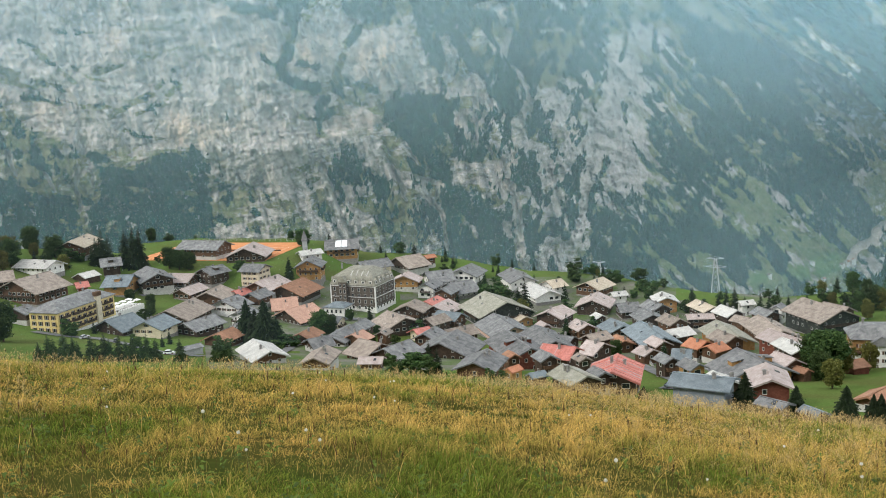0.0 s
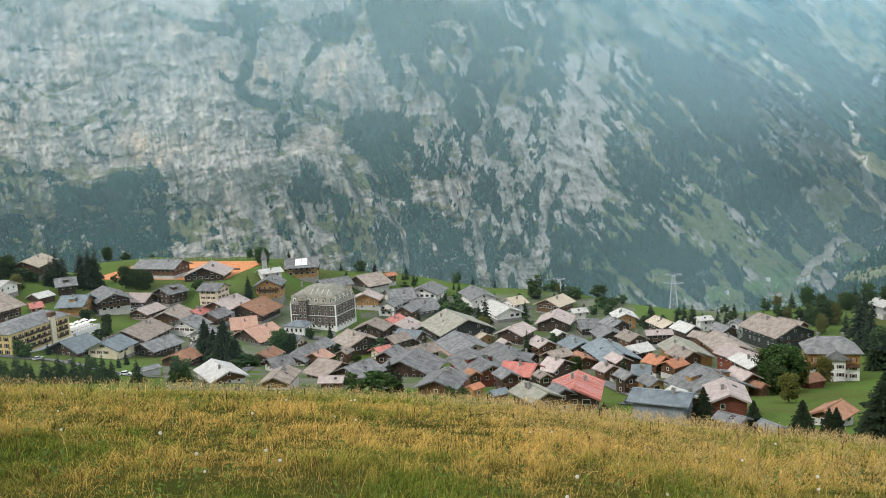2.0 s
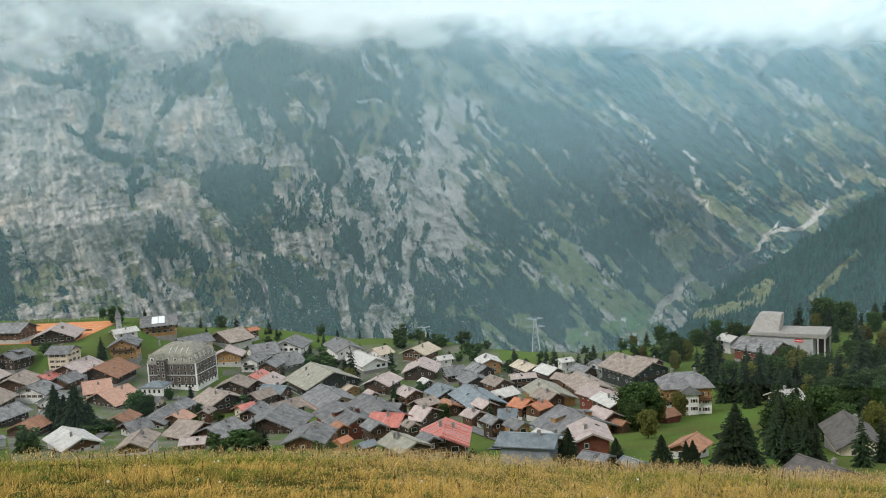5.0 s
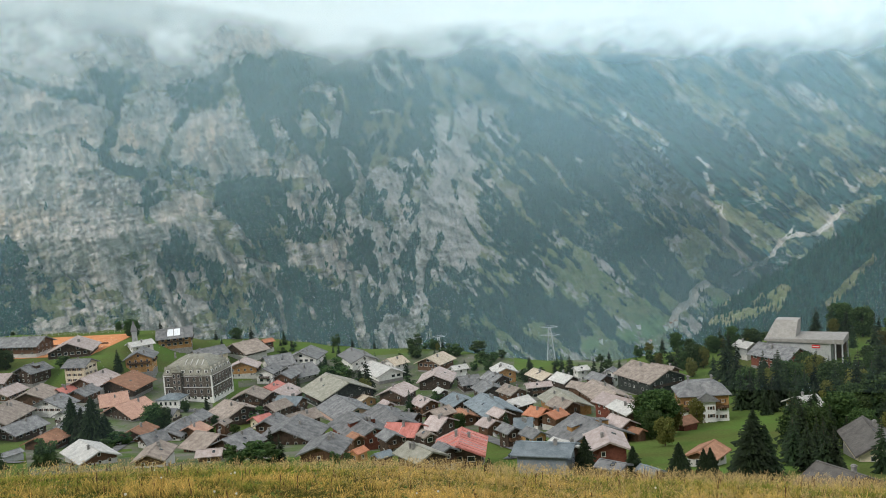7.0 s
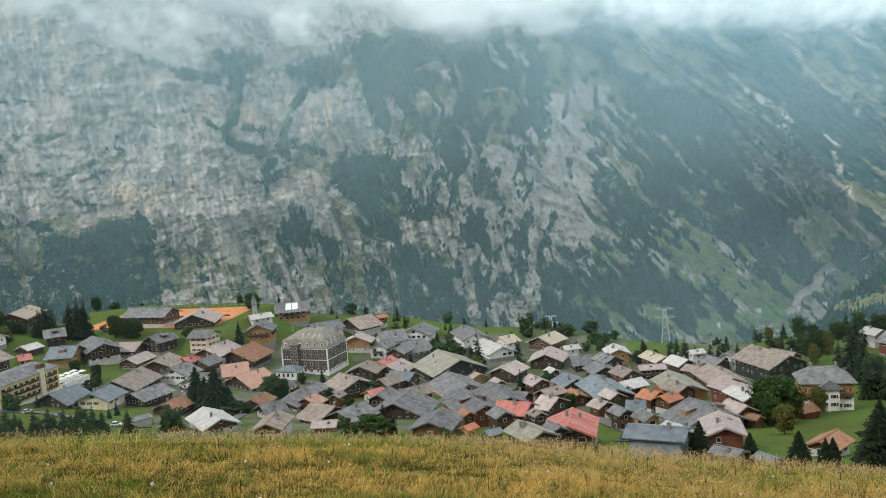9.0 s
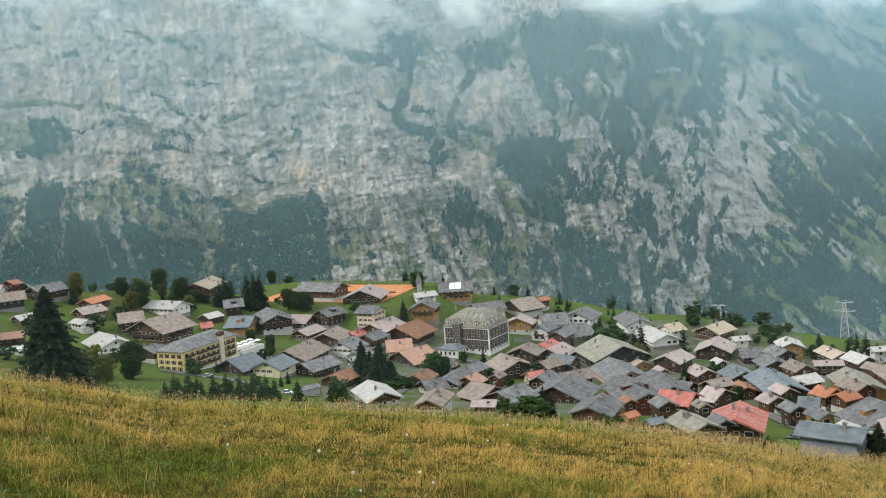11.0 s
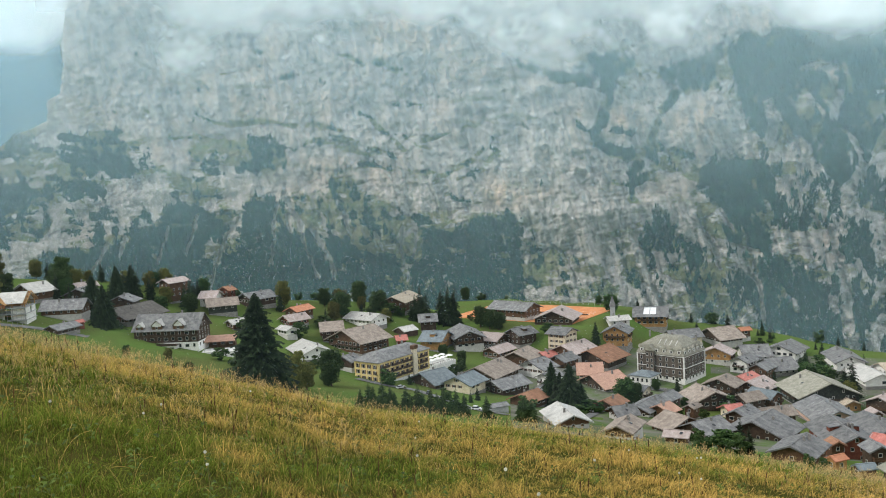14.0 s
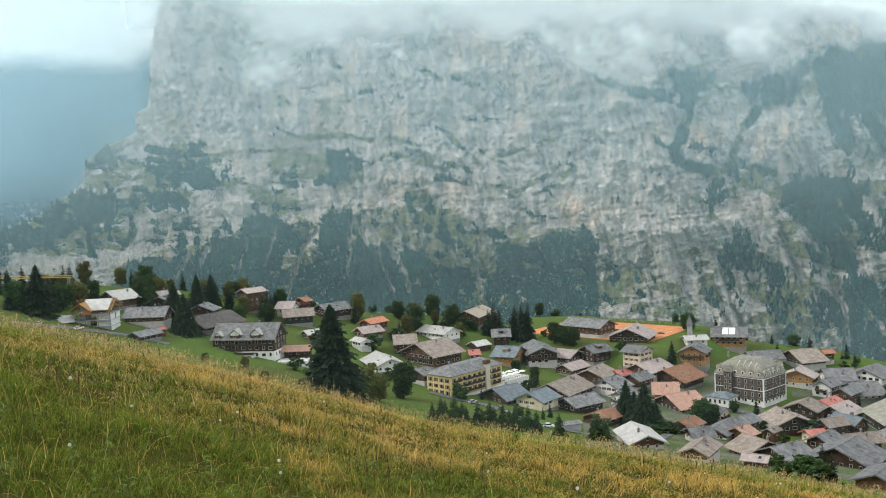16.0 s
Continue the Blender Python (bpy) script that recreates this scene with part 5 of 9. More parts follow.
def tennis_court(x, y, turn, l, d):
    z = -90.4
    court = thing("tennis_court", pose(x, y, z, 0, 0, turn), "orange clay tennis courts on a grassy terrace", "tennis court")
    bm = bmesh.new()
    box(bm, -l / 2, l / 2, -d / 2, d / 2, -1.5, 0.1)
    part("clay", bm, M_CLAY, court)
    k = 4
    for i in range(k):
        cx = (i - 1.5) * l / k
        for ox, oy, w, h in ((-5.5, 0, 0.12, 23.8), (5.5, 0, 0.12, 23.8), (0, -11.9, 11, 0.12), (0, 11.9, 11, 0.12), (0, 6.4, 8.2, 0.1), (0, -6.4, 8.2, 0.1)):
            bm = bmesh.new()
            box(bm, cx + ox - w / 2, cx + ox + w / 2, oy - h / 2, oy + h / 2, 0.104, 0.112)
            part("court_line", bm, M_LINE, court)
        bm = bmesh.new()
        box(bm, cx - 6.2, cx + 6.2, -0.03, 0.03, 0.12, 1.0)
        part("net", bm, M_SHUTTER, court)
    fence = thing("court_fence", pose(x, y, z, 0, 0, turn), "low pale wire fence along the grass edge", "fence")
    for i in range(26):
        bm = bmesh.new()
        px = -l / 2 - 8 + (l + 14) * i / 25
        box(bm, px - 0.07, px + 0.07, d / 2 + 5.9, d / 2 + 6.05, 0.0, 1.6)
        part("post", bm, M_METAL, fence)
    bm = bmesh.new()
    for h in (0.5, 1.0, 1.55):
        box(bm, -l / 2 - 8, l / 2 + 6, d / 2 + 5.95, d / 2 + 6.0, h, h + 0.05)
    part("rail", bm, M_METAL, fence)


tennis_court(-131.4, 554.0, -17.0, 84.0, 58.0)


def yellow_hotel(x, y, turn):
    l, d, eave = 36.0, 15.0, 11.0
    hotel, cover = block("hotel", x, y, turn, l, d, eave, 3.2, "yellow plaster", "slate grey", "yellow plastered hotel with brown balconies and a grey hipped roof", 6.0, floors=4, pitch=2.75, gap=3.3, kind="tall", shutters=True, plinth=1.2)
    bm = bmesh.new()
    box(bm, 5.5, 8.3, -d / 2 - 0.9, -d / 2 + 0.5, -5, eave + 1.8)
    tower = part("stair_tower", bm, WALL["cream plaster"], hotel, "pale stair tower")
    bm = bmesh.new()
    box(bm, 5.2, 8.6, -d / 2 - 1.2, -d / 2 + 0.8, eave + 1.802, eave + 3.6)
    part("tower_top", bm, WALL["brown timber"], tower)
    deck = WALL["dark timber"]
    for f in range(3):
        z = eave - 2.9 - 2.75 * f
        for cx, w in ((-14, 5), (-6.5, 6), (1.0, 6), (12.5, 6)):
            bm = bmesh.new()
            box(bm, cx - w / 2, cx + w / 2, -d / 2 - 1.3, -d / 2 - 0.01, z - 0.15, z)
            box(bm, cx - w / 2, cx + w / 2, -d / 2 - 1.3, -d / 2 - 1.2, z + 0.002, z + 0.95)
            part("balcony", bm, deck, hotel, "dark timber balcony")


yellow_hotel(-163.9, 402.4, 70)


def parasol_deck(x, y, turn):
    m = pose(x, y, float(ground_z(x, y)), 0, 0, turn)
    deck = thing("terrace_deck", m, "cafe terrace on a pale retaining wall", "terrace")
    bm = bmesh.new()
    box(bm, -11, 11, -5, 5, -4, 3.2)
    part("wall", bm, WALL["white plaster"], deck)
    for i in range(14):
        bm = bmesh.new()
        box(bm, -11 + 22 * i / 13 - 0.04, -11 + 22 * i / 13 + 0.04, -4.98, -4.9, 3.2, 4.2)
        part("post", bm, M_SHUTTER, deck)
    bm = bmesh.new()
    box(bm, -11, 11, -4.99, -4.91, 4.202, 4.3)
    part("rail", bm, M_SHUTTER, deck)
    bm = bmesh.new()
    ring = [(2.0 * math.cos(a), 2.0 * math.sin(a)) for a in np.arange(8) * math.pi / 4]
    bottom = [bm.verts.new((px, py, 2.2)) for px, py in ring]
    top = bm.verts.new((0, 0, 2.95))
    under = bm.verts.new((0, 0, 2.75))
    for i in range(8):
        bm.faces.new((bottom[i], bottom[(i + 1) % 8], top))
        bm.faces.new((bottom[(i + 1) % 8], bottom[i], under))
    shade = mesh_of("shade", bm, M_CLOTH)
    bm = bmesh.new()
    box(bm, -0.04, 0.04, -0.04, 0.04, 0.1, 2.8)
    box(bm, -0.35, 0.35, -0.35, 0.35, 0.0, 0.098)
    pole = mesh_of("pole", bm, M_METAL)
    for i in range(5):
        for j in range(2):
            umbrella = thing("parasol", m @ pose(-8.8 + 4.4 * i, -2.6 + 4.8 * j, 3.2), "open white parasol on a cafe terrace", "parasol", "parasols on the terrace")
            part("shade", shade, None, umbrella)
            part("pole", pole, None, umbrella)


parasol_deck(-154.3, 433.4, 68)


def grand_hotel(x, y, turn):
    l, d, eave = 26.0, 21.0, 13.5
    hotel, cover = block("grand_hotel", x, y, turn, l, d, eave, 7.6, "grey-brown timber", "mossy grey", "tall grey-brown hotel with pale window surrounds and a mansard roof", 5.5, (1.6, 4.2), 4, 3.0, 3.3, "tall", plinth=2.2, chimneys=3, over=0.4)
    for sx in (-l / 2, l / 2):
        for sy in (-d / 2, d / 2):
            bm = bmesh.new()
            box(bm, sx - 0.3, sx + 0.3, sy - 0.3, sy + 0.3, -5, eave - 0.3)
            part("corner_pier", bm, WALL["white plaster"], hotel)
    for t, reach, span in sides(l, d):
        m = pose(0, 0, 0, 0, 0, t)
        for z in (eave - 6.4, eave - 0.75):
            bm = bmesh.new()
            box(bm, -span / 2 - 0.2, span / 2 + 0.2, -reach - 0.22, -reach - 0.01, z, z + 0.25, m)
            part("string_course", bm, WALL["white plaster"], hotel)
        k = int(span / 4.2)
        for i in range(k):
            cx = (i - (k - 1) / 2) * 4.2
            bm = bmesh.new()
            box(bm, cx - 0.9, cx + 0.9, -reach + 0.1, -reach + 2.6, eave + 0.3, eave + 2.6, m)
            front = part("dormer", bm, WALL["white plaster"], cover, "pale dormer")
            bm = bmesh.new()
            poly(bm, [m @ Vector(v) for v in ((cx - 1.2, -reach - 0.2, eave + 2.602), (cx + 1.2, -reach - 0.2, eave + 2.602), (cx + 1.2, -reach + 2.8, eave + 2.602), (cx - 1.2, -reach + 2.8, eave + 2.602))],
                 [m @ Vector(v) for v in ((cx - 0.1, -reach - 0.1, eave + 3.7), (cx + 0.1, -reach - 0.1, eave + 3.7), (cx + 0.1, -reach + 2.8, eave + 3.7), (cx - 0.1, -reach + 2.8, eave + 3.7))])
            part("dormer_roof", bm, ROOF["mossy grey"], cover)
            add_window(hotel, "small", m @ pose(cx, -reach + 0.095, eave + 0.9))
    bm = bmesh.new()
    box(bm, -7.5, -3.0, -d / 2 - 1.4, -d / 2 - 0.01, -5, eave + 1.5)
    bay = part("bay", bm, WALL["grey-brown timber"], hotel, "projecting bay with a gable")
    bm = bmesh.new()
    poly(bm, [(-8.1, -d / 2 - 1.9, eave + 1.502), (-2.4, -d / 2 - 1.9, eave + 1.502), (-2.4, -d / 2 + 4, eave + 1.502), (-8.1, -d / 2 + 4, eave + 1.502)],
         [(-5.35, -d / 2 - 1.6, eave + 4.6), (-5.15, -d / 2 - 1.6, eave + 4.6), (-5.15, -d / 2 + 4, eave + 4.6), (-5.35, -d / 2 + 4, eave + 4.6)])
    part("bay_roof", bm, ROOF["mossy grey"], bay)
    for f in range(4):
        for cx in (-6.5, -4.0):
            add_window(hotel, "tall", pose(cx, -d / 2 - 1.405, eave - 1.2 - 3.0 * f))
    for i in range(4):
        bm = bmesh.new()
        a = -8 + 3.1 * i
        poly(bm, [(a + 6, -d / 2 + 1.9, eave + 4.5), (a + 6.5, -d / 2 + 1.9, eave + 4.5), (a + 6.5, -d / 2 + 4.6, eave + 6.6), (a + 6, -d / 2 + 4.6, eave + 6.6)],
             [(a + 6, -d / 2 + 1.9, eave + 4.62), (a + 6.5, -d / 2 + 1.9, eave + 4.62), (a + 6.5, -d / 2 + 4.6, eave + 6.72), (a + 6, -d / 2 + 4.6, eave + 6.72)])
        part("roof_batten", bm, ROOF["pale grey"], cover)


grand_hotel(-42.9, 478.6, -25)
block("pavilion", -54.5, 461.8, -23, 11, 9, 4.6, 1.8, "white plaster", "blue-grey", "low white pavilion with a blue-grey hipped roof", 4.0, floors=1, gap=2.4, plinth=0.6, chimneys=0, category="house")


def shifted(bm, x, y, z=0.0, turn=0.0):
    bm.transform(pose(x, y, z, 0, 0, turn))
    return bm


def north_hotel(x, y, turn):
    l, d, eave, rise = 31.0, 16.0, 8.0, 6.2
    hotel = thing("timber_hotel", pose(x, y, float(ground_z(x, y)) - 0.3, 0, 0, turn), "dark timber hotel on a white ground floor, with gabled dormers", "hotel")
    part("wall", gable_walls(l, d, eave, rise, -5.0), WALL["dark timber"], hotel)
    bm = bmesh.new()
    box(bm, -l / 2 - 0.08, l / 2 + 0.08, -d / 2 - 0.08, d / 2 + 0.08, -5.05, 1.7)
    part("plinth", bm, WALL["white plaster"], hotel, "white plastered ground floor")
    cover = part("roof", gable_roof(l, d, eave, rise, 1.1), ROOF["slate grey"], hotel, "grey roof with three gabled dormers")
    for cx in (-11, 5):
        chimney(cover, cx, 1.5, eave + rise * 0.85, 1.8)
    for cx, w, up in ((-12.6, 3.4, 1.7), (-4.0, 5.2, 2.2), (6.4, 5.2, 2.2)):
        bm = shifted(gable_walls(7.0, w, up, w * 0.42, -0.6), cx, -d / 2 + 3.4, eave, 90)
        dormer = part("dormer", bm, WALL["brown timber"], cover)
        part("dormer_roof", shifted(gable_roof(7.0, w, up, w * 0.42, 0.7, 0.2), cx, -d / 2 + 3.4, eave, 90), ROOF["pale grey"], dormer)
        bm = shifted(gable_walls(0.2, w * 0.8, up - 0.5, w * 0.33, 1.0), cx, -d / 2 - 0.205, eave + 0.5, 90)
        part("gable_board", bm, WALL["white plaster"], dormer, "pale gable boarding")
        add_window(hotel, "small", pose(cx, -d / 2 - 0.32, eave + 0.3))
    for f, z in enumerate((5.4, 2.6, -0.6)):
        for c in range(9):
            add_window(hotel, "wide" if (c + f) % 2 else "tall", pose(-13.6 + 3.4 * c, -d / 2 - (0.085 if f == 2 else 0.005), z), f < 2 and c % 3 == 0)
        for c in range(4):
            add_window(hotel, "tall", pose(0, 0, 0, 0, 0, 90) @ pose(-5.4 + 3.6 * c, -l / 2 - (0.085 if f == 2 else 0.005), z))
    for c in range(2):
        add_window(hotel, "tall", pose(0, 0, 0, 0, 0, 90) @ pose(-1.6 + 3.2 * c, -l / 2 - 0.005, 8.4))
    for px0, px1, z in ((-9.6, -1.0, 4.75), (2.4, 10.4, 4.75), (-9.6, -1.0, 1.95)):
        bm = bmesh.new()
        box(bm, px0, px1, -d / 2 - 1.3, -d / 2 - 0.09, z, z + 0.14)
        deck = part("balcony", bm, WALL["brown timber"], hotel, "brown timber balcony")
        bm = bmesh.new()
        box(bm, px0, px1, -d / 2 - 1.3, -d / 2 - 1.22, z + 0.144, z + 1.0)
        part("balustrade", bm, WALL["dark timber"], deck)
    bm = bmesh.new()
    box(bm, -2.6, 6.2, -d / 2 - 4.5, -d / 2 - 0.09, -5, 0.9)
    porch = part("porch", bm, WALL["white plaster"], hotel, "low white porch with a dark railing")
    bm = bmesh.new()
    box(bm, -3.0, 6.6, -d / 2 - 4.9, -d / 2 - 0.1, 0.902, 1.15)
    box(bm, -3.0, 6.6, -d / 2 - 4.9, -d / 2 - 4.8, 1.15, 1.95)
    part("porch_deck", bm, WALL["dark timber"], porch)
    for c in range(3):
        add_window(porch, "wide", pose(-0.8 + 2.6 * c, -d / 2 - 4.505, -1.1))


def hotel_terrace(x, y, turn):
    """The hotel's open dining hall under a salmon roof, with a paved terrace before it."""
    m = pose(x, y, float(ground_z(x, y)) + 0.9, 0, 0, turn)
    hall = thing("dining_hall", m, "low open dining hall under a salmon-coloured roof beside the hotel", "hall")
    part("roof", gable_roof(20, 9.0, 3.4, 1.9, 0.8), ROOF["salmon"], hall)
    bm = bmesh.new()
    box(bm, -9.6, 9.6, 0.5, 4.2, -2, 3.3)
    part("wall", bm, WALL["brown timber"], hall)
    for i in range(6):
        bm = bmesh.new()
        box(bm, -9.6 + 3.8 * i, -9.35 + 3.8 * i, -4.3, -4.05, -2, 3.3)
        part("post", bm, WALL["dark timber"], hall)
    for i in range(5):
        add_window(hall, "wide", pose(-7.6 + 3.8 * i, 0.495, 0.9))
    floor_ = thing("paved_terrace", m, "pale paved terrace before the dining hall", "terrace")
    bm = bmesh.new()
    box(bm, -10.5, 12, -13.5, -4.4, -4.0, -0.05)
    part("paving", bm, WALL["white plaster"], floor_)
    for i in range(9):
        bm = bmesh.new()
        box(bm, -10.4 + 2.78 * i, -10.3 + 2.78 * i, -13.4, -13.3, -0.046, 0.95)
        part("post", bm, M_METAL, floor_)
    bm = bmesh.new()
    box(bm, -10.4, 11.95, -13.39, -13.31, 0.952, 1.02)
    part("rail", bm, M_METAL, floor_)
    awning = thing("awning", m, "white cloth awning on thin poles over the terrace", "awning")
    bm = bmesh.new()
    poly(bm, [(-11, -9.5, 2.3), (-5, -9.5, 2.3), (-5, -5.4, 3.0), (-11, -5.4, 3.0)], [(-11, -9.5, 2.36), (-5, -9.5, 2.36), (-5, -5.4, 3.06), (-11, -5.4, 3.06)])
    part("cloth", bm, M_CLOTH, awning)
    for px, py, h in ((-10.9, -9.4, 2.3), (-5.1, -9.4, 2.3), (-10.9, -5.5, 2.95), (-5.1, -5.5, 2.95)):
        bm = bmesh.new()
        box(bm, px - 0.05, px + 0.05, py - 0.05, py + 0.05, -0.046, h)
        part("pole", bm, M_METAL, awning)


north_hotel(-265.3, 376.4, 12)
hotel_terrace(-247.8, 384.5, 20)


def white_house(x, y, turn):
    house, cover = block("villa", x, y, turn, 16, 12, 11.0, 3.6, "white plaster", "slate grey", "white villa with timber upper floor and a grey hipped roof", 4.8, floors=4, pitch=2.7, gap=3.0, kind="small", plinth=0.8, shutters=True, category="house", over=1.1)
    bm = bmesh.new()
    box(bm, -8.05, 8.05, -6.05, 6.05, 6.6, 10.7)
    part("timber_storey", bm, WALL["honey timber"], house, "honey-coloured timber cladding")
    bm = bmesh.new()
    box(bm, -3.2, 3.2, -7.7, -6.06, -5, 9.4)
    bay = part("bay", bm, WALL["white plaster"], house)
    bm = bmesh.new()
    poly(bm, [(-4.6, -8.8, 9.2), (4.6, -8.8, 9.2), (4.6, -1, 9.2), (-4.6, -1, 9.2)], [(-0.1, -8.8, 12.4), (0.1, -8.8, 12.4), (0.1, -1, 12.4), (-0.1, -1, 12.4)])
    part("bay_roof", bm, ROOF["slate grey"], bay)
    for f in range(3):
        for cx in (-1.6, 1.6):
            add_window(house, "small", pose(cx, -7.705, 0.8 + 2.7 * f), True)
    balcony(house, 0, 6.1, 15.4, 6.5, WALL["brown timber"], 1.4)


white_house(141.6, 298.4, -14)


M_STATION = roof_material("roof_station", (0.27, 0.255, 0.235), (0.36, 0.345, 0.32))


def cable_station(x, y, turn):
    st = thing("cable_car_station", pose(x, y, float(ground_z(x, y)) + 2.2, 0, 0, turn) @ Matrix.Scale(0.88, 4), "pale concrete cable car station with a slanting metal roof", "station")
    bm = bmesh.new()
    box(bm, -18, 13, -7, 7, -8, 9.0)
    part("wall", bm, WALL["grey concrete"], st)
    bm = bmesh.new()
    poly(bm, [(-19, -8.2, 9.002), (20, -8.2, 9.002), (20, 8, 9.002), (-19, 8, 9.002)], [(-19, -8.2, 10.2), (20, -8.2, 11.4), (20, 8, 12.2), (-19, 8, 11.2)])
    part("roof", bm, M_STATION, st)
    bm = bmesh.new()
    poly(bm, [(-19, -5, 10.3), (-4, -5, 10.3), (-4, 7.9, 10.3), (-19, 7.9, 10.3)], [(-15, 1, 19), (-3.5, 1, 19), (-3.5, 7.9, 19), (-15, 7.9, 19)])
    part("rope_hall", bm, M_STATION, st, "slanting rope hall")
    for px, py in ((19.3, -7.6), (19.3, 7.3), (16, -7.6), (13.4, -7.4)):
        bm = bmesh.new()
        box(bm, px - 0.35, px + 0.35, py - 0.35, py + 0.35, -8, 9.0)
        part("column", bm, WALL["grey concrete"], st)
    bm = bmesh.new()
    box(bm, 13.01, 19, 5.5, 6.5, -8, 8.98)
    part("bay_wall", bm, M_SHUTTER, st, "dark back wall of the open bay")
    bm = bmesh.new()
    box(bm, 4.5, 8.5, -7.12, -7.01, 6.2, 8.0)
    sign = part("sign", bm, M_SIGN, st, "small red sign")
    bm = bmesh.new()
    box(bm, 4.9, 8.1, -7.15, -7.125, 6.9, 7.25)
    part("sign_band", bm, M_LINE, sign)
    for i in range(3):
        bm = bmesh.new()
        box(bm, -8 + 4 * i, -6.6 + 4 * i, -7.08, -7.01, 3, 4.2)
        part("window", bm, M_GLASS, st)


cable_station(236.0, 386.7, -43)


def building_site(x, y, turn):
    site = thing("unfinished_house", pose(x, y, float(ground_z(x, y)) - 0.3, 0, 0, turn), "unfinished chalet with white lower floors and a bare new timber roof", "house")
    timber_, white = WALL["honey timber"], WALL["white plaster"]
    for f in range(3):
        bm = bmesh.new()
        box(bm, -9.2, 9.2, -7.6, 7, 2.9 * f - 0.3, 2.9 * f)
        part("floor_slab", bm, WALL["grey concrete"], site)
        for px in (-8.6, -3, 3, 8.6):
            for py in (-7.0, 6.4):
                bm = bmesh.new()
                box(bm, px - 0.2, px + 0.2, py - 0.2, py + 0.2, 2.9 * f + 0.002, 2.9 * f + 2.59)
                part("column", bm, WALL["grey concrete"] if f < 2 else timber_, site)
    for px0, px1, py0, py1, z in ((-8.5, -1, -6.0, -5.7, -4), (2, 8.5, -6.0, -5.7, -4), (2, 8, -6.0, -5.7, 2.9), (8.6, 8.9, -6.6, 6, -4), (8.6, 8.9, -6.6, -1, 2.9), (8.6, 8.9, 1.2, 6, 2.9), (-8.5, -3, 0, 0.3, 2.9)):
        bm = bmesh.new()
        box(bm, px0, px1, py0, py1, z + 0.002, (2.59 if z < 0 else z + 2.59))
        part("wall", bm, white, site)
    bm = bmesh.new()
    box(bm, -6, 5, -1.0, 5.5, 5.802, 8.0)
    part("timber_storey", bm, timber_, site)
    part("roof", shifted(gable_roof(11.0, 13.6, 8.1, 4.0, 0.9), 1.6, 0, 0), ROOF["pale grey"], site, "grey felted half of the roof")
    part("cross_roof", shifted(gable_roof(8.5, 9.0, 7.9, 3.2, 0.9, 0.3), -4.4, -5.2, 0, 90), timber_, site, "new orange timber boarding on the cross gable")
    for px in (8.7, 9.6):
        bm = bmesh.new()
        for s in (-1, 1):
            poly(bm, [(px - 0.16, s * 8.2, 7.3), (px + 0.16, s * 8.2, 7.3), (px + 0.16, s * 0.1, 12.1), (px - 0.16, s * 0.1, 12.1)],
                 [(px - 0.16, s * 8.2, 7.75), (px + 0.16, s * 8.2, 7.75), (px + 0.16, s * 0.1, 12.6), (px - 0.16, s * 0.1, 12.6)])
        part("bargeboard", bm, timber_, site, "pale new timber bargeboard")
    for i in range(7):
        bm = bmesh.new()
        px = -9.4 + 0.9 * i
        poly(bm, [(px - 0.1, 8.2, 7.3), (px + 0.1, 8.2, 7.3), (px + 0.1, 0.1, 11.9), (px - 0.1, 0.1, 11.9)],
             [(px - 0.1, 8.2, 7.55), (px + 0.1, 8.2, 7.55), (px + 0.1, 0.1, 12.15), (px - 0.1, 0.1, 12.15)])
        part("rafter", bm, timber_, site)
    for px, h in ((-8.4, 7.0), (-6.2, 8.6), (-4.4, 9.9), (-2.6, 8.6), (-0.4, 7.0)):
        bm = bmesh.new()
        box(bm, px - 0.13, px + 0.13, -9.2, -8.95, 5.802, h)
        part("gable_stud", bm, timber_, site)
    for py, h in ((-5, 8.6), (-2.5, 10.2), (0, 11.6), (2.5, 10.2), (5, 8.6)):
        bm = bmesh.new()
        box(bm, 6.9, 7.15, py - 0.13, py + 0.13, 5.802, h)
        part("gable_stud", bm, timber_, site)
    bm = bmesh.new()
    box(bm, -3.6, 0.6, -8.9, -8.75, 5.802, 7.6)
    part("tarpaulin", bm, ROOF["orange"], site, "orange tarpaulin")
    for i in range(9):
        bm = bmesh.new()
        px = -9 + i * 2.1
        box(bm, px - 0.06, px + 0.06, -9.9, -9.78, -4, 7.0)
        part("scaffold_pole", bm, M_METAL, site)
    for z in (2.2, 5.0):
        bm = bmesh.new()
        box(bm, -9.2, 8.0, -9.76, -9.1, z, z + 0.08)
        part("scaffold_board", bm, timber_, site)
    annex = thing("site_shed", pose(x, y, float(ground_z(x, y)) - 0.3, 0, 0, turn + 22), "low open shed with a pale grey roof beside the building site", "shed")
    bm = bmesh.new()
    poly(bm, [(-22, -8, 2.9), (-10.2, -8, 2.9), (-10.2, 3, 5.2), (-22, 3, 5.2)], [(-22, -8, 3.15), (-10.2, -8, 3.15), (-10.2, 3, 5.45), (-22, 3, 5.45)])
    part("roof", bm, ROOF["pale grey"], annex)
    bm = bmesh.new()
    box(bm, -21.6, -10.4, 0, 2.4, -4, 4.3)
    part("wall", bm, WALL["dark timber"], annex)
    for px in (-21.6, -18, -14.4, -10.8):
        bm = bmesh.new()
        box(bm, px - 0.12, px + 0.12, -7.6, -7.36, -4, 2.9)
        part("post", bm, WALL["dark timber"], annex)


building_site(-327.7, 342.5, 24)


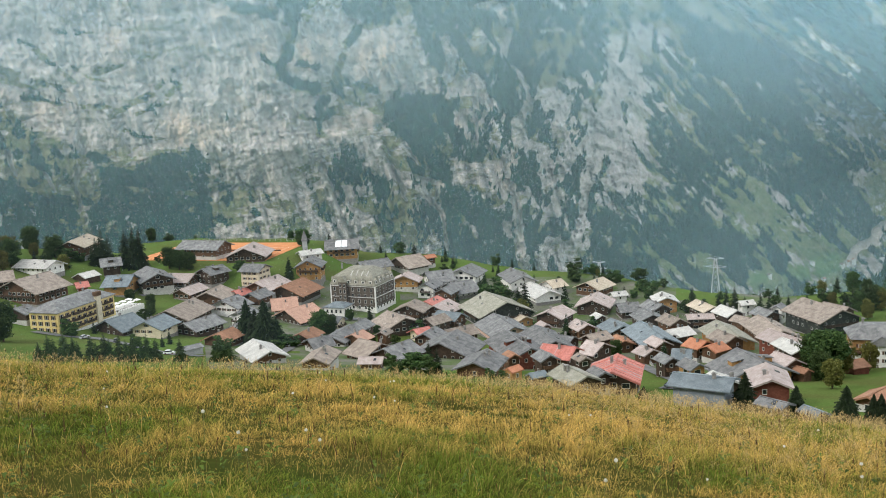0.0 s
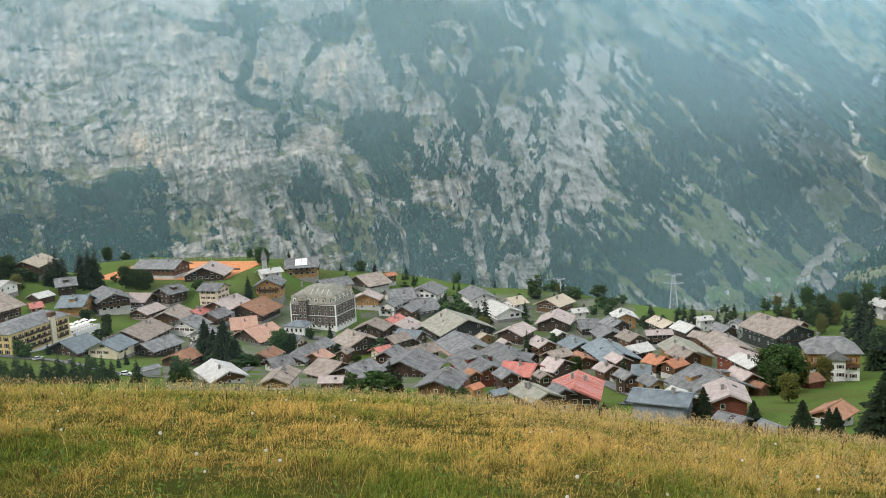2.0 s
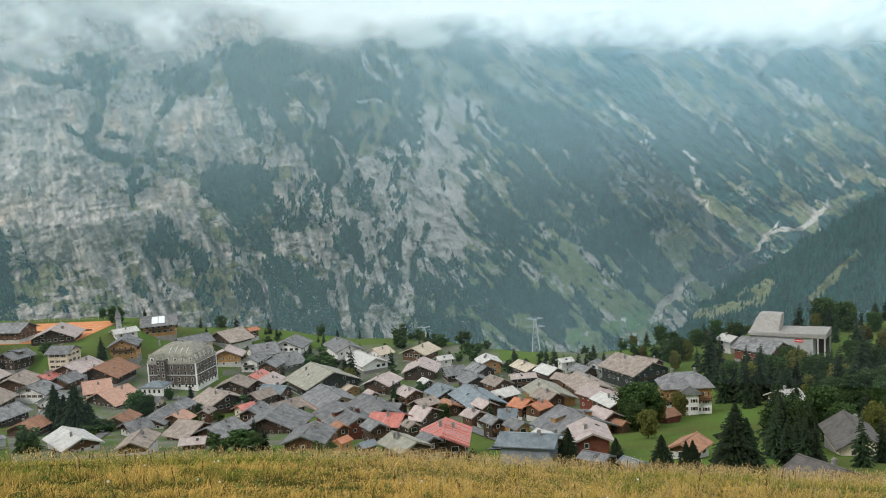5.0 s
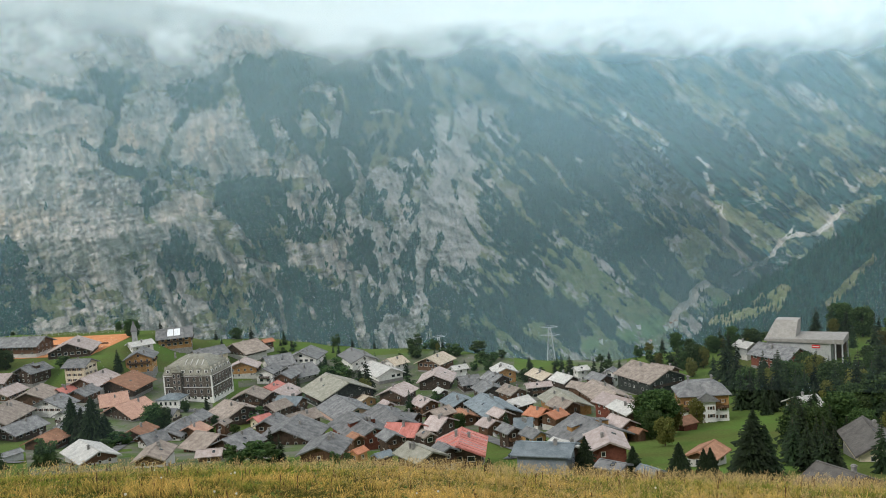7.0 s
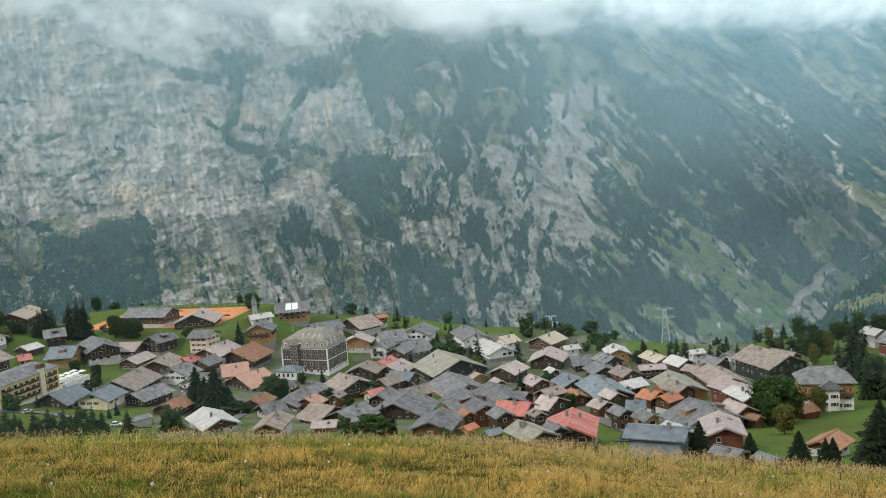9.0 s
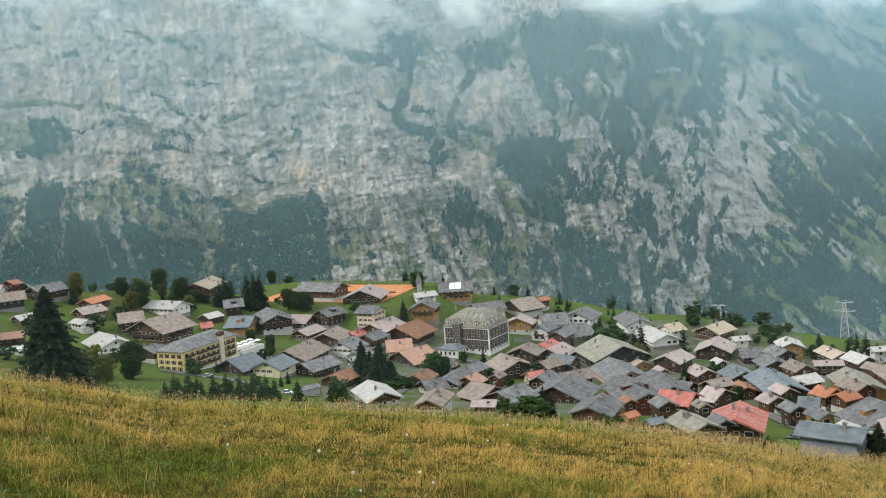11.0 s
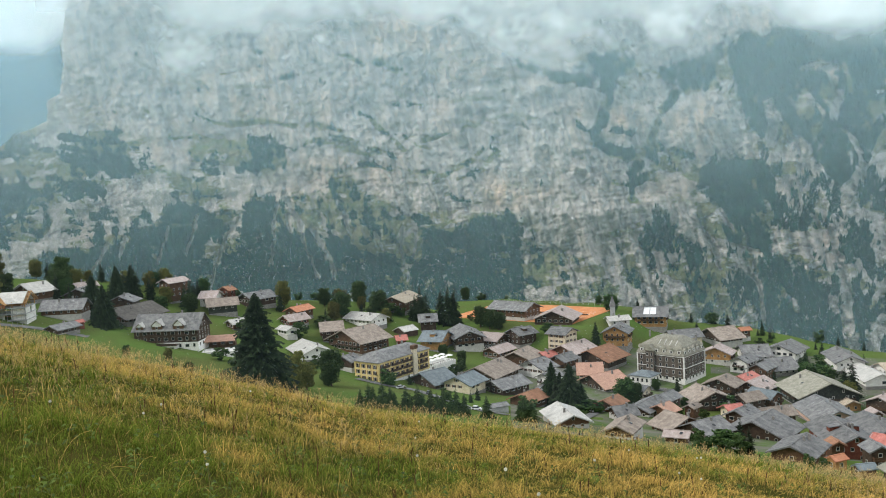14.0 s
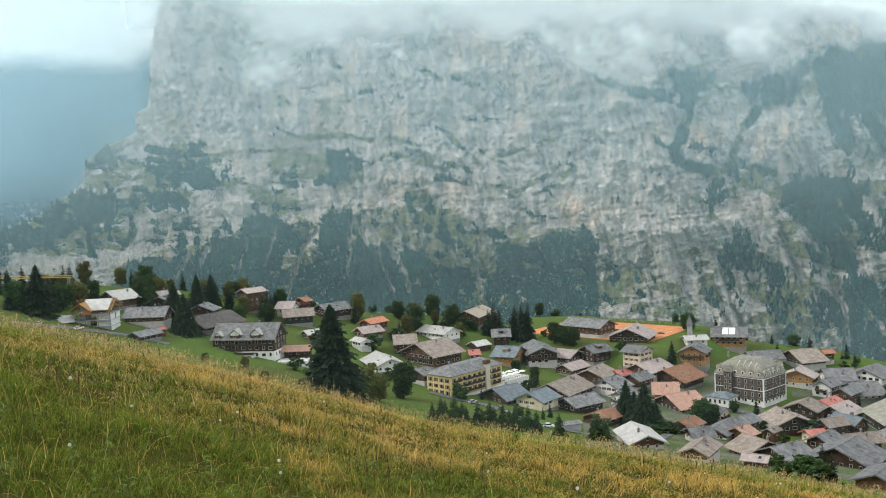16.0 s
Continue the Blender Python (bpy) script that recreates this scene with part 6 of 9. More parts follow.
def tower_crane(x, y, turn):
    crane = thing("tower_crane", pose(x, y, float(ground_z(x, y)), 0, 0, 8), "yellow tower crane with a grey mast", "crane")
    bm = bmesh.new()
    for px, py in ((-0.6, -0.6), (0.6, -0.6), (0.6, 0.6), (-0.6, 0.6)):
        box(bm, px - 0.09, px + 0.09, py - 0.09, py + 0.09, -1, 15)
    for i in range(10):
        for s in (-1, 1):
            poly(bm, [(-0.6, s * 0.6 - 0.05, 1.5 * i), (-0.48, s * 0.6 - 0.05, 1.5 * i), (-0.48, s * 0.6 + 0.05, 1.5 * i), (-0.6, s * 0.6 + 0.05, 1.5 * i)],
                 [(0.48, s * 0.6 - 0.05, 1.5 * i + 1.5), (0.6, s * 0.6 - 0.05, 1.5 * i + 1.5), (0.6, s * 0.6 + 0.05, 1.5 * i + 1.5), (0.48, s * 0.6 + 0.05, 1.5 * i + 1.5)])
    part("mast", bm, M_METAL, crane)
    bm = bmesh.new()
    for py, z in ((-0.45, 15.0), (0.45, 15.0), (0, 15.9)):
        box(bm, -42, 2, py - 0.09, py + 0.09, z, z + 0.18)
    for i in range(40):
        px = -42 + 1.1 * i
        poly(bm, [(px, -0.5, 15.05), (px + 0.1, -0.5, 15.05), (px + 0.1, -0.4, 15.05), (px, -0.4, 15.05)], [(px + 0.55, -0.05, 15.95), (px + 0.65, -0.05, 15.95), (px + 0.65, 0.05, 15.95), (px + 0.55, 0.05, 15.95)])
    part("jib", bm, M_CRANE, crane)


tower_crane(-352.6, 351.6, 45)


def lattice_pylon(x, y, z, h, turn):
    pylon = thing("power_pylon", pose(x, y, z, 0, 0, turn), "grey steel lattice power pylon", "pylon", "power pylons")
    bm = bmesh.new()

    def bar(a, b, w):
        a, b = Vector(a), Vector(b)
        m = Matrix.Translation(a) @ (b - a).to_track_quat("Z", "Y").to_matrix().to_4x4()
        box(bm, -w, w, -w, w, 0, (b - a).length, m)

    def half(t):
        return (0.085 * (1 - t) + 0.022) * h

    levels = [i / 9 for i in range(10)]
    corners = ((-1, -1), (1, -1), (1, 1), (-1, 1))
    for a, b in zip(levels, levels[1:]):
        for i in range(4):
            (p, q), (r, s) = corners[i], corners[(i + 1) % 4]
            bar((p * half(a), q * half(a), a * h), (p * half(b), q * half(b), b * h), 0.13)
            bar((p * half(a), q * half(a), a * h), (r * half(b), s * half(b), b * h), 0.055)
            bar((r * half(a), s * half(a), a * h), (p * half(b), q * half(b), b * h), 0.055)
    part("tower", bm, M_GALV, pylon)
    for z, reach in ((0.82, 0.2), (0.99, 0.17)):
        bm = bmesh.new()
        for s in (-1, 1):
            for y0 in (-1, 1):
                bar((0, y0 * 0.02 * h, z * h), (s * reach * h, 0, (z + 0.015) * h), 0.11)
            bar((0, 0, (z + 0.05) * h), (s * reach * h, 0, (z + 0.02) * h), 0.08)
        part("cross_arm", bm, M_GALV, pylon)


for bearing, dist, top, h in ((16.5, 575, -11.0, 30.0), (9.6, 640, -11.15, 26.0)):
    a = radians(bearing)
    lattice_pylon(dist * math.sin(a), dist * math.cos(a), EYE + dist * math.tan(radians(top)) - h, h, -20)


def church(x, y, turn):
    ch = thing("church_tower", pose(x, y, float(ground_z(x, y)) - 0.5, 0, 0, 10), "small grey church tower with a slim spire", "church")
    bm = bmesh.new()
    box(bm, -1.4, 1.4, -1.4, 1.4, -3, 9)
    part("wall", bm, WALL["grey concrete"], ch)
    bm = bmesh.new()
    poly(bm, [(-1.9, -1.9, 9.002), (1.9, -1.9, 9.002), (1.9, 1.9, 9.002), (-1.9, 1.9, 9.002)], [(-0.08, -0.08, 15), (0.08, -0.08, 15), (0.08, 0.08, 15), (-0.08, 0.08, 15)])
    part("spire", bm, ROOF["slate grey"], ch)


church(-79.7, 534.1, 8)

for cx, cy, cz, turn, roof in COTTAGES:
    farm = thing("farmhouse", pose(cx, cy, cz, 0, 0, turn), f"small far farmhouse with a {roof} roof", "house", "farmhouses on the valley floor")
    part("wall", gable_walls(13, 10, 5, 3, -12), WALL["white plaster"], farm)
    part("roof", gable_roof(13, 10, 5, 3, 1.0), ROOF[roof], farm)


def parked_car(x, y, turn, paint, word):
    car = thing("car", pose(x, y, float(ground_z(x, y)) + 0.36, 0, 0, turn), f"{word} parked car on the village road", "car", "parked cars")
    bm = bmesh.new()
    poly(bm, [(-2.1, -0.85, 0.3), (2.1, -0.85, 0.3), (2.1, 0.85, 0.3), (-2.1, 0.85, 0.3)], [(-2.05, -0.82, 0.85), (1.95, -0.82, 0.8), (1.95, 0.82, 0.8), (-2.05, 0.82, 0.85)])
    part("body", bm, paint, car)
    bm = bmesh.new()
    poly(bm, [(-1.8, -0.78, 0.86), (1.0, -0.78, 0.86), (1.0, 0.78, 0.86), (-1.8, 0.78, 0.86)], [(-1.4, -0.62, 1.38), (0.3, -0.62, 1.38), (0.3, 0.62, 1.38), (-1.4, 0.62, 1.38)])
    part("window_band", bm, M_GLASS, car)
    bm = bmesh.new()
    poly(bm, [(-1.4, -0.63, 1.384), (0.3, -0.63, 1.384), (0.3, 0.63, 1.384), (-1.4, 0.63, 1.384)], [(-1.35, -0.6, 1.46), (0.25, -0.6, 1.46), (0.25, 0.6, 1.46), (-1.35, 0.6, 1.46)])
    part("roof", bm, paint, car)
    for wx in (-1.3, 1.3):
        for wy in (-0.8, 0.8):
            bm = bmesh.new()
            ring = [(wx + 0.33 * math.cos(a), 0.33 + 0.33 * math.sin(a)) for a in np.arange(12) * math.pi / 6]
            poly(bm, [(px, wy - 0.1, pz) for px, pz in ring], [(px, wy + 0.1, pz) for px, pz in ring])
            part("wheel", bm, M_SHUTTER, car)


M_WHITE = surface("car_white", (0.7, 0.7, 0.7), (0.76, 0.76, 0.76), 0.5, 4, 0.3, 0.0, stained=0.05, sheen=0.5)
M_SILVER = surface("car_silver", (0.4, 0.41, 0.42), (0.48, 0.49, 0.5), 0.5, 4, 0.3, 0.0, stained=0.05, sheen=0.5)
M_DARKCAR = surface("car_dark", (0.03, 0.03, 0.035), (0.05, 0.05, 0.055), 0.5, 4, 0.3, 0.0, stained=0.05, sheen=0.5)
parked_car(-104.4, 339.3, 0, M_WHITE, 'white')
parked_car(-149.3, 374.3, 53, M_SILVER, 'silver')
parked_car(-135.3, 370.6, 106, M_DARKCAR, 'dark')
parked_car(-141.4, 489.0, 159, M_WHITE, 'white')
parked_car(-143.7, 484.1, 32, M_WHITE, 'white')
parked_car(-53.1, 449.4, 85, M_SILVER, 'silver')
parked_car(-32.9, 437.3, 138, M_WHITE, 'white')
parked_car(59.9, 241.7, 11, M_DARKCAR, 'dark')
parked_car(-321.7, 324.6, 64, M_WHITE, 'white')
parked_car(-332.1, 311.8, 117, M_SILVER, 'silver')
parked_car(-67.3, 375.0, 170, M_SILVER, 'silver')


def garden_wall(x0, y0, x1, y1, h):
    """A rendered retaining wall with a coping."""
    l, turn = math.hypot(x1 - x0, y1 - y0), math.degrees(math.atan2(y1 - y0, x1 - x0))
    wall = thing("retaining_wall", pose(x0, y0, float(ground_z(x0, y0)), 0, 0, turn), "white rendered retaining wall with a coping", "wall")
    bm = bmesh.new()
    box(bm, 0, l, -0.2, 0.2, -3, h)
    part("face", bm, WALL["white plaster"], wall)
    bm = bmesh.new()
    box(bm, -0.05, l + 0.05, -0.28, 0.28, h + 0.002, h + 0.15)
    part("coping", bm, M_STONE, wall)


garden_wall(36.3, 246.9, 47.6, 241.3, 1.4)
garden_wall(70.3, 315.3, 68.8, 274.0, 1.3)

# ---- the houses of the village ----
chalet(-138.0, 535.5, -22, 25.8, 15.6, 6.9, 3.3, "brown timber", "slate grey", "house", plinth=2.5, seed=1)
chalet(-109.8, 522.8, 87, 19.4, 21.1, 3.8, 4.4, "dark timber", "pinkish grey", seed=2)
chalet(-101.0, 492.5, -22, 10.7, 11.9, 8.6, 2.5, "cream plaster", "slate grey", "house", shutters=True, seed=3)
chalet(-125.4, 498.2, 52, 11.6, 12.3, 6.0, 2.6, "dark timber", "slate grey", dormer=True, seed=4)
chalet(-144.2, 496.7, -19, 19.8, 13.3, 3.4, 2.8, "brown timber", "pinkish grey", seed=5)
chalet(-154.6, 487.6, -62, 25.9, 15.4, 6.4, 3.2, "dark timber", "slate grey", plinth=2.5, seed=6)
chalet(-166.6, 473.5, -3, 11.3, 17.2, 5.6, 3.6, "honey timber", "blue-grey", shutters=True, dormer=True, seed=7)
chalet(-181.5, 503.0, 22, 8.5, 13.9, 5.7, 2.9, "dark timber", "slate grey", dormer=True, seed=8)
chalet(-184.7, 467.3, 30, 4.4, 8.1, 3.2, 1.7, "red-brown timber", "red", seed=9)
chalet(-188.8, 485.9, 59, 9.5, 9.7, 2.6, 2.0, "dark timber", "pale grey", "shed", seed=10)
chalet(-142.5, 397.0, 60, 12.3, 17.9, 3.4, 3.8, "dark timber", "blue-grey", "barn", seed=11)
chalet(-126.2, 393.8, 73, 12.3, 14.1, 5.2, 3.0, "cream plaster", "blue-grey", "house", shutters=True, seed=12)
chalet(-126.3, 434.5, 75, 22.8, 19.6, 3.6, 4.1, "dark timber", "brown-grey", seed=13)
chalet(-110.0, 405.3, 57, 15.8, 13.0, 4.4, 2.7, "dark timber", "slate grey", seed=14)
chalet(-106.3, 450.9, 65, 10.3, 16.4, 5.5, 3.4, "white plaster", "slate grey", "house", shutters=True, seed=15)
chalet(-119.3, 472.2, 81, 16.7, 16.2, 3.8, 3.4, "brown timber", "brown-grey", seed=16)
chalet(-132.7, 476.9, 68, 14.4, 10.4, 3.9, 2.2, "brown timber", "pinkish grey", seed=17)
chalet(-106.9, 478.5, 46, 6.6, 8.5, 4.3, 1.8, "red-brown timber", "red", seed=18)
chalet(-94.5, 487.2, 65, 18.5, 16.2, 4.8, 3.4, "brown timber", "pinkish grey", seed=19)
chalet(-67.1, 326.4, -62, 18.2, 11.5, 3.7, 2.4, "brown timber", "pale grey", seed=20)
chalet(-93.1, 377.4, 65, 10.9, 10.9, 3.8, 2.3, "brown timber", "rust-brown", seed=21)
chalet(-92.2, 399.0, 56, 5.7, 8.5, 4.3, 1.8, "dark timber", "slate grey", seed=22)
chalet(-81.0, 487.3, 68, 19.2, 22.1, 4.6, 4.6, "dark timber", "rust-brown", seed=23)
chalet(-81.5, 461.1, 12, 10.4, 16.5, 4.1, 3.5, "dark timber", "salmon", seed=24)
chalet(-71.8, 445.5, 46, 14.0, 20.9, 2.9, 4.4, "dark timber", "salmon", seed=25)
chalet(-21.0, 542.1, 37, 13.7, 21.2, 4.4, 4.5, "dark timber", "brown-grey", seed=26)
chalet(-21.4, 508.1, 78, 9.4, 14.9, 6.0, 3.1, "honey timber", "pinkish grey", seed=27)
chalet(-17.1, 450.7, 71, 10.6, 14.5, 6.1, 3.0, "dark timber", "brown-grey", seed=28)
chalet(-7.3, 466.7, 62, 11.7, 9.0, 5.2, 1.9, "brown timber", "red", seed=29)
chalet(-2.3, 458.2, 62, 13.3, 14.7, 4.1, 3.1, "brown timber", "pinkish grey", seed=30)
chalet(-3.4, 515.7, 15, 12.3, 18.7, 4.3, 3.9, "white plaster", "slate grey", "house", seed=31)
chalet(12.4, 522.6, 68, 16.2, 16.9, 4.6, 3.5, "white plaster", "slate grey", "house", seed=32)
chalet(8.2, 498.9, 28, 11.8, 18.5, 3.1, 3.9, "white plaster", "slate grey", "house", seed=33)
chalet(24.5, 446.1, -71, 24.9, 25.4, 6.9, 5.3, "black-green timber", "mossy grey", seed=34)
chalet(25.5, 406.4, -74, 25.0, 16.9, 4.6, 3.5, "pink plaster", "slate grey", "house", seed=35)
chalet(-23.2, 419.6, -61, 15.4, 18.7, 5.3, 3.9, "dark timber", "brown-grey", seed=36)
chalet(-45.7, 389.1, 72, 17.9, 10.4, 3.9, 2.2, "dark timber", "slate grey", seed=37)
chalet(-51.7, 363.3, 30, 7.3, 10.9, 3.8, 2.3, "dark timber", "slate grey", seed=38)
chalet(-38.1, 384.4, 59, 5.9, 9.9, 4.0, 2.1, "brown timber", "salmon", seed=39)
chalet(-60.1, 387.4, 67, 9.8, 9.1, 4.2, 1.9, "brown timber", "rust-brown", seed=40)
chalet(-29.5, 344.5, -45, 10.2, 15.3, 3.5, 3.2, "brown timber", "brown-grey", seed=41)
chalet(-42.8, 301.0, 80, 12.9, 8.5, 4.3, 1.8, "brown timber", "brown-grey", seed=42)
chalet(-26.1, 304.9, -9, 6.7, 5.1, 3.0, 1.1, "brown timber", "pinkish grey", seed=43)
chalet(-19.2, 337.5, 49, 11.7, 13.8, 3.3, 2.9, "dark timber", "slate grey", seed=44)
chalet(-11.5, 398.6, 31, 5.8, 9.3, 4.1, 2.0, "cream plaster", "red", seed=45)
chalet(0.2, 350.2, 68, 16.5, 21.0, 3.8, 4.4, "dark timber", "slate grey", seed=46)
chalet(24.2, 314.1, -75, 24.1, 13.3, 7.2, 2.8, "red-brown timber", "slate grey", dormer=True, seed=47)
chalet(51.4, 431.5, 55, 12.8, 12.6, 5.9, 2.6, "dark timber", "pinkish grey", seed=48)
chalet(74.6, 455.4, 71, 15.6, 15.2, 4.8, 3.2, "dark timber", "pinkish grey", seed=49)
chalet(79.5, 486.0, 47, 13.7, 13.9, 5.1, 2.9, "brown timber", "tan", seed=50)
chalet(58.8, 494.3, 29, 7.6, 11.5, 4.6, 2.4, "white plaster", "tan", "house", seed=51)
chalet(40.4, 508.9, -79, 24.2, 13.4, 5.2, 2.8, "white plaster", "slate grey", "house", seed=52)
chalet(49.9, 484.4, -73, 24.1, 13.8, 4.1, 2.9, "white plaster", "pale grey", "house", seed=53)
chalet(35.5, 435.6, -66, 8.4, 8.1, 3.3, 1.7, "honey timber", "tan", seed=54)
chalet(38.9, 361.4, -79, 24.1, 13.9, 5.1, 2.9, "dark timber", "slate grey", seed=55)
chalet(46.2, 369.1, -40, 10.1, 10.0, 3.9, 2.1, "dark timber", "slate grey", seed=56)
chalet(37.8, 307.2, -31, 10.0, 10.7, 5.7, 2.3, "dark timber", "red", seams=True, seed=57)
chalet(52.6, 322.7, -44, 5.0, 11.8, 5.5, 2.5, "dark timber", "pinkish grey", seed=58)
chalet(42.9, 232.8, 74, 13.6, 11.3, 5.6, 2.4, "dark timber", "red", "barn", seams=True, seed=59)
chalet(30.7, 220.6, -67, 9.6, 7.1, 5.5, 1.5, "dark timber", "mossy grey", seed=60)
chalet(80.4, 356.5, -82, 24.2, 13.4, 6.2, 2.8, "dark timber", "blue-grey", seed=61)
chalet(74.4, 396.6, -78, 11.9, 11.3, 4.6, 2.4, "dark timber", "blue-grey", seed=62)
chalet(68.0, 355.8, -81, 8.1, 7.2, 4.5, 1.5, "brown timber", "rust-brown", seed=63)
chalet(69.8, 317.4, -63, 5.0, 6.4, 4.7, 1.3, "brown timber", "pinkish grey", seed=64)
chalet(87.8, 441.1, 4, 8.2, 12.0, 4.5, 2.5, "dark timber", "slate grey", seed=65)
chalet(93.0, 419.6, -83, 11.6, 11.0, 4.7, 2.3, "dark timber", "slate grey", seed=66)
chalet(107.5, 447.8, 87, 11.6, 9.7, 6.0, 2.0, "honey timber", "pale grey", seed=67)
chalet(89.6, 323.3, -56, 5.3, 7.8, 6.4, 1.6, "brown timber", "orange", "house", seed=68)
chalet(93.3, 316.3, 32, 5.8, 6.3, 5.7, 1.3, "brown timber", "orange", "house", seed=69)
chalet(77.3, 298.4, -19, 4.0, 11.1, 4.7, 2.3, "honey timber", "blue-grey", seed=70)
chalet(94.5, 371.4, 24, 8.9, 8.5, 5.2, 1.8, "dark timber", "pale grey", seed=71)
chalet(111.6, 400.2, -5, 10.0, 5.2, 6.9, 1.1, "dark timber", "pinkish grey", plinth=2.5, seed=72)
chalet(120.6, 423.9, -77, 14.3, 8.4, 6.2, 1.8, "dark timber", "tan", seed=73)
chalet(111.0, 358.7, -87, 23.2, 12.8, 5.3, 2.7, "honey timber", "mossy grey", seed=74)
chalet(128.1, 393.4, -55, 5.6, 6.9, 5.6, 1.4, "brown timber", "brown-grey", seed=75)
chalet(133.3, 373.7, -88, 24.0, 13.3, 4.2, 2.8, "brown timber", "brown-grey", seed=76)
chalet(158.3, 382.8, -75, 23.0, 18.6, 8.1, 3.9, "black-green timber", "brown-grey", seed=77)
chalet(120.9, 323.4, -71, 16.4, 9.7, 7.0, 2.0, "red-brown timber", "pinkish grey", seed=78)
chalet(116.4, 304.8, -81, 12.0, 6.8, 6.6, 1.4, "dark timber", "pale grey", seed=79)
chalet(88.1, 263.4, -79, 12.1, 19.3, 4.0, 4.0, "honey timber", "slate grey", dormer=True, seed=80)
chalet(74.4, 209.2, 77, 11.1, 7.7, 6.4, 1.6, "red-brown timber", "pinkish grey", seed=81)
chalet(63.0, 207.9, -74, 5.9, 6.6, 5.6, 1.4, "dark timber", "pale grey", seed=82)
chalet(125.9, 279.2, 16, 5.5, 6.7, 3.1, 1.4, "red-brown timber", "rust-brown", "shed", seed=83)
chalet(-318.7, 367.9, 20, 19.0, 12.5, 5.3, 3.7, "brown timber", "slate grey", seed=84)
chalet(-301.4, 344.5, 84, 12.5, 8.0, 2.4, 1.7, "dark timber", "slate grey", "barn", seed=85)
chalet(-347.9, 379.7, 73, 11.0, 17.5, 4.4, 3.7, "brown timber", "pale grey", "house", seed=86)
chalet(-332.0, 396.3, -72, 14.8, 12.7, 5.5, 2.7, "dark timber", "slate grey", seed=87)
chalet(-302.4, 395.1, 79, 25.3, 21.8, 2.7, 4.6, "brown timber", "weathered dark", "barn", seed=88)
chalet(-311.2, 401.5, -73, 10.7, 13.2, 6.4, 2.8, "dark timber", "slate grey", seed=89)
chalet(-292.2, 452.9, 14, 8.0, 13.2, 5.3, 2.8, "white plaster", "pinkish grey", "house", seed=90)
chalet(-292.1, 470.4, 74, 4.4, 8.1, 5.9, 1.7, "red-brown timber", "rust-brown", seed=91)
chalet(-281.2, 446.3, 36, 15.0, 14.1, 5.2, 3.0, "black-green timber", "brown-grey", seed=92)
chalet(-275.0, 473.7, 65, 16.1, 14.4, 5.2, 3.0, "dark timber", "slate grey", seed=93)
chalet(-247.2, 471.6, 74, 12.9, 8.9, 5.2, 1.9, "brown timber", "orange", "house", seed=94)
chalet(-243.5, 458.1, 56, 11.2, 11.5, 3.7, 2.4, "red-brown timber", "pinkish grey", seed=95)
chalet(-261.6, 428.2, 60, 8.2, 8.0, 3.4, 1.7, "brown timber", "pale grey", seed=96)
chalet(-217.4, 450.0, 28, 10.0, 16.0, 6.2, 3.3, "dark timber", "brown-grey", seed=98)
chalet(-198.3, 441.8, 65, 18.8, 25.4, 6.9, 5.3, "brown timber", "brown-grey", seed=99)
chalet(-213.3, 487.1, -23, 21.2, 12.4, 4.5, 2.6, "white plaster", "pale grey", "house", seed=100)
chalet(-210.4, 409.9, -47, 23.8, 14.8, 4.1, 3.1, "white plaster", "pale grey", "house", seed=101)
chalet(-184.7, 397.7, 71, 6.0, 10.4, 5.6, 2.2, "dark timber", "slate grey", plinth=2.5, seed=102)
chalet(-235.6, 434.5, -32, 10.2, 5.7, 4.9, 1.2, "white plaster", "pale grey", "house", seed=103)
chalet(-208.7, 531.2, 89, 25.9, 15.3, 6.0, 3.2, "brown timber", "tan", seed=104)
chalet(131.5, 189.0, 68, 17.0, 9.4, 4.2, 2.8, "cream plaster", "weathered dark", seed=105)
chalet(177.0, 291.8, 1, 7.0, 11.8, 3.3, 2.5, "honey timber", "pale grey", seed=106)
chalet(95.8, 147.0, -73, 8.0, 11.3, 2.2, 2.4, "dark timber", "weathered dark", "barn", seed=107)
chalet(-97.7, 344.9, 41, 7.0, 5.4, 2.8, 0.7, "grey concrete", "slate grey", "shed", seed=27)
chalet(-60.7, 557.7, 2, 17.9, 14.3, 7.0, 4.1, "honey timber", "slate grey", solar=True, seed=32)
chalet(-76.5, 529.5, 27, 11.2, 8.5, 5.3, 1.6, "white plaster", "pale grey", "house", seed=33)
chalet(-74.4, 512.6, 86, 13.3, 13.3, 8.7, 3.3, "honey timber", "slate grey", seed=34)
chalet(-40.8, 531.4, 29, 16.7, 12.7, 6.5, 3.1, "cream plaster", "slate grey", seed=35)
chalet(-8.3, 547.4, 30, 5.0, 4.4, 6.5, 1.1, "brown timber", "orange", seed=37)
chalet(1.4, 431.5, -37, 11.7, 8.9, 5.9, 2.2, "brown timber", "blue-grey", seed=47)
chalet(4.9, 384.0, 32, 12.2, 9.3, 6.0, 2.3, "dark timber", "brown-grey", seed=59)
chalet(9.9, 282.3, 70, 12.7, 11.6, 4.2, 2.3, "brown timber", "slate grey", seed=64)
chalet(24.4, 251.3, 24, 4.2, 3.2, 3.0, 0.8, "brown timber", "blue-grey", "shed", seed=68)
chalet(18.9, 266.3, 40, 3.9, 3.2, 3.4, 0.8, "honey timber", "orange", "shed", seed=69)
chalet(-52.3, 421.3, -27, 7.9, 6.6, 6.2, 1.6, "cream plaster", "slate grey", seed=88)
chalet(-5.3, 420.0, 44, 10.0, 8.4, 6.2, 2.1, "dark timber", "brown-grey", seed=92)
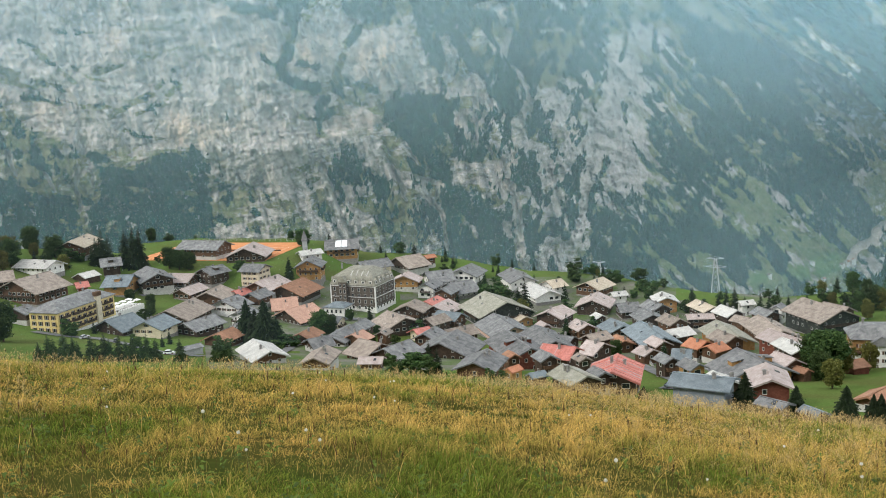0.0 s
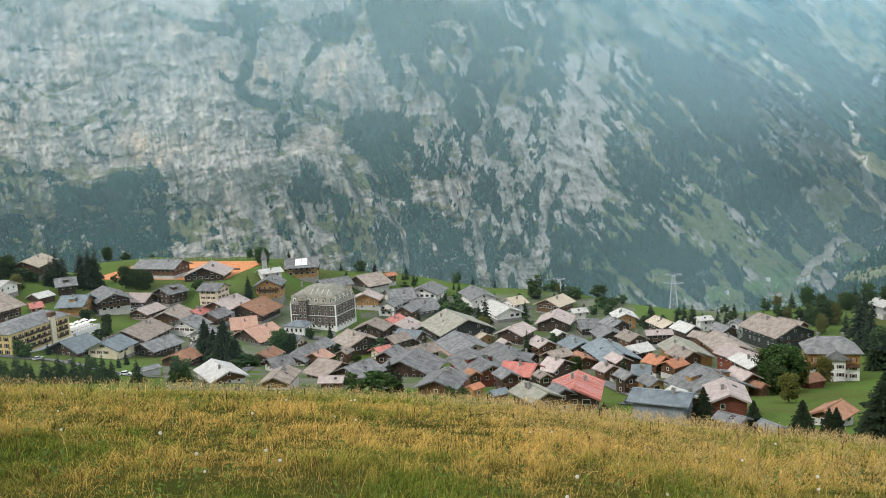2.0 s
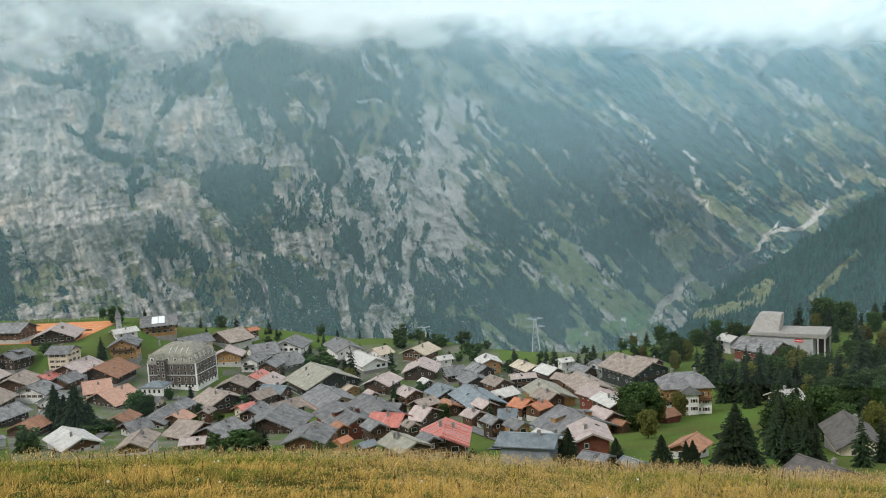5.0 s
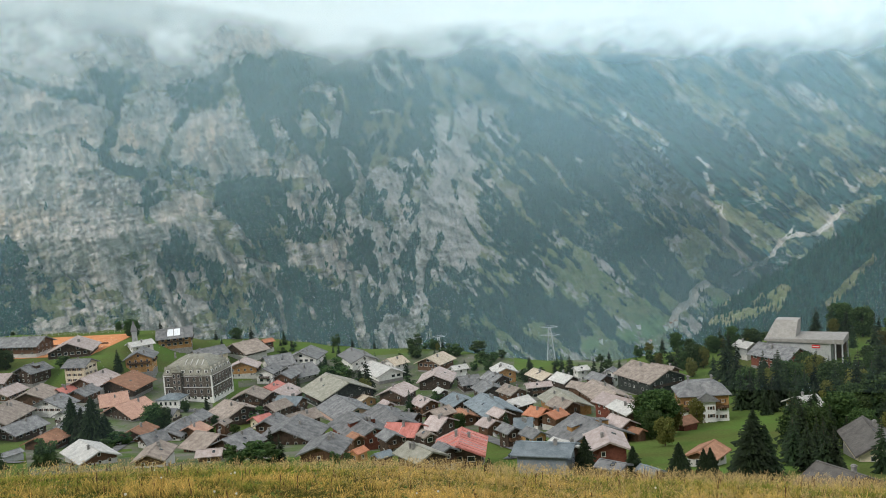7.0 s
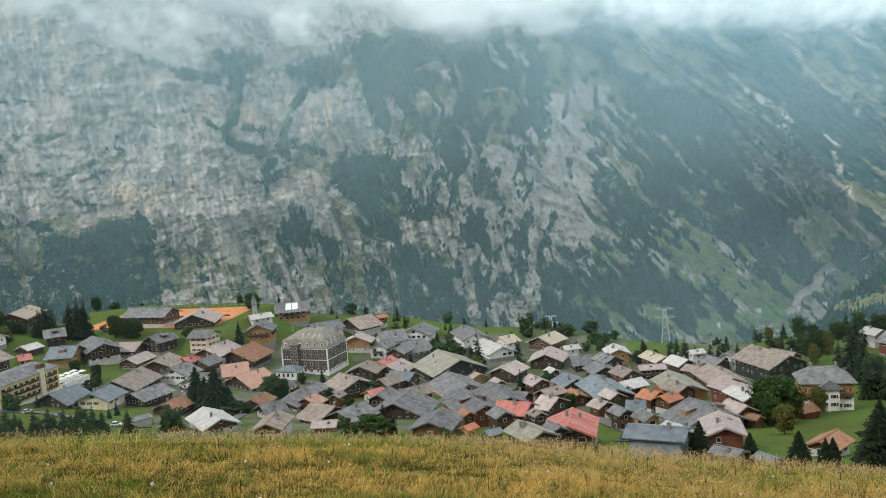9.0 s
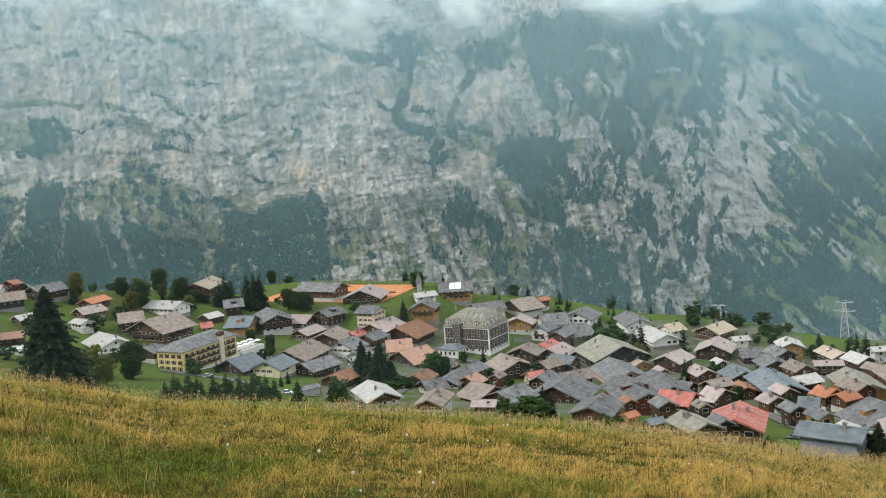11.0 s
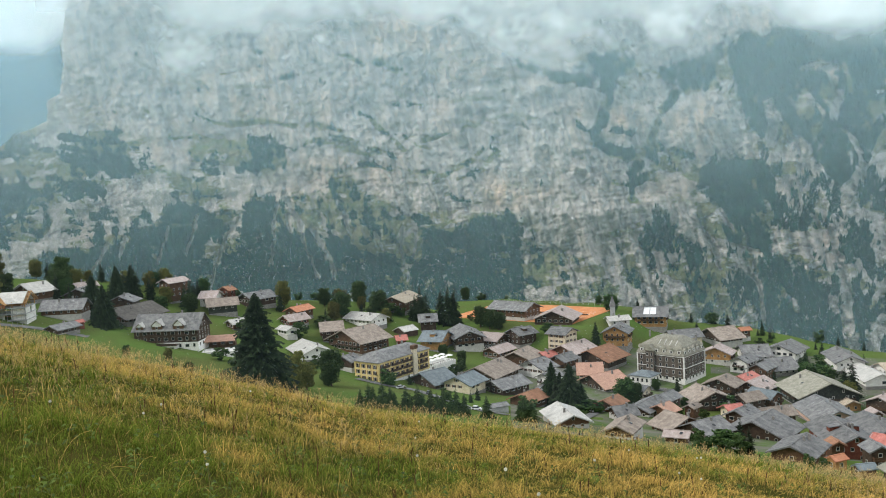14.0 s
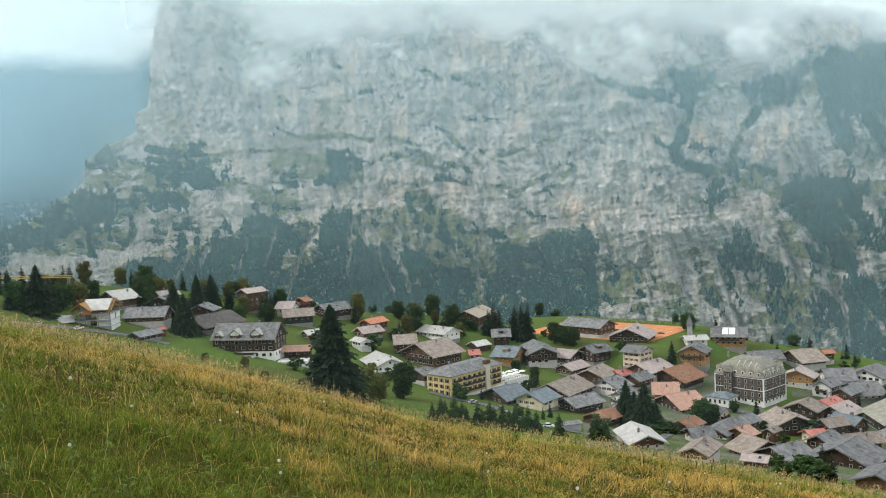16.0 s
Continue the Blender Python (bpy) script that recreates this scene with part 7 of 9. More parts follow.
chalet(58.7, 357.7, 31, 8.3, 7.0, 6.2, 1.7, "dark timber", "brown-grey", seed=101)
chalet(88.2, 465.7, 13, 6.7, 5.1, 5.3, 1.3, "white plaster", "pale grey", "house", seed=117)
chalet(148.1, 404.8, 50, 5.1, 4.5, 7.6, 1.1, "white plaster", "slate grey", "house", seed=139)
chalet(140.4, 426.0, 9, 5.6, 4.6, 5.9, 1.1, "white plaster", "pale grey", "house", seed=140)
chalet(53.3, 188.6, -30, 10.7, 7.9, 7.5, 1.1, "blue-grey boards", "blue-grey", "barn", plinth=0.4, seed=143)
chalet(102.6, 261.1, -62, 3.9, 3.2, 3.4, 0.8, "brown timber", "rust-brown", "shed", seed=145)
chalet(170.6, 397.4, -63, 11.3, 8.6, 5.9, 2.1, "brown timber", "brown-grey", seed=147)
chalet(222.8, 387.0, -67, 19.5, 14.8, 6.5, 3.6, "red-brown timber", "slate grey", seed=152)
chalet(63.0, 174.0, -51, 4.4, 3.4, 4.6, 0.6, "brown timber", "slate grey", seed=156)
chalet(69.7, 171.4, -66, 4.2, 3.2, 3.2, 0.6, "brown timber", "blue-grey", "shed", seed=157)
chalet(219.3, 410.6, -76, 8.3, 6.8, 6.5, 1.7, "grey concrete", "pale grey", "house", seed=158)
chalet(-303.1, 357.2, 72, 4.0, 3.5, 3.2, 0.9, "red-brown timber", "red", "shed", seed=174)
chalet(-337.0, 404.5, 63, 10.1, 7.7, 6.5, 1.9, "dark timber", "pinkish grey", "house", seed=176)
chalet(-308.9, 442.9, 71, 12.4, 9.5, 11.0, 1.8, "brown timber", "pinkish grey", "house", seed=179)
chalet(93.8, 196.2, 40, 7.5, 6.0, 3.4, 1.4, "brown timber", "rust-brown", "barn", seed=151)
chalet(-95.7, 420.8, 64, 3.9, 3.2, 3.0, 0.8, "dark timber", "slate grey", "shed", seed=25)
chalet(43.2, 406.2, -72, 5.6, 4.3, 5.3, 1.1, "brown timber", "pinkish grey", seed=63)
chalet(29.3, 330.2, -72, 6.5, 5.7, 5.3, 1.4, "dark timber", "slate grey", seed=74)
chalet(20.9, 300.3, -72, 4.1, 3.5, 5.3, 0.9, "brown timber", "rust-brown", seed=76)
chalet(-27.1, 390.1, 64, 5.0, 4.1, 5.3, 1.0, "brown timber", "brown-grey", seed=77)
chalet(42.6, 288.4, -72, 4.2, 3.2, 5.3, 0.8, "dark timber", "brown-grey", seed=79)
chalet(71.4, 426.1, -72, 5.1, 4.2, 4.8, 1.0, "dark timber", "pale grey", seed=121)
chalet(89.5, 364.7, -72, 4.2, 3.4, 5.3, 0.8, "dark timber", "pale grey", seed=150)
chalet(66.4, 274.6, -72, 5.1, 4.3, 6.0, 1.1, "dark timber", "slate grey", seed=167)
chalet(37.3, 224.4, -72, 4.2, 3.6, 6.0, 0.9, "dark timber", "slate grey", seed=168)
chalet(68.2, 252.4, -72, 5.3, 4.4, 6.0, 1.1, "honey timber", "slate grey", seed=171)
chalet(77.9, 334.6, -72, 6.8, 5.7, 6.2, 1.4, "brown timber", "pinkish grey", seed=104)
chalet(30.3, 282.9, -72, 5.9, 5.0, 6.2, 1.2, "dark timber", "slate grey", seed=98)
chalet(58.7, 394.7, -72, 9.4, 7.9, 6.2, 1.9, "brown timber", "pinkish grey", seed=100)
chalet(99.8, 266.9, -72, 7.1, 6.0, 6.0, 1.5, "brown timber", "pinkish grey", seed=166)
chalet(-7.3, 373.9, 64, 10.2, 8.6, 6.2, 2.1, "dark timber", "slate grey", seed=93)
chalet(-39.0, 403.6, 64, 9.6, 8.1, 6.2, 2.0, "dark timber", "slate grey", seed=89)
chalet(25.9, 339.0, -72, 9.1, 7.7, 6.2, 1.9, "brown timber", "slate grey", seed=97)
chalet(99.6, 432.7, -72, 10.7, 9.0, 6.2, 2.2, "dark timber", "slate grey", seed=105)
chalet(0.7, 485.0, 64, 10.6, 8.9, 6.2, 2.2, "brown timber", "slate grey", seed=108)
chalet(-8.2, 495.9, 64, 10.9, 9.2, 6.2, 2.2, "white plaster", "slate grey", seed=107)
chalet(105.8, 343.6, -72, 9.6, 8.1, 6.0, 2.0, "brown timber", "brown-grey", seed=162)
chalet(127.5, 410.1, -72, 10.3, 8.7, 6.0, 2.1, "dark timber", "pale grey", seed=161)
chalet(141.1, 401.4, -72, 9.0, 7.6, 6.0, 1.9, "brown timber", "slate grey", seed=164)
chalet(99.3, 399.3, -72, 9.8, 8.3, 6.0, 2.0, "brown timber", "brown-grey", seed=159)
chalet(-96.3, 469.2, 64, 11.7, 9.9, 6.2, 2.4, "brown timber", "slate grey", seed=84)
chalet(-95.0, 429.6, 64, 9.4, 7.9, 6.2, 1.9, "white plaster", "slate grey", seed=85)

# ---- trees ----
def quick_mesh(name, verts, faces, material, attributes=()):
    """A mesh from arrays; faces all of one size."""
    me = bpy.data.meshes.new(name)
    n, k = faces.shape
    me.vertices.add(len(verts))
    me.vertices.foreach_set("co", verts.astype(np.float32).ravel())
    me.loops.add(n * k)
    me.loops.foreach_set("vertex_index", faces.astype(np.int32).ravel())
    me.polygons.add(n)
    me.polygons.foreach_set("loop_start", np.arange(0, n * k, k, dtype=np.int32))
    me.update(calc_edges=True)
    for key, values in attributes:
        me.attributes.new(key, "FLOAT", "POINT").data.foreach_set("value", values.astype(np.float32))
    me.materials.append(material)
    return me


def leaves(name, dark, light, own=0.2, let=0.25):
    m, n, l, bsdf = nodes_of(name)
    geo = n.new("ShaderNodeNewGeometry")
    info = n.new("ShaderNodeObjectInfo")
    tone = between(n, l, geo.outputs["Random Per Island"], dark, light)
    hue = n.new("ShaderNodeHueSaturation")
    l.new(ranged(n, l, info.outputs["Random"], 0, 1, 1 - own, 1 + own), hue.inputs["Value"])
    l.new(ranged(n, l, info.outputs["Random"], 0, 1, 0.485, 0.515), hue.inputs["Hue"])
    l.new(tone, hue.inputs["Color"])
    l.new(hue.outputs["Color"], bsdf.inputs["Base Color"])
    bsdf.inputs["Roughness"].default_value = 0.75
    bsdf.inputs["Specular IOR Level"].default_value = 0.2
    thin = n.new("ShaderNodeBsdfTranslucent")
    l.new(hue.outputs["Color"], thin.inputs["Color"])
    mix = n.new("ShaderNodeMixShader")
    mix.inputs["Fac"].default_value = let
    l.new(bsdf.outputs[0], mix.inputs[1])
    l.new(thin.outputs[0], mix.inputs[2])
    l.new(mix.outputs[0], n["Material Output"].inputs["Surface"])
    return m


M_SPRUCE = leaves("spruce_needles", (0.007, 0.015, 0.006), (0.024, 0.042, 0.014), 0.35, 0.1)
M_YOUNG = leaves("young_needles", (0.015, 0.034, 0.01), (0.05, 0.085, 0.024), 0.35, 0.1)
M_WEED = leaves("weed_leaves", (0.035, 0.06, 0.008), (0.13, 0.2, 0.025), 0.2)
M_LEAF = leaves("green_leaves", (0.022, 0.05, 0.016), (0.075, 0.12, 0.034), 0.3)
M_AUTUMN = leaves("autumn_leaves", (0.07, 0.08, 0.018), (0.165, 0.155, 0.042), 0.3)


def trunk_mesh(name, h, r0, limbs, rng):
    bm = bmesh.new()

    def limb(a, b, ra, rb, k=6):
        a, b = Vector(a), Vector(b)
        m = (b - a).to_track_quat("Z", "Y").to_matrix()
        rings = [[p + m @ Vector((r * math.cos(i * 2 * math.pi / k), r * math.sin(i * 2 * math.pi / k), 0)) for i in range(k)] for p, r in ((a, ra), (b, rb))]
        poly(bm, rings[0], rings[1])

    at, r = Vector((0, 0, -0.05 * h)), r0
    for i in range(5):
        to = Vector((rng.uniform(-0.012, 0.012) * h, rng.uniform(-0.012, 0.012) * h, (i + 1) / 5 * h * 0.96))
        limb(at, to, r, r * 0.72)
        at, r = to, r * 0.72
    for i in range(limbs):
        z, a = rng.uniform(0.28, 0.7) * h, i * 2.4
        reach = rng.uniform(0.18, 0.32) * h
        limb((0, 0, z), (reach * math.cos(a), reach * math.sin(a), z + 0.2 * h), r0 * 0.4, r0 * 0.1, 5)
    return mesh_of(name, bm, M_BARK)


def spruce_crown(levels, per, sprays, wide, seed):
    """Whorls of drooping boughs with hanging sprays, for a tree 1 m tall."""
    rng = np.random.RandomState(seed)
    verts, faces = [], []
    for i in range(levels):
        f = i / (levels - 1)
        z = 0.06 + 0.92 * f
        reach0 = wide * (1 - f) ** 0.8 * (0.75 + 0.5 * rng.rand()) + 0.008
        for j in range(max(4, int(per * (1 - 0.55 * f)))):
            a = rng.uniform(0, 6.28)
            reach = reach0 * rng.uniform(0.6, 1.15)
            d, s = np.array([np.cos(a), np.sin(a), 0]), np.array([-np.sin(a), np.cos(a), 0])
            lift = rng.uniform(-0.2, 0.12) + 0.35 * f
            for k in range(sprays):
                u0, u1 = k / sprays, (k + 1.35) / sprays
                z0, z1 = z + reach * (lift * u0 - 0.35 * u0 * u0), z + reach * (lift * u1 - 0.35 * u1 * u1)
                w = reach * (0.38 * (1.05 - u0)) * rng.uniform(0.6, 1.3) + 0.006
                up = np.array([0, 0, 1.0])
                p0, p1 = d * reach * u0 + up * z0, d * reach * min(u1, 1.1) + up * z1
                for side in (-1, 1):
                    n = len(verts)
                    verts += [p0, p1, p0 * 0.4 + p1 * 0.6 + s * side * w - up * (w * rng.uniform(0.3, 0.9) + 0.004)]
                    faces.append((n, n + 1, n + 2))
    return np.array(verts), np.array(faces)


def leafy_crown(blobs, per, size, seed, low=0.25):
    """Clumps of leaves set round a crown for a tree 1 m tall, with gaps between."""
    rng = np.random.RandomState(seed)
    verts = []
    for b in range(blobs):
        z = rng.uniform(low, 0.9)
        ring = 0.3 * np.sqrt(max(0.05, 1 - ((z - 0.55) / 0.45) ** 2))
        a = rng.uniform(0, 6.28)
        c = np.array([np.cos(a) * ring * rng.uniform(0.3, 1), np.sin(a) * ring * rng.uniform(0.3, 1), z])
        r = rng.uniform(0.07, 0.15)
        p = rng.normal(size=(per, 3))
        p = c + p / np.linalg.norm(p, axis=1)[:, None] * r * rng.uniform(0.55, 1.1, (per, 1)) * [1, 1, 0.8]
        u, v = rng.normal(size=(per, 3)), rng.normal(size=(per, 3))
        u /= np.linalg.norm(u, axis=1)[:, None]
        v = np.cross(u, v)
        v /= np.linalg.norm(v, axis=1)[:, None]
        s = size * rng.uniform(0.6, 1.4, (per, 1))
        verts.append(np.stack([p - u * s, p + v * s * 0.6, p + u * s, p - v * s * 0.6], 1).reshape(-1, 3))
    verts = np.concatenate(verts)
    return verts, np.arange(len(verts)).reshape(-1, 4)


SEEDED = random.Random(11)
KINDS = {
    "spruce": ([quick_mesh("crown", *spruce_crown(26, 11, 3, 0.235, s), M_SPRUCE) for s in (1, 2, 3)], [trunk_mesh("trunk", 1, 0.018, 0, SEEDED) for _ in range(2)]),
    "near_spruce": ([quick_mesh("crown", *spruce_crown(64, 26, 5, w, s), M_SPRUCE) for s, w in ((4, 0.34), (5, 0.31), (6, 0.36))], [trunk_mesh("trunk", 1, 0.02, 0, SEEDED) for _ in range(2)]),
    "tall_spruce": ([quick_mesh("crown", *spruce_crown(96, 40, 6, 0.25, 12), M_SPRUCE)], [trunk_mesh("trunk", 1, 0.02, 0, SEEDED)]),
    "young_spruce": ([quick_mesh("crown", *spruce_crown(24, 12, 3, 0.33, s), M_YOUNG) for s in (7, 8)], [trunk_mesh("trunk", 1, 0.02, 0, SEEDED)]),
    "leafy_tree": ([quick_mesh("crown", *leafy_crown(78, 100, 0.026, s, 0.14), M_LEAF) for s in (1, 2, 3, 4)], [trunk_mesh("trunk", 0.8, 0.03, 6, SEEDED) for _ in range(2)]),
    "autumn_tree": ([quick_mesh("crown", *leafy_crown(64, 90, 0.026, s, 0.14), M_AUTUMN) for s in (5, 6, 7)], [trunk_mesh("trunk", 0.8, 0.028, 6, SEEDED) for _ in range(2)]),
    "shrub": ([quick_mesh("crown", *leafy_crown(26, 70, 0.04, s, 0.08), M_LEAF) for s in (8, 9)], [trunk_mesh("trunk", 0.5, 0.03, 5, SEEDED)]),
}
TREE_LABEL = {"spruce": "dark green spruce among the village houses", "near_spruce": "tall dark spruce with drooping boughs at the meadow's foot", "tall_spruce": "very tall dense dark spruce behind the meadow's brow", "young_spruce": "young spruce in a row below the meadow",
              "leafy_tree": "broad-leaved tree in full green leaf", "autumn_tree": "broad-leaved tree turning yellow", "shrub": "low green garden shrub"}
TREE_COUNT = [0]


def plant(kind, x, y, h):
    TREE_COUNT[0] += 1
    i = TREE_COUNT[0]
    wide = {"leafy_tree": 1.15, "autumn_tree": 0.95, "shrub": 1.7}.get(kind, 1.0) * (0.85 + 0.3 * ((i * 0.618) % 1))
    name = {"near_spruce": "spruce", "tall_spruce": "spruce", "young_spruce": "spruce", "autumn_tree": "tree", "leafy_tree": "tree"}.get(kind, kind)
    tree = thing(name, pose(x, y, float(ground_z(x, y)) - 0.1, 0, 0, (i * 137.5) % 360) @ Matrix.Diagonal((h * wide, h * wide, h, 1)), TREE_LABEL[kind], "shrub" if kind == "shrub" else "tree", "trees of the village")
    crowns, trunks = KINDS[kind]
    part("crown", crowns[i % len(crowns)], None, tree)
    part("trunk", trunks[i % len(trunks)], None, tree)


def spruce(x, y, h):
    plant("spruce", x, y, h)


def near_spruce(x, y, h):
    plant("near_spruce", x, y, h)


def young_spruce(x, y, h):
    plant("young_spruce", x, y, h)


def leafy_tree(x, y, h):
    plant("leafy_tree", x, y, h)


def autumn_tree(x, y, h):
    plant("autumn_tree", x, y, h)


def shrub(x, y, h):
    plant("shrub", x, y, h)


leafy_tree(112.9, 269.3, 15.5)
leafy_tree(112.2, 276.5, 13.5)
autumn_tree(118.1, 272.1, 12.5)
leafy_tree(108.5, 262.0, 9.0)
autumn_tree(133.0, 284.0, 10.0)
near_spruce(88.6, 165.2, 13.0)
near_spruce(91.8, 166.0, 12.0)
spruce(112.2, 190.3, 12.1)
spruce(106.0, 174.4, 11.4)
spruce(121.0, 192.2, 10.9)
spruce(107.3, 166.7, 10.1)
autumn_tree(141.1, 234.9, 8.5)
spruce(117.1, 165.5, 12.4)
spruce(183.2, 262.9, 19.9)
spruce(184.3, 271.8, 22.5)
spruce(209.1, 315.2, 18.4)
spruce(181.3, 316.5, 21.1)
spruce(172.5, 311.7, 18.2)
spruce(169.5, 315.2, 15.6)
spruce(164.8, 314.2, 16.6)
leafy_tree(205.7, 318.9, 14.2)
autumn_tree(208.4, 334.7, 14.7)
leafy_tree(212.0, 348.6, 14.0)
spruce(210.0, 410.5, 15.8)
spruce(193.7, 422.5, 10.4)
spruce(189.8, 421.9, 9.5)
leafy_tree(194.3, 411.4, 10.8)
autumn_tree(183.9, 395.9, 9.8)
spruce(217.4, 305.9, 23.4)
shrub(138.6, 300.0, 4.7)
leafy_tree(123.5, 294.4, 12.9)
autumn_tree(103.1, 241.3, 9.0)
spruce(-178.0, 518.3, 22.2)
spruce(-170.3, 518.8, 23.5)
spruce(-173.3, 516.2, 20.3)
spruce(-190.1, 512.4, 14.7)
spruce(-194.5, 511.8, 12.0)
spruce(-84.4, 499.4, 11.2)
spruce(-6.8, 310.4, 10.0)
spruce(-3.7, 285.5, 9.2)
spruce(39.7, 457.3, 19.1)
spruce(36.4, 458.1, 14.7)
spruce(52.2, 397.1, 12.2)
spruce(5.9, 468.0, 10.4)
spruce(73.7, 308.8, 9.6)
spruce(144.6, 418.7, 12.5)
spruce(133.9, 434.9, 13.0)
spruce(136.2, 429.4, 13.9)
spruce(130.6, 435.8, 10.3)
spruce(62.6, 478.4, 9.7)
spruce(22.3, 512.5, 8.0)
spruce(148.8, 419.4, 10.7)
spruce(-222.3, 502.5, 7.6)
spruce(162.1, 430.5, 6.8)
young_spruce(-135.2, 299.4, 7.0)
young_spruce(-132.4, 300.6, 9.7)
young_spruce(-131.0, 301.3, 8.4)
young_spruce(-128.3, 302.9, 10.5)
young_spruce(-125.6, 304.1, 9.0)
young_spruce(-124.3, 304.6, 7.5)
young_spruce(-120.7, 306.6, 9.5)
young_spruce(-119.2, 307.2, 7.2)
young_spruce(-116.7, 308.1, 10.3)
young_spruce(-115.2, 308.7, 8.4)
young_spruce(-112.4, 309.8, 10.0)
young_spruce(-110.5, 311.0, 8.1)
young_spruce(-108.4, 311.7, 9.7)
young_spruce(-105.8, 312.6, 8.5)
young_spruce(-104.0, 313.2, 10.4)
young_spruce(-101.2, 314.1, 9.0)
young_spruce(-93.8, 316.9, 8.7)
young_spruce(-81.1, 320.9, 10.0)
young_spruce(-82.9, 320.4, 7.5)
young_spruce(-78.4, 321.6, 8.8)
near_spruce(60.8, 184.8, 10.1)
near_spruce(68.5, 177.2, 8.0)
near_spruce(77.0, 173.7, 8.5)
near_spruce(81.4, 171.7, 7.1)
near_spruce(44.2, 204.8, 4.6)
near_spruce(-75.1, 375.6, 20.5)
near_spruce(-84.4, 384.3, 19.7)
near_spruce(-79.6, 378.2, 16.1)
near_spruce(-70.6, 376.4, 12.9)
near_spruce(90.1, 167.3, 15.0)
near_spruce(82.6, 171.1, 7.3)
near_spruce(77.1, 173.7, 8.3)
spruce(188.0, 371.1, 23.0)
spruce(185.6, 356.6, 22.1)
spruce(169.8, 309.5, 17.9)
spruce(190.8, 332.1, 19.8)
spruce(190.7, 326.9, 14.5)
spruce(208.8, 335.3, 16.1)
spruce(203.9, 321.8, 15.6)
spruce(215.1, 318.7, 15.5)
spruce(250.4, 356.3, 22.3)
spruce(213.6, 311.2, 13.0)
spruce(190.1, 293.3, 16.7)
spruce(123.2, 204.8, 14.6)
spruce(128.8, 219.5, 15.2)
spruce(105.8, 167.9, 11.5)
spruce(107.9, 167.2, 9.6)
spruce(189.5, 413.6, 11.0)
spruce(186.3, 416.2, 10.0)
spruce(179.7, 347.8, 14.2)
spruce(182.3, 305.8, 14.7)
spruce(194.3, 292.9, 12.2)
spruce(146.9, 239.5, 13.3)
spruce(176.8, 311.9, 12.8)
spruce(199.9, 286.7, 14.0)
plant("tall_spruce", -108.4, 185.7, 33.2)
near_spruce(-348.2, 326.8, 24.0)
spruce(-342.5, 389.3, 15.5)
near_spruce(-315.1, 383.1, 20.8)
near_spruce(-299.8, 371.6, 21.0)
near_spruce(-325.2, 427.4, 18.5)
spruce(-327.1, 423.4, 15.1)
spruce(-321.9, 428.0, 15.7)
spruce(-317.8, 432.8, 13.0)
spruce(-296.6, 439.8, 18.0)
spruce(-298.3, 436.9, 14.7)
spruce(-191.7, 519.8, 21.0)
spruce(-191.1, 528.0, 17.8)
spruce(-173.0, 516.3, 23.9)
spruce(-178.3, 516.6, 18.3)
spruce(-169.8, 517.3, 20.6)
spruce(-194.8, 518.6, 15.3)
spruce(-84.2, 500.0, 12.1)
spruce(-357.4, 318.2, 15.2)
spruce(-351.1, 338.9, 13.6)
near_spruce(-326.9, 417.1, 19.0)
spruce(-316.0, 432.9, 10.4)
spruce(-252.6, 440.8, 7.6)
leafy_tree(-229.6, 489.9, 15.5)
autumn_tree(-229.8, 480.4, 11.8)
autumn_tree(-203.4, 494.3, 10.2)
leafy_tree(-152.9, 513.2, 12.7)
leafy_tree(-141.2, 510.3, 10.5)
leafy_tree(-146.8, 511.3, 11.8)
leafy_tree(-84.5, 558.1, 10.9)
leafy_tree(-95.9, 585.7, 6.1)
spruce(-37.9, 450.4, 8.4)
leafy_tree(-57.7, 414.5, 11.6)
leafy_tree(-53.4, 415.1, 9.5)
shrub(-10.8, 284.8, 7.4)
shrub(-16.2, 284.5, 6.2)
shrub(-6.3, 280.9, 6.2)
shrub(25.0, 485.4, 12.8)
spruce(19.0, 498.1, 9.8)
shrub(97.2, 473.6, 5.7)
spruce(93.1, 475.0, 7.1)
shrub(36.3, 466.6, 6.8)
shrub(25.7, 368.1, 5.9)
shrub(12.4, 266.7, 3.8)
shrub(15.4, 261.5, 3.4)
shrub(59.3, 454.7, 7.2)
shrub(30.0, 290.0, 3.8)
shrub(-141.7, 436.1, 6.8)
shrub(-141.3, 426.2, 6.1)
leafy_tree(-144.8, 449.2, 7.8)
shrub(-111.3, 502.3, 6.2)
shrub(-32.7, 396.2, 5.1)
shrub(-22.3, 384.9, 4.9)
shrub(68.0, 422.1, 5.4)
shrub(115.8, 438.5, 6.9)
shrub(-22.6, 313.7, 4.6)
shrub(-68.5, 374.8, 6.0)
shrub(-0.4, 537.5, 5.6)
autumn_tree(37.9, 452.9, 9.2)
shrub(-156.4, 379.5, 8.3)
leafy_tree(-171.9, 352.3, 16.4)
autumn_tree(-232.7, 496.7, 15.0)
autumn_tree(-262.1, 481.8, 16.5)
autumn_tree(-349.0, 353.1, 15.1)
leafy_tree(-351.3, 345.2, 13.2)
leafy_tree(-352.6, 366.4, 12.9)
shrub(-208.3, 511.7, 8.1)
shrub(-202.6, 515.6, 6.7)
leafy_tree(-338.5, 392.1, 11.9)
leafy_tree(-298.9, 416.3, 9.8)
autumn_tree(-173.0, 323.7, 16.2)
autumn_tree(-171.5, 329.0, 11.9)
leafy_tree(-356.9, 322.5, 13.9)
shrub(-217.2, 502.6, 8.3)
shrub(-230.7, 438.0, 9.0)
leafy_tree(-190.6, 607.3, 9.7)
leafy_tree(192.2, 411.3, 12.1)
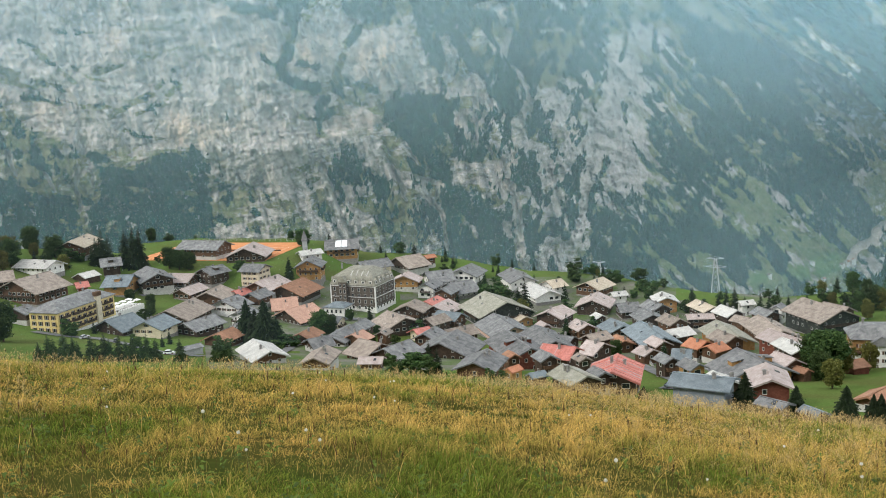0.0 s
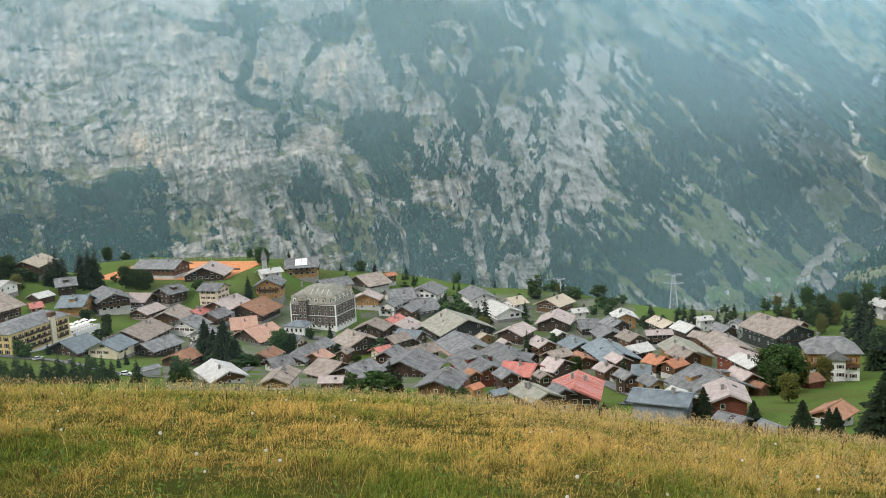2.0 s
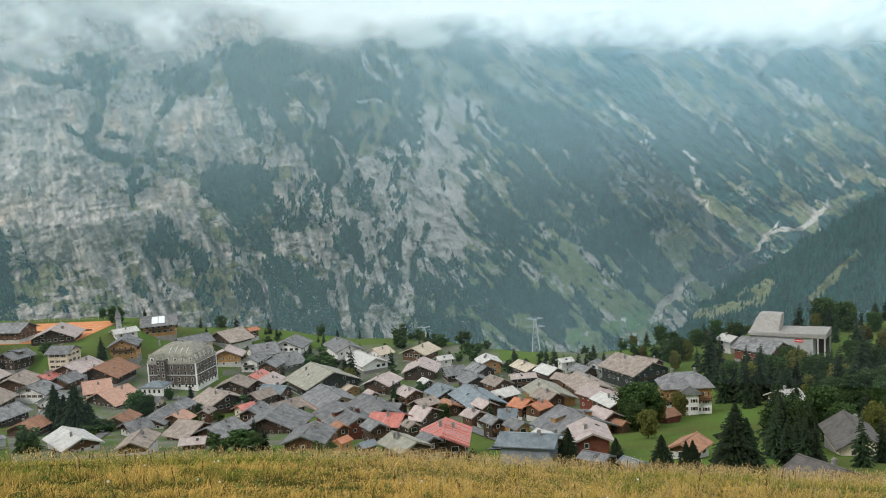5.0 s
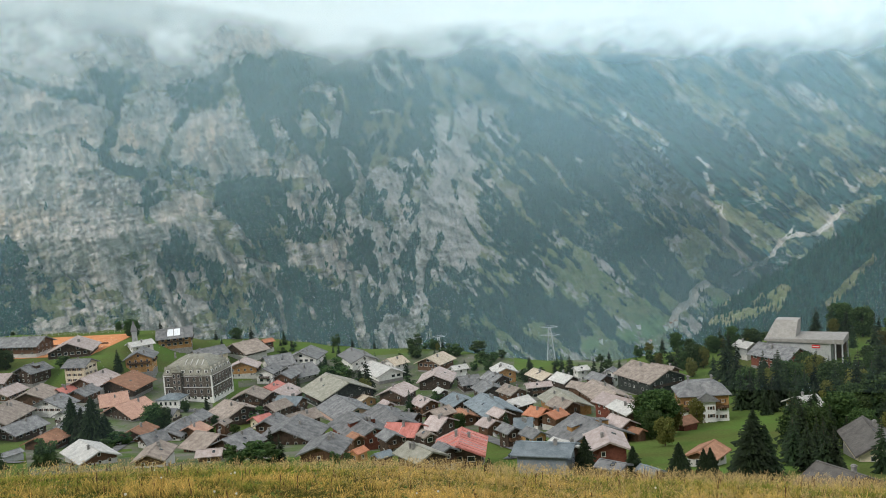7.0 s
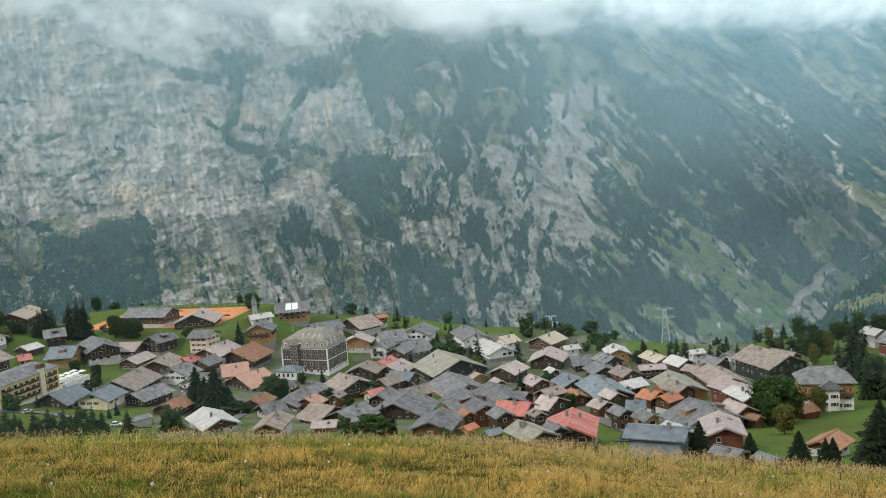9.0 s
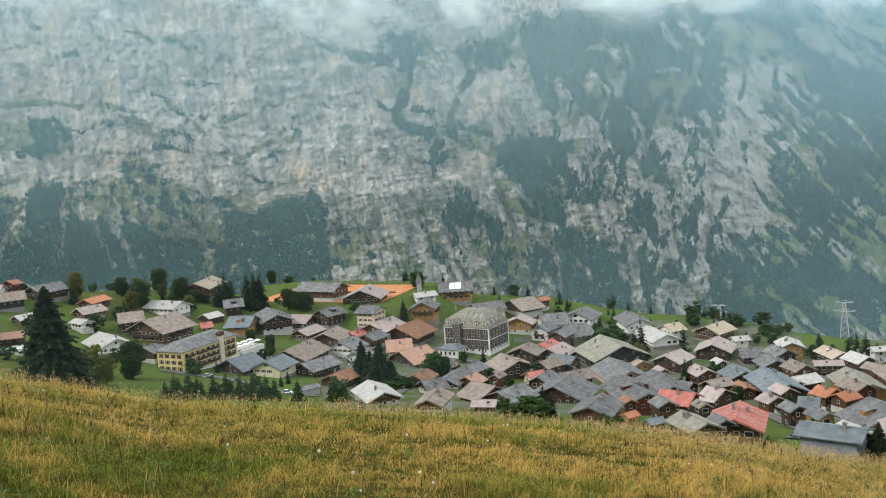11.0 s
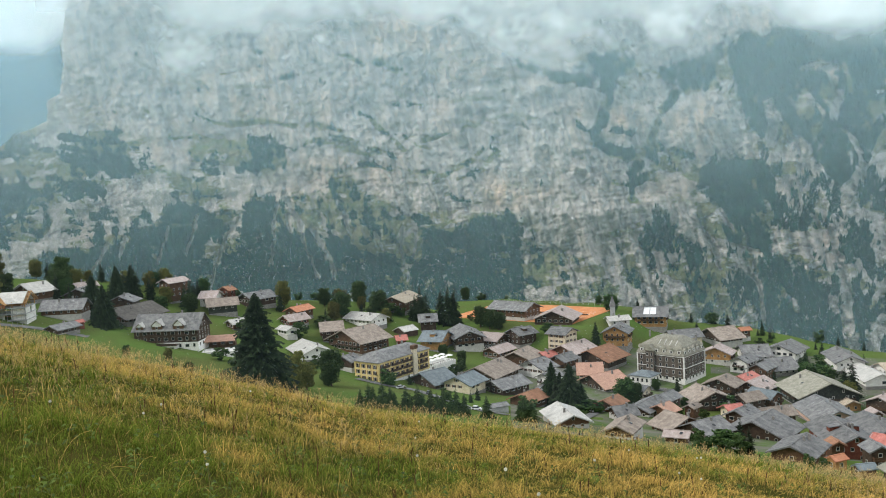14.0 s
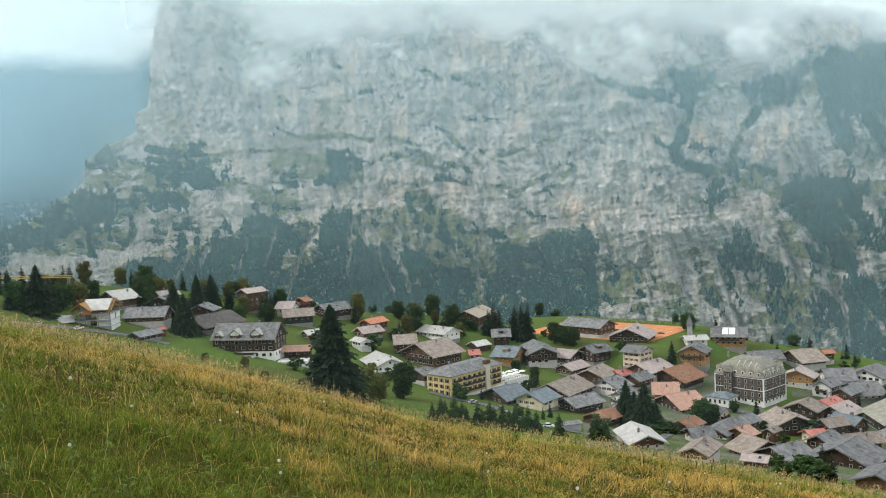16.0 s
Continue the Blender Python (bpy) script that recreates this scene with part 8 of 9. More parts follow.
leafy_tree(187.5, 411.3, 9.6)
autumn_tree(195.6, 408.1, 10.9)
autumn_tree(188.8, 294.7, 10.2)
leafy_tree(194.6, 328.2, 14.0)
autumn_tree(183.1, 325.0, 13.4)
leafy_tree(126.7, 205.6, 11.5)
leafy_tree(177.0, 270.2, 9.4)
leafy_tree(227.6, 420.9, 11.2)
autumn_tree(196.8, 290.1, 14.2)
leafy_tree(242.8, 349.4, 12.1)
leafy_tree(130.0, 218.8, 10.6)
leafy_tree(208.4, 287.9, 10.3)
spruce(186.0, 306.1, 14.0)
spruce(191.7, 335.3, 14.0)
autumn_tree(144.7, 199.9, 10.9)
spruce(234.1, 315.1, 14.1)
spruce(125.2, 170.3, 10.8)
leafy_tree(182.0, 246.8, 11.5)
spruce(150.2, 254.8, 10.4)
spruce(189.9, 243.3, 12.9)
spruce(164.0, 295.6, 9.4)
leafy_tree(165.0, 243.1, 10.1)
spruce(156.7, 221.0, 12.4)
spruce(109.2, 185.0, 11.1)
spruce(205.2, 330.8, 12.7)
spruce(125.3, 212.1, 11.7)
spruce(196.0, 251.1, 11.6)
spruce(132.0, 211.7, 9.4)
leafy_tree(186.5, 263.9, 14.8)
leafy_tree(139.9, 204.8, 10.2)
spruce(114.4, 184.4, 11.5)
spruce(168.4, 235.2, 10.6)
leafy_tree(181.6, 341.0, 12.4)
spruce(221.3, 345.9, 11.3)
leafy_tree(255.3, 327.6, 9.7)
leafy_tree(216.1, 288.3, 12.1)
spruce(199.2, 336.8, 12.0)
spruce(260.5, 331.3, 8.4)
leafy_tree(227.9, 285.5, 8.2)
spruce(209.8, 368.3, 11.3)
leafy_tree(225.3, 292.4, 10.3)
spruce(246.1, 335.2, 9.1)
spruce(135.0, 228.7, 11.1)
spruce(193.7, 341.8, 11.9)
leafy_tree(228.4, 336.1, 9.0)
leafy_tree(215.7, 347.4, 11.9)
leafy_tree(197.9, 252.4, 8.4)
spruce(169.6, 299.7, 9.3)
leafy_tree(158.0, 258.1, 8.4)
leafy_tree(150.4, 230.3, 12.9)
spruce(168.9, 283.4, 12.8)
spruce(201.3, 361.3, 12.0)
leafy_tree(177.7, 265.7, 12.3)
spruce(197.3, 355.8, 9.0)
leafy_tree(203.3, 257.9, 8.6)
spruce(203.3, 350.8, 8.9)
spruce(212.2, 342.2, 9.3)
leafy_tree(191.1, 338.0, 11.0)
spruce(138.2, 232.2, 12.3)
leafy_tree(205.7, 287.9, 9.6)
leafy_tree(206.5, 277.4, 12.7)
spruce(212.0, 284.2, 10.2)
spruce(181.0, 301.3, 12.9)
leafy_tree(206.7, 355.1, 9.9)
spruce(219.6, 293.6, 12.4)
spruce(225.0, 351.7, 8.9)
spruce(154.7, 249.6, 8.1)
spruce(213.2, 317.2, 8.4)
leafy_tree(252.9, 336.4, 8.8)
leafy_tree(251.7, 341.0, 8.6)
spruce(221.0, 309.5, 11.1)
spruce(228.6, 293.7, 9.5)
leafy_tree(201.0, 273.9, 10.6)
spruce(192.4, 247.0, 10.0)
spruce(199.3, 256.0, 10.8)
spruce(206.1, 371.5, 12.9)
spruce(168.7, 243.1, 8.5)
leafy_tree(198.4, 300.1, 10.4)
spruce(157.5, 211.9, 9.2)
spruce(198.8, 277.9, 12.8)
spruce(220.4, 285.2, 11.0)
spruce(213.9, 293.0, 12.8)
leafy_tree(208.6, 305.9, 11.6)
spruce(136.9, 207.0, 8.8)
leafy_tree(189.1, 282.3, 9.5)
spruce(190.5, 313.5, 9.5)
leafy_tree(199.7, 341.9, 13.0)
spruce(142.0, 228.1, 10.7)
spruce(174.9, 309.8, 12.6)
spruce(245.9, 311.9, 10.1)
leafy_tree(166.6, 220.5, 10.9)
spruce(151.0, 200.8, 9.2)
leafy_tree(222.5, 287.3, 11.5)
spruce(172.5, 278.8, 12.8)
spruce(246.1, 330.6, 11.5)
spruce(226.7, 339.6, 12.1)
spruce(260.5, 335.5, 8.1)
spruce(144.3, 244.2, 11.7)
leafy_tree(176.5, 234.0, 9.9)
spruce(144.8, 226.4, 10.5)
spruce(239.1, 324.7, 9.5)
spruce(297.6, 382.4, 12.6)
leafy_tree(279.6, 425.4, 15.7)
spruce(262.5, 322.5, 14.5)
spruce(313.2, 381.9, 13.7)
autumn_tree(272.9, 332.9, 11.3)
leafy_tree(237.2, 338.9, 12.0)
leafy_tree(247.7, 344.7, 10.6)
spruce(293.7, 366.7, 10.9)
spruce(309.7, 416.8, 15.4)
spruce(302.4, 393.3, 14.1)
spruce(322.2, 406.0, 11.0)
autumn_tree(258.0, 345.8, 15.5)
spruce(256.4, 323.1, 11.2)
spruce(263.5, 391.8, 13.0)
spruce(270.9, 407.4, 15.0)
spruce(291.7, 355.3, 10.2)
spruce(260.9, 356.9, 10.0)
leafy_tree(276.9, 403.3, 15.5)
spruce(254.7, 430.5, 11.4)
leafy_tree(286.2, 394.0, 10.1)
autumn_tree(257.6, 362.4, 14.4)
spruce(297.4, 375.7, 13.4)
spruce(221.8, 355.5, 13.3)
spruce(244.6, 323.6, 15.0)
leafy_tree(250.2, 351.6, 10.3)
spruce(271.9, 337.9, 13.9)
spruce(283.4, 400.3, 10.4)
spruce(300.1, 412.5, 12.2)
spruce(271.9, 421.4, 15.7)
spruce(270.5, 432.6, 15.5)
spruce(192.4, 391.1, 10.6)
leafy_tree(223.6, 432.4, 10.6)
leafy_tree(251.6, 451.5, 10.6)
spruce(190.2, 413.3, 10.9)
spruce(218.0, 434.5, 11.0)
spruce(197.1, 458.5, 11.2)
spruce(228.4, 426.0, 12.8)
leafy_tree(211.1, 429.1, 9.2)
leafy_tree(224.1, 467.3, 13.0)
leafy_tree(197.1, 440.8, 10.9)
spruce(-321.3, 402.7, 11.0)
autumn_tree(-426.4, 371.8, 14.1)
spruce(-386.9, 345.0, 10.8)
spruce(-327.5, 381.6, 14.0)
leafy_tree(-403.1, 399.4, 10.9)
autumn_tree(-432.2, 350.9, 9.0)
spruce(-349.3, 338.5, 13.1)
spruce(-392.4, 409.9, 11.1)
leafy_tree(-346.8, 397.2, 11.9)
spruce(-386.5, 381.5, 11.4)
spruce(-370.5, 368.4, 13.5)
autumn_tree(-354.6, 327.4, 11.7)
leafy_tree(-406.0, 385.9, 11.4)
autumn_tree(-376.1, 413.4, 11.4)
leafy_tree(-428.4, 363.8, 14.3)
autumn_tree(-349.2, 413.3, 11.6)
spruce(-355.7, 341.0, 14.1)
autumn_tree(-382.1, 392.4, 13.9)
leafy_tree(-362.5, 327.4, 11.9)
autumn_tree(-370.8, 353.3, 11.5)
autumn_tree(-422.5, 362.3, 9.1)
autumn_tree(-360.1, 355.1, 14.3)
leafy_tree(-359.9, 414.8, 14.8)
spruce(-333.5, 378.9, 12.0)
leafy_tree(-354.7, 403.0, 10.5)
spruce(-381.0, 380.7, 12.4)
spruce(-341.5, 450.1, 12.6)
leafy_tree(-329.5, 453.5, 9.5)
spruce(-320.9, 467.4, 11.1)
leafy_tree(-291.5, 431.5, 10.9)
leafy_tree(-245.8, 501.4, 11.7)
spruce(-335.7, 457.5, 10.0)
spruce(-204.5, 501.0, 9.2)
spruce(-337.9, 447.0, 10.2)
leafy_tree(-216.8, 516.2, 12.9)
spruce(-260.2, 473.9, 12.2)
autumn_tree(-306.7, 431.5, 10.7)
spruce(-306.9, 462.7, 9.6)
leafy_tree(-305.4, 466.9, 10.0)
autumn_tree(-226.0, 511.0, 8.7)
leafy_tree(-232.3, 522.1, 13.8)
spruce(-231.8, 473.4, 9.1)
leafy_tree(-172.5, 350.6, 7.0)
leafy_tree(-257.5, 331.4, 4.8)
autumn_tree(-243.2, 340.4, 5.6)
shrub(-123.2, 360.5, 5.6)
leafy_tree(-180.2, 434.2, 6.9)
shrub(-156.3, 425.8, 5.0)
autumn_tree(-198.1, 329.9, 4.8)
spruce(-166.5, 436.0, 5.7)
shrub(-162.8, 422.4, 5.0)
autumn_tree(-164.1, 384.8, 5.8)
shrub(-231.8, 399.4, 6.4)
leafy_tree(-180.0, 340.3, 4.9)
spruce(-200.3, 352.2, 5.9)
shrub(-221.0, 358.1, 5.7)
autumn_tree(-178.5, 430.3, 7.1)
spruce(-281.5, 417.6, 4.1)
shrub(-254.3, 423.5, 7.9)
spruce(-224.3, 316.3, 6.9)
spruce(-150.8, 389.2, 5.8)
spruce(-191.4, 394.2, 4.5)
spruce(-205.4, 363.7, 4.7)
shrub(-196.7, 388.1, 6.3)
shrub(-287.2, 385.5, 7.3)
leafy_tree(-158.5, 460.3, 6.5)
spruce(-114.1, 362.9, 5.6)
shrub(-285.9, 416.0, 7.8)
shrub(-229.8, 464.4, 7.3)
leafy_tree(-216.6, 316.3, 5.4)
shrub(-231.9, 363.7, 6.3)
shrub(-203.7, 367.0, 4.4)
shrub(-298.6, 412.3, 5.1)
spruce(-134.6, 424.8, 5.9)
spruce(-227.5, 468.8, 6.7)
leafy_tree(-193.2, 376.1, 5.4)
leafy_tree(63.1, 340.4, 6.7)
shrub(84.5, 520.9, 6.8)
leafy_tree(207.0, 447.0, 6.1)
shrub(-43.9, 470.8, 5.5)
shrub(126.6, 519.0, 5.0)
shrub(-66.9, 346.9, 6.0)
shrub(-162.9, 526.7, 4.1)
shrub(-15.2, 414.0, 7.8)
spruce(40.6, 341.7, 5.5)
leafy_tree(-31.8, 412.3, 5.4)
spruce(57.0, 437.8, 4.5)
shrub(-52.1, 526.9, 4.5)
spruce(116.3, 529.0, 5.0)
leafy_tree(-82.4, 326.7, 4.6)
shrub(127.7, 450.1, 3.3)
spruce(91.7, 529.1, 6.8)
spruce(154.8, 504.1, 4.4)
shrub(155.2, 334.9, 4.4)
shrub(33.2, 486.9, 5.3)
shrub(-86.6, 351.2, 8.0)
shrub(-81.5, 382.0, 7.5)
spruce(191.3, 425.9, 7.8)
leafy_tree(-47.7, 447.8, 6.1)
shrub(88.7, 504.3, 7.4)
spruce(-114.1, 372.8, 6.4)
spruce(40.3, 542.4, 6.2)
leafy_tree(-124.3, 407.0, 6.0)
shrub(161.7, 475.8, 5.3)
shrub(28.1, 484.3, 3.9)
spruce(58.8, 556.1, 6.7)
shrub(82.2, 383.7, 7.9)
shrub(38.5, 525.3, 4.4)
spruce(87.3, 380.5, 5.0)
shrub(103.9, 470.7, 7.2)
shrub(118.4, 520.6, 5.6)
shrub(-64.3, 377.5, 6.2)
shrub(107.6, 505.3, 7.6)
shrub(87.0, 524.6, 6.4)
shrub(245.3, 434.5, 3.9)
spruce(91.6, 508.5, 6.2)
spruce(229.4, 415.9, 8.9)
shrub(30.4, 547.6, 7.5)
spruce(-1.0, 556.4, 4.3)
shrub(63.3, 508.2, 4.8)
spruce(-17.8, 570.4, 9.0)
spruce(-59.0, 589.3, 7.1)
spruce(75.0, 515.9, 5.2)
shrub(190.7, 444.8, 2.8)
spruce(1.2, 569.9, 6.4)
shrub(186.9, 421.7, 8.8)
autumn_tree(181.0, 425.9, 6.7)
spruce(52.4, 535.0, 5.2)
spruce(-35.1, 561.2, 5.7)
spruce(169.7, 427.7, 7.5)
autumn_tree(216.6, 429.4, 6.3)
shrub(181.1, 451.1, 6.0)
shrub(94.3, 501.2, 7.5)
shrub(74.9, 530.1, 8.7)
spruce(86.4, 501.4, 5.7)
shrub(158.4, 452.5, 3.6)
shrub(104.7, 483.5, 6.8)
spruce(82.0, 501.9, 6.5)
shrub(5.4, 543.6, 2.7)
shrub(1.9, 556.9, 4.0)
spruce(28.5, 534.9, 4.5)
leafy_tree(199.2, 414.8, 6.3)
autumn_tree(226.0, 421.4, 7.5)
spruce(5.4, 545.9, 7.7)
shrub(-27.1, 576.1, 7.3)
spruce(125.2, 464.9, 6.2)
spruce(35.6, 529.6, 4.5)
autumn_tree(269.0, 415.2, 8.4)
shrub(116.5, 486.4, 5.0)
shrub(137.9, 456.8, 4.1)
spruce(199.2, 444.3, 4.8)
spruce(111.6, 485.2, 4.4)
autumn_tree(86.5, 516.6, 4.3)
shrub(80.1, 523.3, 4.1)
shrub(158.6, 438.6, 4.7)
shrub(73.0, 509.5, 8.8)
spruce(29.9, 522.6, 5.9)
spruce(142.4, 433.7, 7.7)
spruce(107.4, 493.2, 4.5)
spruce(123.2, 454.9, 8.9)
spruce(163.5, 448.6, 6.3)
spruce(31.3, 528.4, 7.2)
spruce(105.0, 485.9, 6.9)
shrub(180.8, 433.1, 7.2)
spruce(-38.9, 574.6, 6.7)
shrub(162.1, 455.7, 3.9)
spruce(230.9, 423.5, 6.4)
autumn_tree(184.9, 447.8, 6.9)
shrub(238.3, 415.8, 6.9)
spruce(269.4, 418.9, 6.4)
spruce(-26.1, 581.0, 7.0)
spruce(49.6, 508.4, 7.0)
shrub(110.8, 482.0, 5.9)
shrub(245.9, 415.4, 4.2)
spruce(-71.0, 579.4, 6.7)
shrub(6.5, 551.4, 3.2)
leafy_tree(-369.5, 359.9, 10.8)
leafy_tree(-351.5, 406.4, 11.2)
autumn_tree(-322.2, 456.3, 10.6)
spruce(-378.9, 332.8, 11.1)
spruce(-306.6, 458.1, 8.6)
spruce(-377.1, 343.7, 7.1)
autumn_tree(-326.5, 445.1, 11.9)
autumn_tree(-396.3, 337.1, 8.4)
spruce(-321.7, 427.1, 11.3)
spruce(-384.8, 343.0, 11.2)
autumn_tree(-352.5, 426.6, 7.8)
leafy_tree(-405.0, 335.8, 12.6)
autumn_tree(-340.3, 441.2, 8.9)
spruce(-352.2, 437.2, 12.0)
autumn_tree(-326.4, 459.2, 12.2)
spruce(-385.1, 352.6, 12.1)
spruce(-349.9, 417.6, 8.7)
spruce(-371.9, 381.8, 8.1)
spruce(-398.4, 350.0, 10.0)
spruce(-371.2, 416.5, 11.1)
shrub(-278.7, 493.2, 3.8)
shrub(-213.9, 545.3, 3.3)
shrub(-95.3, 609.7, 4.6)
shrub(-183.0, 618.8, 5.8)
shrub(-255.5, 508.0, 5.0)
shrub(-263.2, 500.8, 5.2)
shrub(-180.8, 616.8, 4.3)
shrub(-291.5, 478.1, 5.6)
shrub(-115.5, 615.9, 5.3)
shrub(-131.1, 623.8, 4.1)
shrub(-279.1, 500.6, 4.7)
shrub(-108.6, 612.2, 3.5)
leafy_tree(-146.8, 617.6, 3.1)
shrub(-201.9, 602.0, 5.1)
leafy_tree(-164.6, 617.8, 3.5)

# ---- meadow grass ----
def grass_material(name, low, high, dry):
    m, n, l, bsdf = nodes_of(name)

    def carried(key):
        a = n.new("ShaderNodeAttribute")
        a.attribute_name = key
        return a.outputs["Fac"]

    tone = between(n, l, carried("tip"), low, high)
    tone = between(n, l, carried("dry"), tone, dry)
    geo = n.new("ShaderNodeNewGeometry")
    hue = n.new("ShaderNodeHueSaturation")
    l.new(ranged(n, l, geo.outputs["Random Per Island"], 0, 1, 0.45, 1.5), hue.inputs["Value"])
    l.new(tone, hue.inputs["Color"])
    l.new(hue.outputs["Color"], bsdf.inputs["Base Color"])
    bsdf.inputs["Roughness"].default_value = 0.9
    bsdf.inputs["Specular IOR Level"].default_value = 0.05
    thin, mix = n.new("ShaderNodeBsdfTranslucent"), n.new("ShaderNodeMixShader")
    l.new(hue.outputs["Color"], thin.inputs["Color"])
    mix.inputs["Fac"].default_value = 0.35
    l.new(bsdf.outputs[0], mix.inputs[1])
    l.new(thin.outputs[0], mix.inputs[2])
    l.new(mix.outputs[0], n["Material Output"].inputs["Surface"])
    return m


# blade roots nearly black: the shade between blades is put into the colour
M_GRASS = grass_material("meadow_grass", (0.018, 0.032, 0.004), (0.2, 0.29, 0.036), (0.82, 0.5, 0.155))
M_SEED = grass_material("seed_heads", (0.28, 0.21, 0.06), (0.58, 0.4, 0.14), (0.07, 0.032, 0.018))


def scatter(count, near, far, seed, power=1.0):
    """Spots on the meadow ahead, thinner with distance."""
    rng = np.random.RandomState(seed)
    a = np.radians(rng.uniform(-57, 44, count))
    u = rng.rand(count)
    r = near * (far / near) ** (u**power)
    return rng, np.sin(a) * r, np.cos(a) * r, r


def tufts(name, count, near, far, tall, seed, label, power, green):
    """Blades in tufts that share their lean and dryness."""
    k = count // 14
    rng, cx, cy, cr = scatter(k, near, far, seed, power)
    patch = 1.1 * rough3(cx * 0.22, cy * 0.22, 7.7, 3) + 1.0 * rough3(cx * 1.0, cy * 1.0, 2.1, 3) + 0.9 * rough3(cx * 0.08, cy * 0.08, 5.2, 2)
    cdry = np.clip(-0.05 + 1.15 * patch + 0.95 * smooth(8, 20, cr) - 0.75 * smooth(-18, -42, np.degrees(np.arctan2(cx, cy))) * smooth(26, 12, cr) - 0.85 * smooth(-32, -46, np.degrees(np.arctan2(cx, cy))) + rng.normal(0, 0.16, k) - green, 0, 1)
    ctall = tall * (0.75 + 1.2 * rough3(cx * 0.7, cy * 0.7, 4.2, 3)) * rng.uniform(0.7, 1.3, k)
    ca = rng.uniform(0, 6.28, k)
    own = np.repeat(np.arange(k), 14)
    n = len(own)
    wide = (0.035 + 0.0022 * cr)[own]
    x, y = cx[own] + rng.normal(0, 1, n) * wide, cy[own] + rng.normal(0, 1, n) * wide
    r = cr[own]
    dry = np.clip(cdry[own] + rng.normal(0, 0.15, n), 0, 1)
    h = ctall[own] * rng.uniform(0.5, 1.2, n)
    w = np.maximum(0.0045, 0.0004 * r) * rng.uniform(0.7, 1.7, n)
    z = ground_z(x, y) - 0.02
    a, lean = ca[own] + rng.normal(0, 1.1, n), rng.uniform(0.2, 1.5, n) * h
    turn = rng.uniform(0, 6.28, n)
    sx, sy = np.cos(turn) * w / 2, np.sin(turn) * w / 2
    lx, ly = np.cos(a) * lean + 0.15 * h, np.sin(a) * lean - 0.05 * h
    p = lambda fx, m, fz: np.stack([x + lx * fx + sx * m, y + ly * fx + sy * m, z + h * fz], -1)
    verts = np.stack([p(0, -1, 0), p(0, 1, 0), p(0.3, 0.8, 0.62), p(0.3, -0.8, 0.62), p(1.0, 0, 1.0)], 1)
    i = np.arange(n)[:, None] * 5
    faces = np.concatenate([i + [0, 1, 2], i + [0, 2, 3], i + [3, 2, 4]])
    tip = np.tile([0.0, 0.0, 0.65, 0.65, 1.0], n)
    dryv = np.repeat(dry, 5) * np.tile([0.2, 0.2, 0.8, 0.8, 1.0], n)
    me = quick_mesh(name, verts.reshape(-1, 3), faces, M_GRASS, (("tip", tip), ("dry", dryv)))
    return tagged(new(name, me), label, "grass", kind="stuff")


def seed_stalks(name, count, near, far, tall, seed, label):
    """Thin stalks with narrow seed heads."""
    rng, x, y, r = scatter(count, near, far, seed, 0.7)
    keep = rough3(x * 0.2, y * 0.2, 3.3, 3) + rng.normal(0, 0.3, count) > -0.25
    x, y, r = x[keep], y[keep], r[keep]
    k = len(x)
    h = tall * rng.uniform(0.55, 1.3, k)
    w = np.maximum(0.0016, 0.0002 * r)
    z = ground_z(x, y)
    a, lean = rng.uniform(0, 6.28, k), rng.uniform(0.05, 0.6, k) * h
    turn = rng.uniform(0, 6.28, k)
    sx, sy = np.cos(turn), np.sin(turn)
    lx, ly = np.cos(a) * lean + 0.1 * h, np.sin(a) * lean
    hw = np.maximum(0.0022, 0.00022 * r) * rng.uniform(0.7, 1.6, k)
    p = lambda f, side, wide: np.stack([x + lx * f**1.6 + sx * side * wide, y + ly * f**1.6 + sy * side * wide, z + h * f], -1)
    verts = np.stack([p(0.0, -1, w), p(0.0, 1, w), p(0.82, 0, w), p(0.76, 0, w), p(0.86, 1, hw), p(0.86, -1, hw), p(1.0, 0, hw), p(0.93, 0.7, hw), p(0.93, -0.7, hw)], 1)
    i = np.arange(k)[:, None] * 9
    faces = np.concatenate([i + [0, 1, 2], i + [3, 4, 5], i + [5, 4, 7], i + [5, 7, 8], i + [8, 7, 6]])
    tip = np.tile([0, 0, 0.6, 0.6, 1, 1, 1, 1, 1.0], k)
    red = np.repeat((rng.rand(k) < 0.1) * 1.0, 9)
    me = quick_mesh(name, verts.reshape(-1, 3), faces, M_SEED, (("tip", tip), ("dry", red)))
    return tagged(new(name, me), label, "grass", kind="stuff")


tufts("meadow_grass", 330000, 6, 100, 0.22, 21, "long unmown grass, darkened at the roots, green to dry golden above", 1.1, 0.05)
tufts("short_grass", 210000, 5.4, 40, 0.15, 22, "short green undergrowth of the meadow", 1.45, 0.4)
seed_stalks("grass_stalks", 13000, 6, 100, 0.4, 23, "golden and reddish seed heads standing over the meadow")


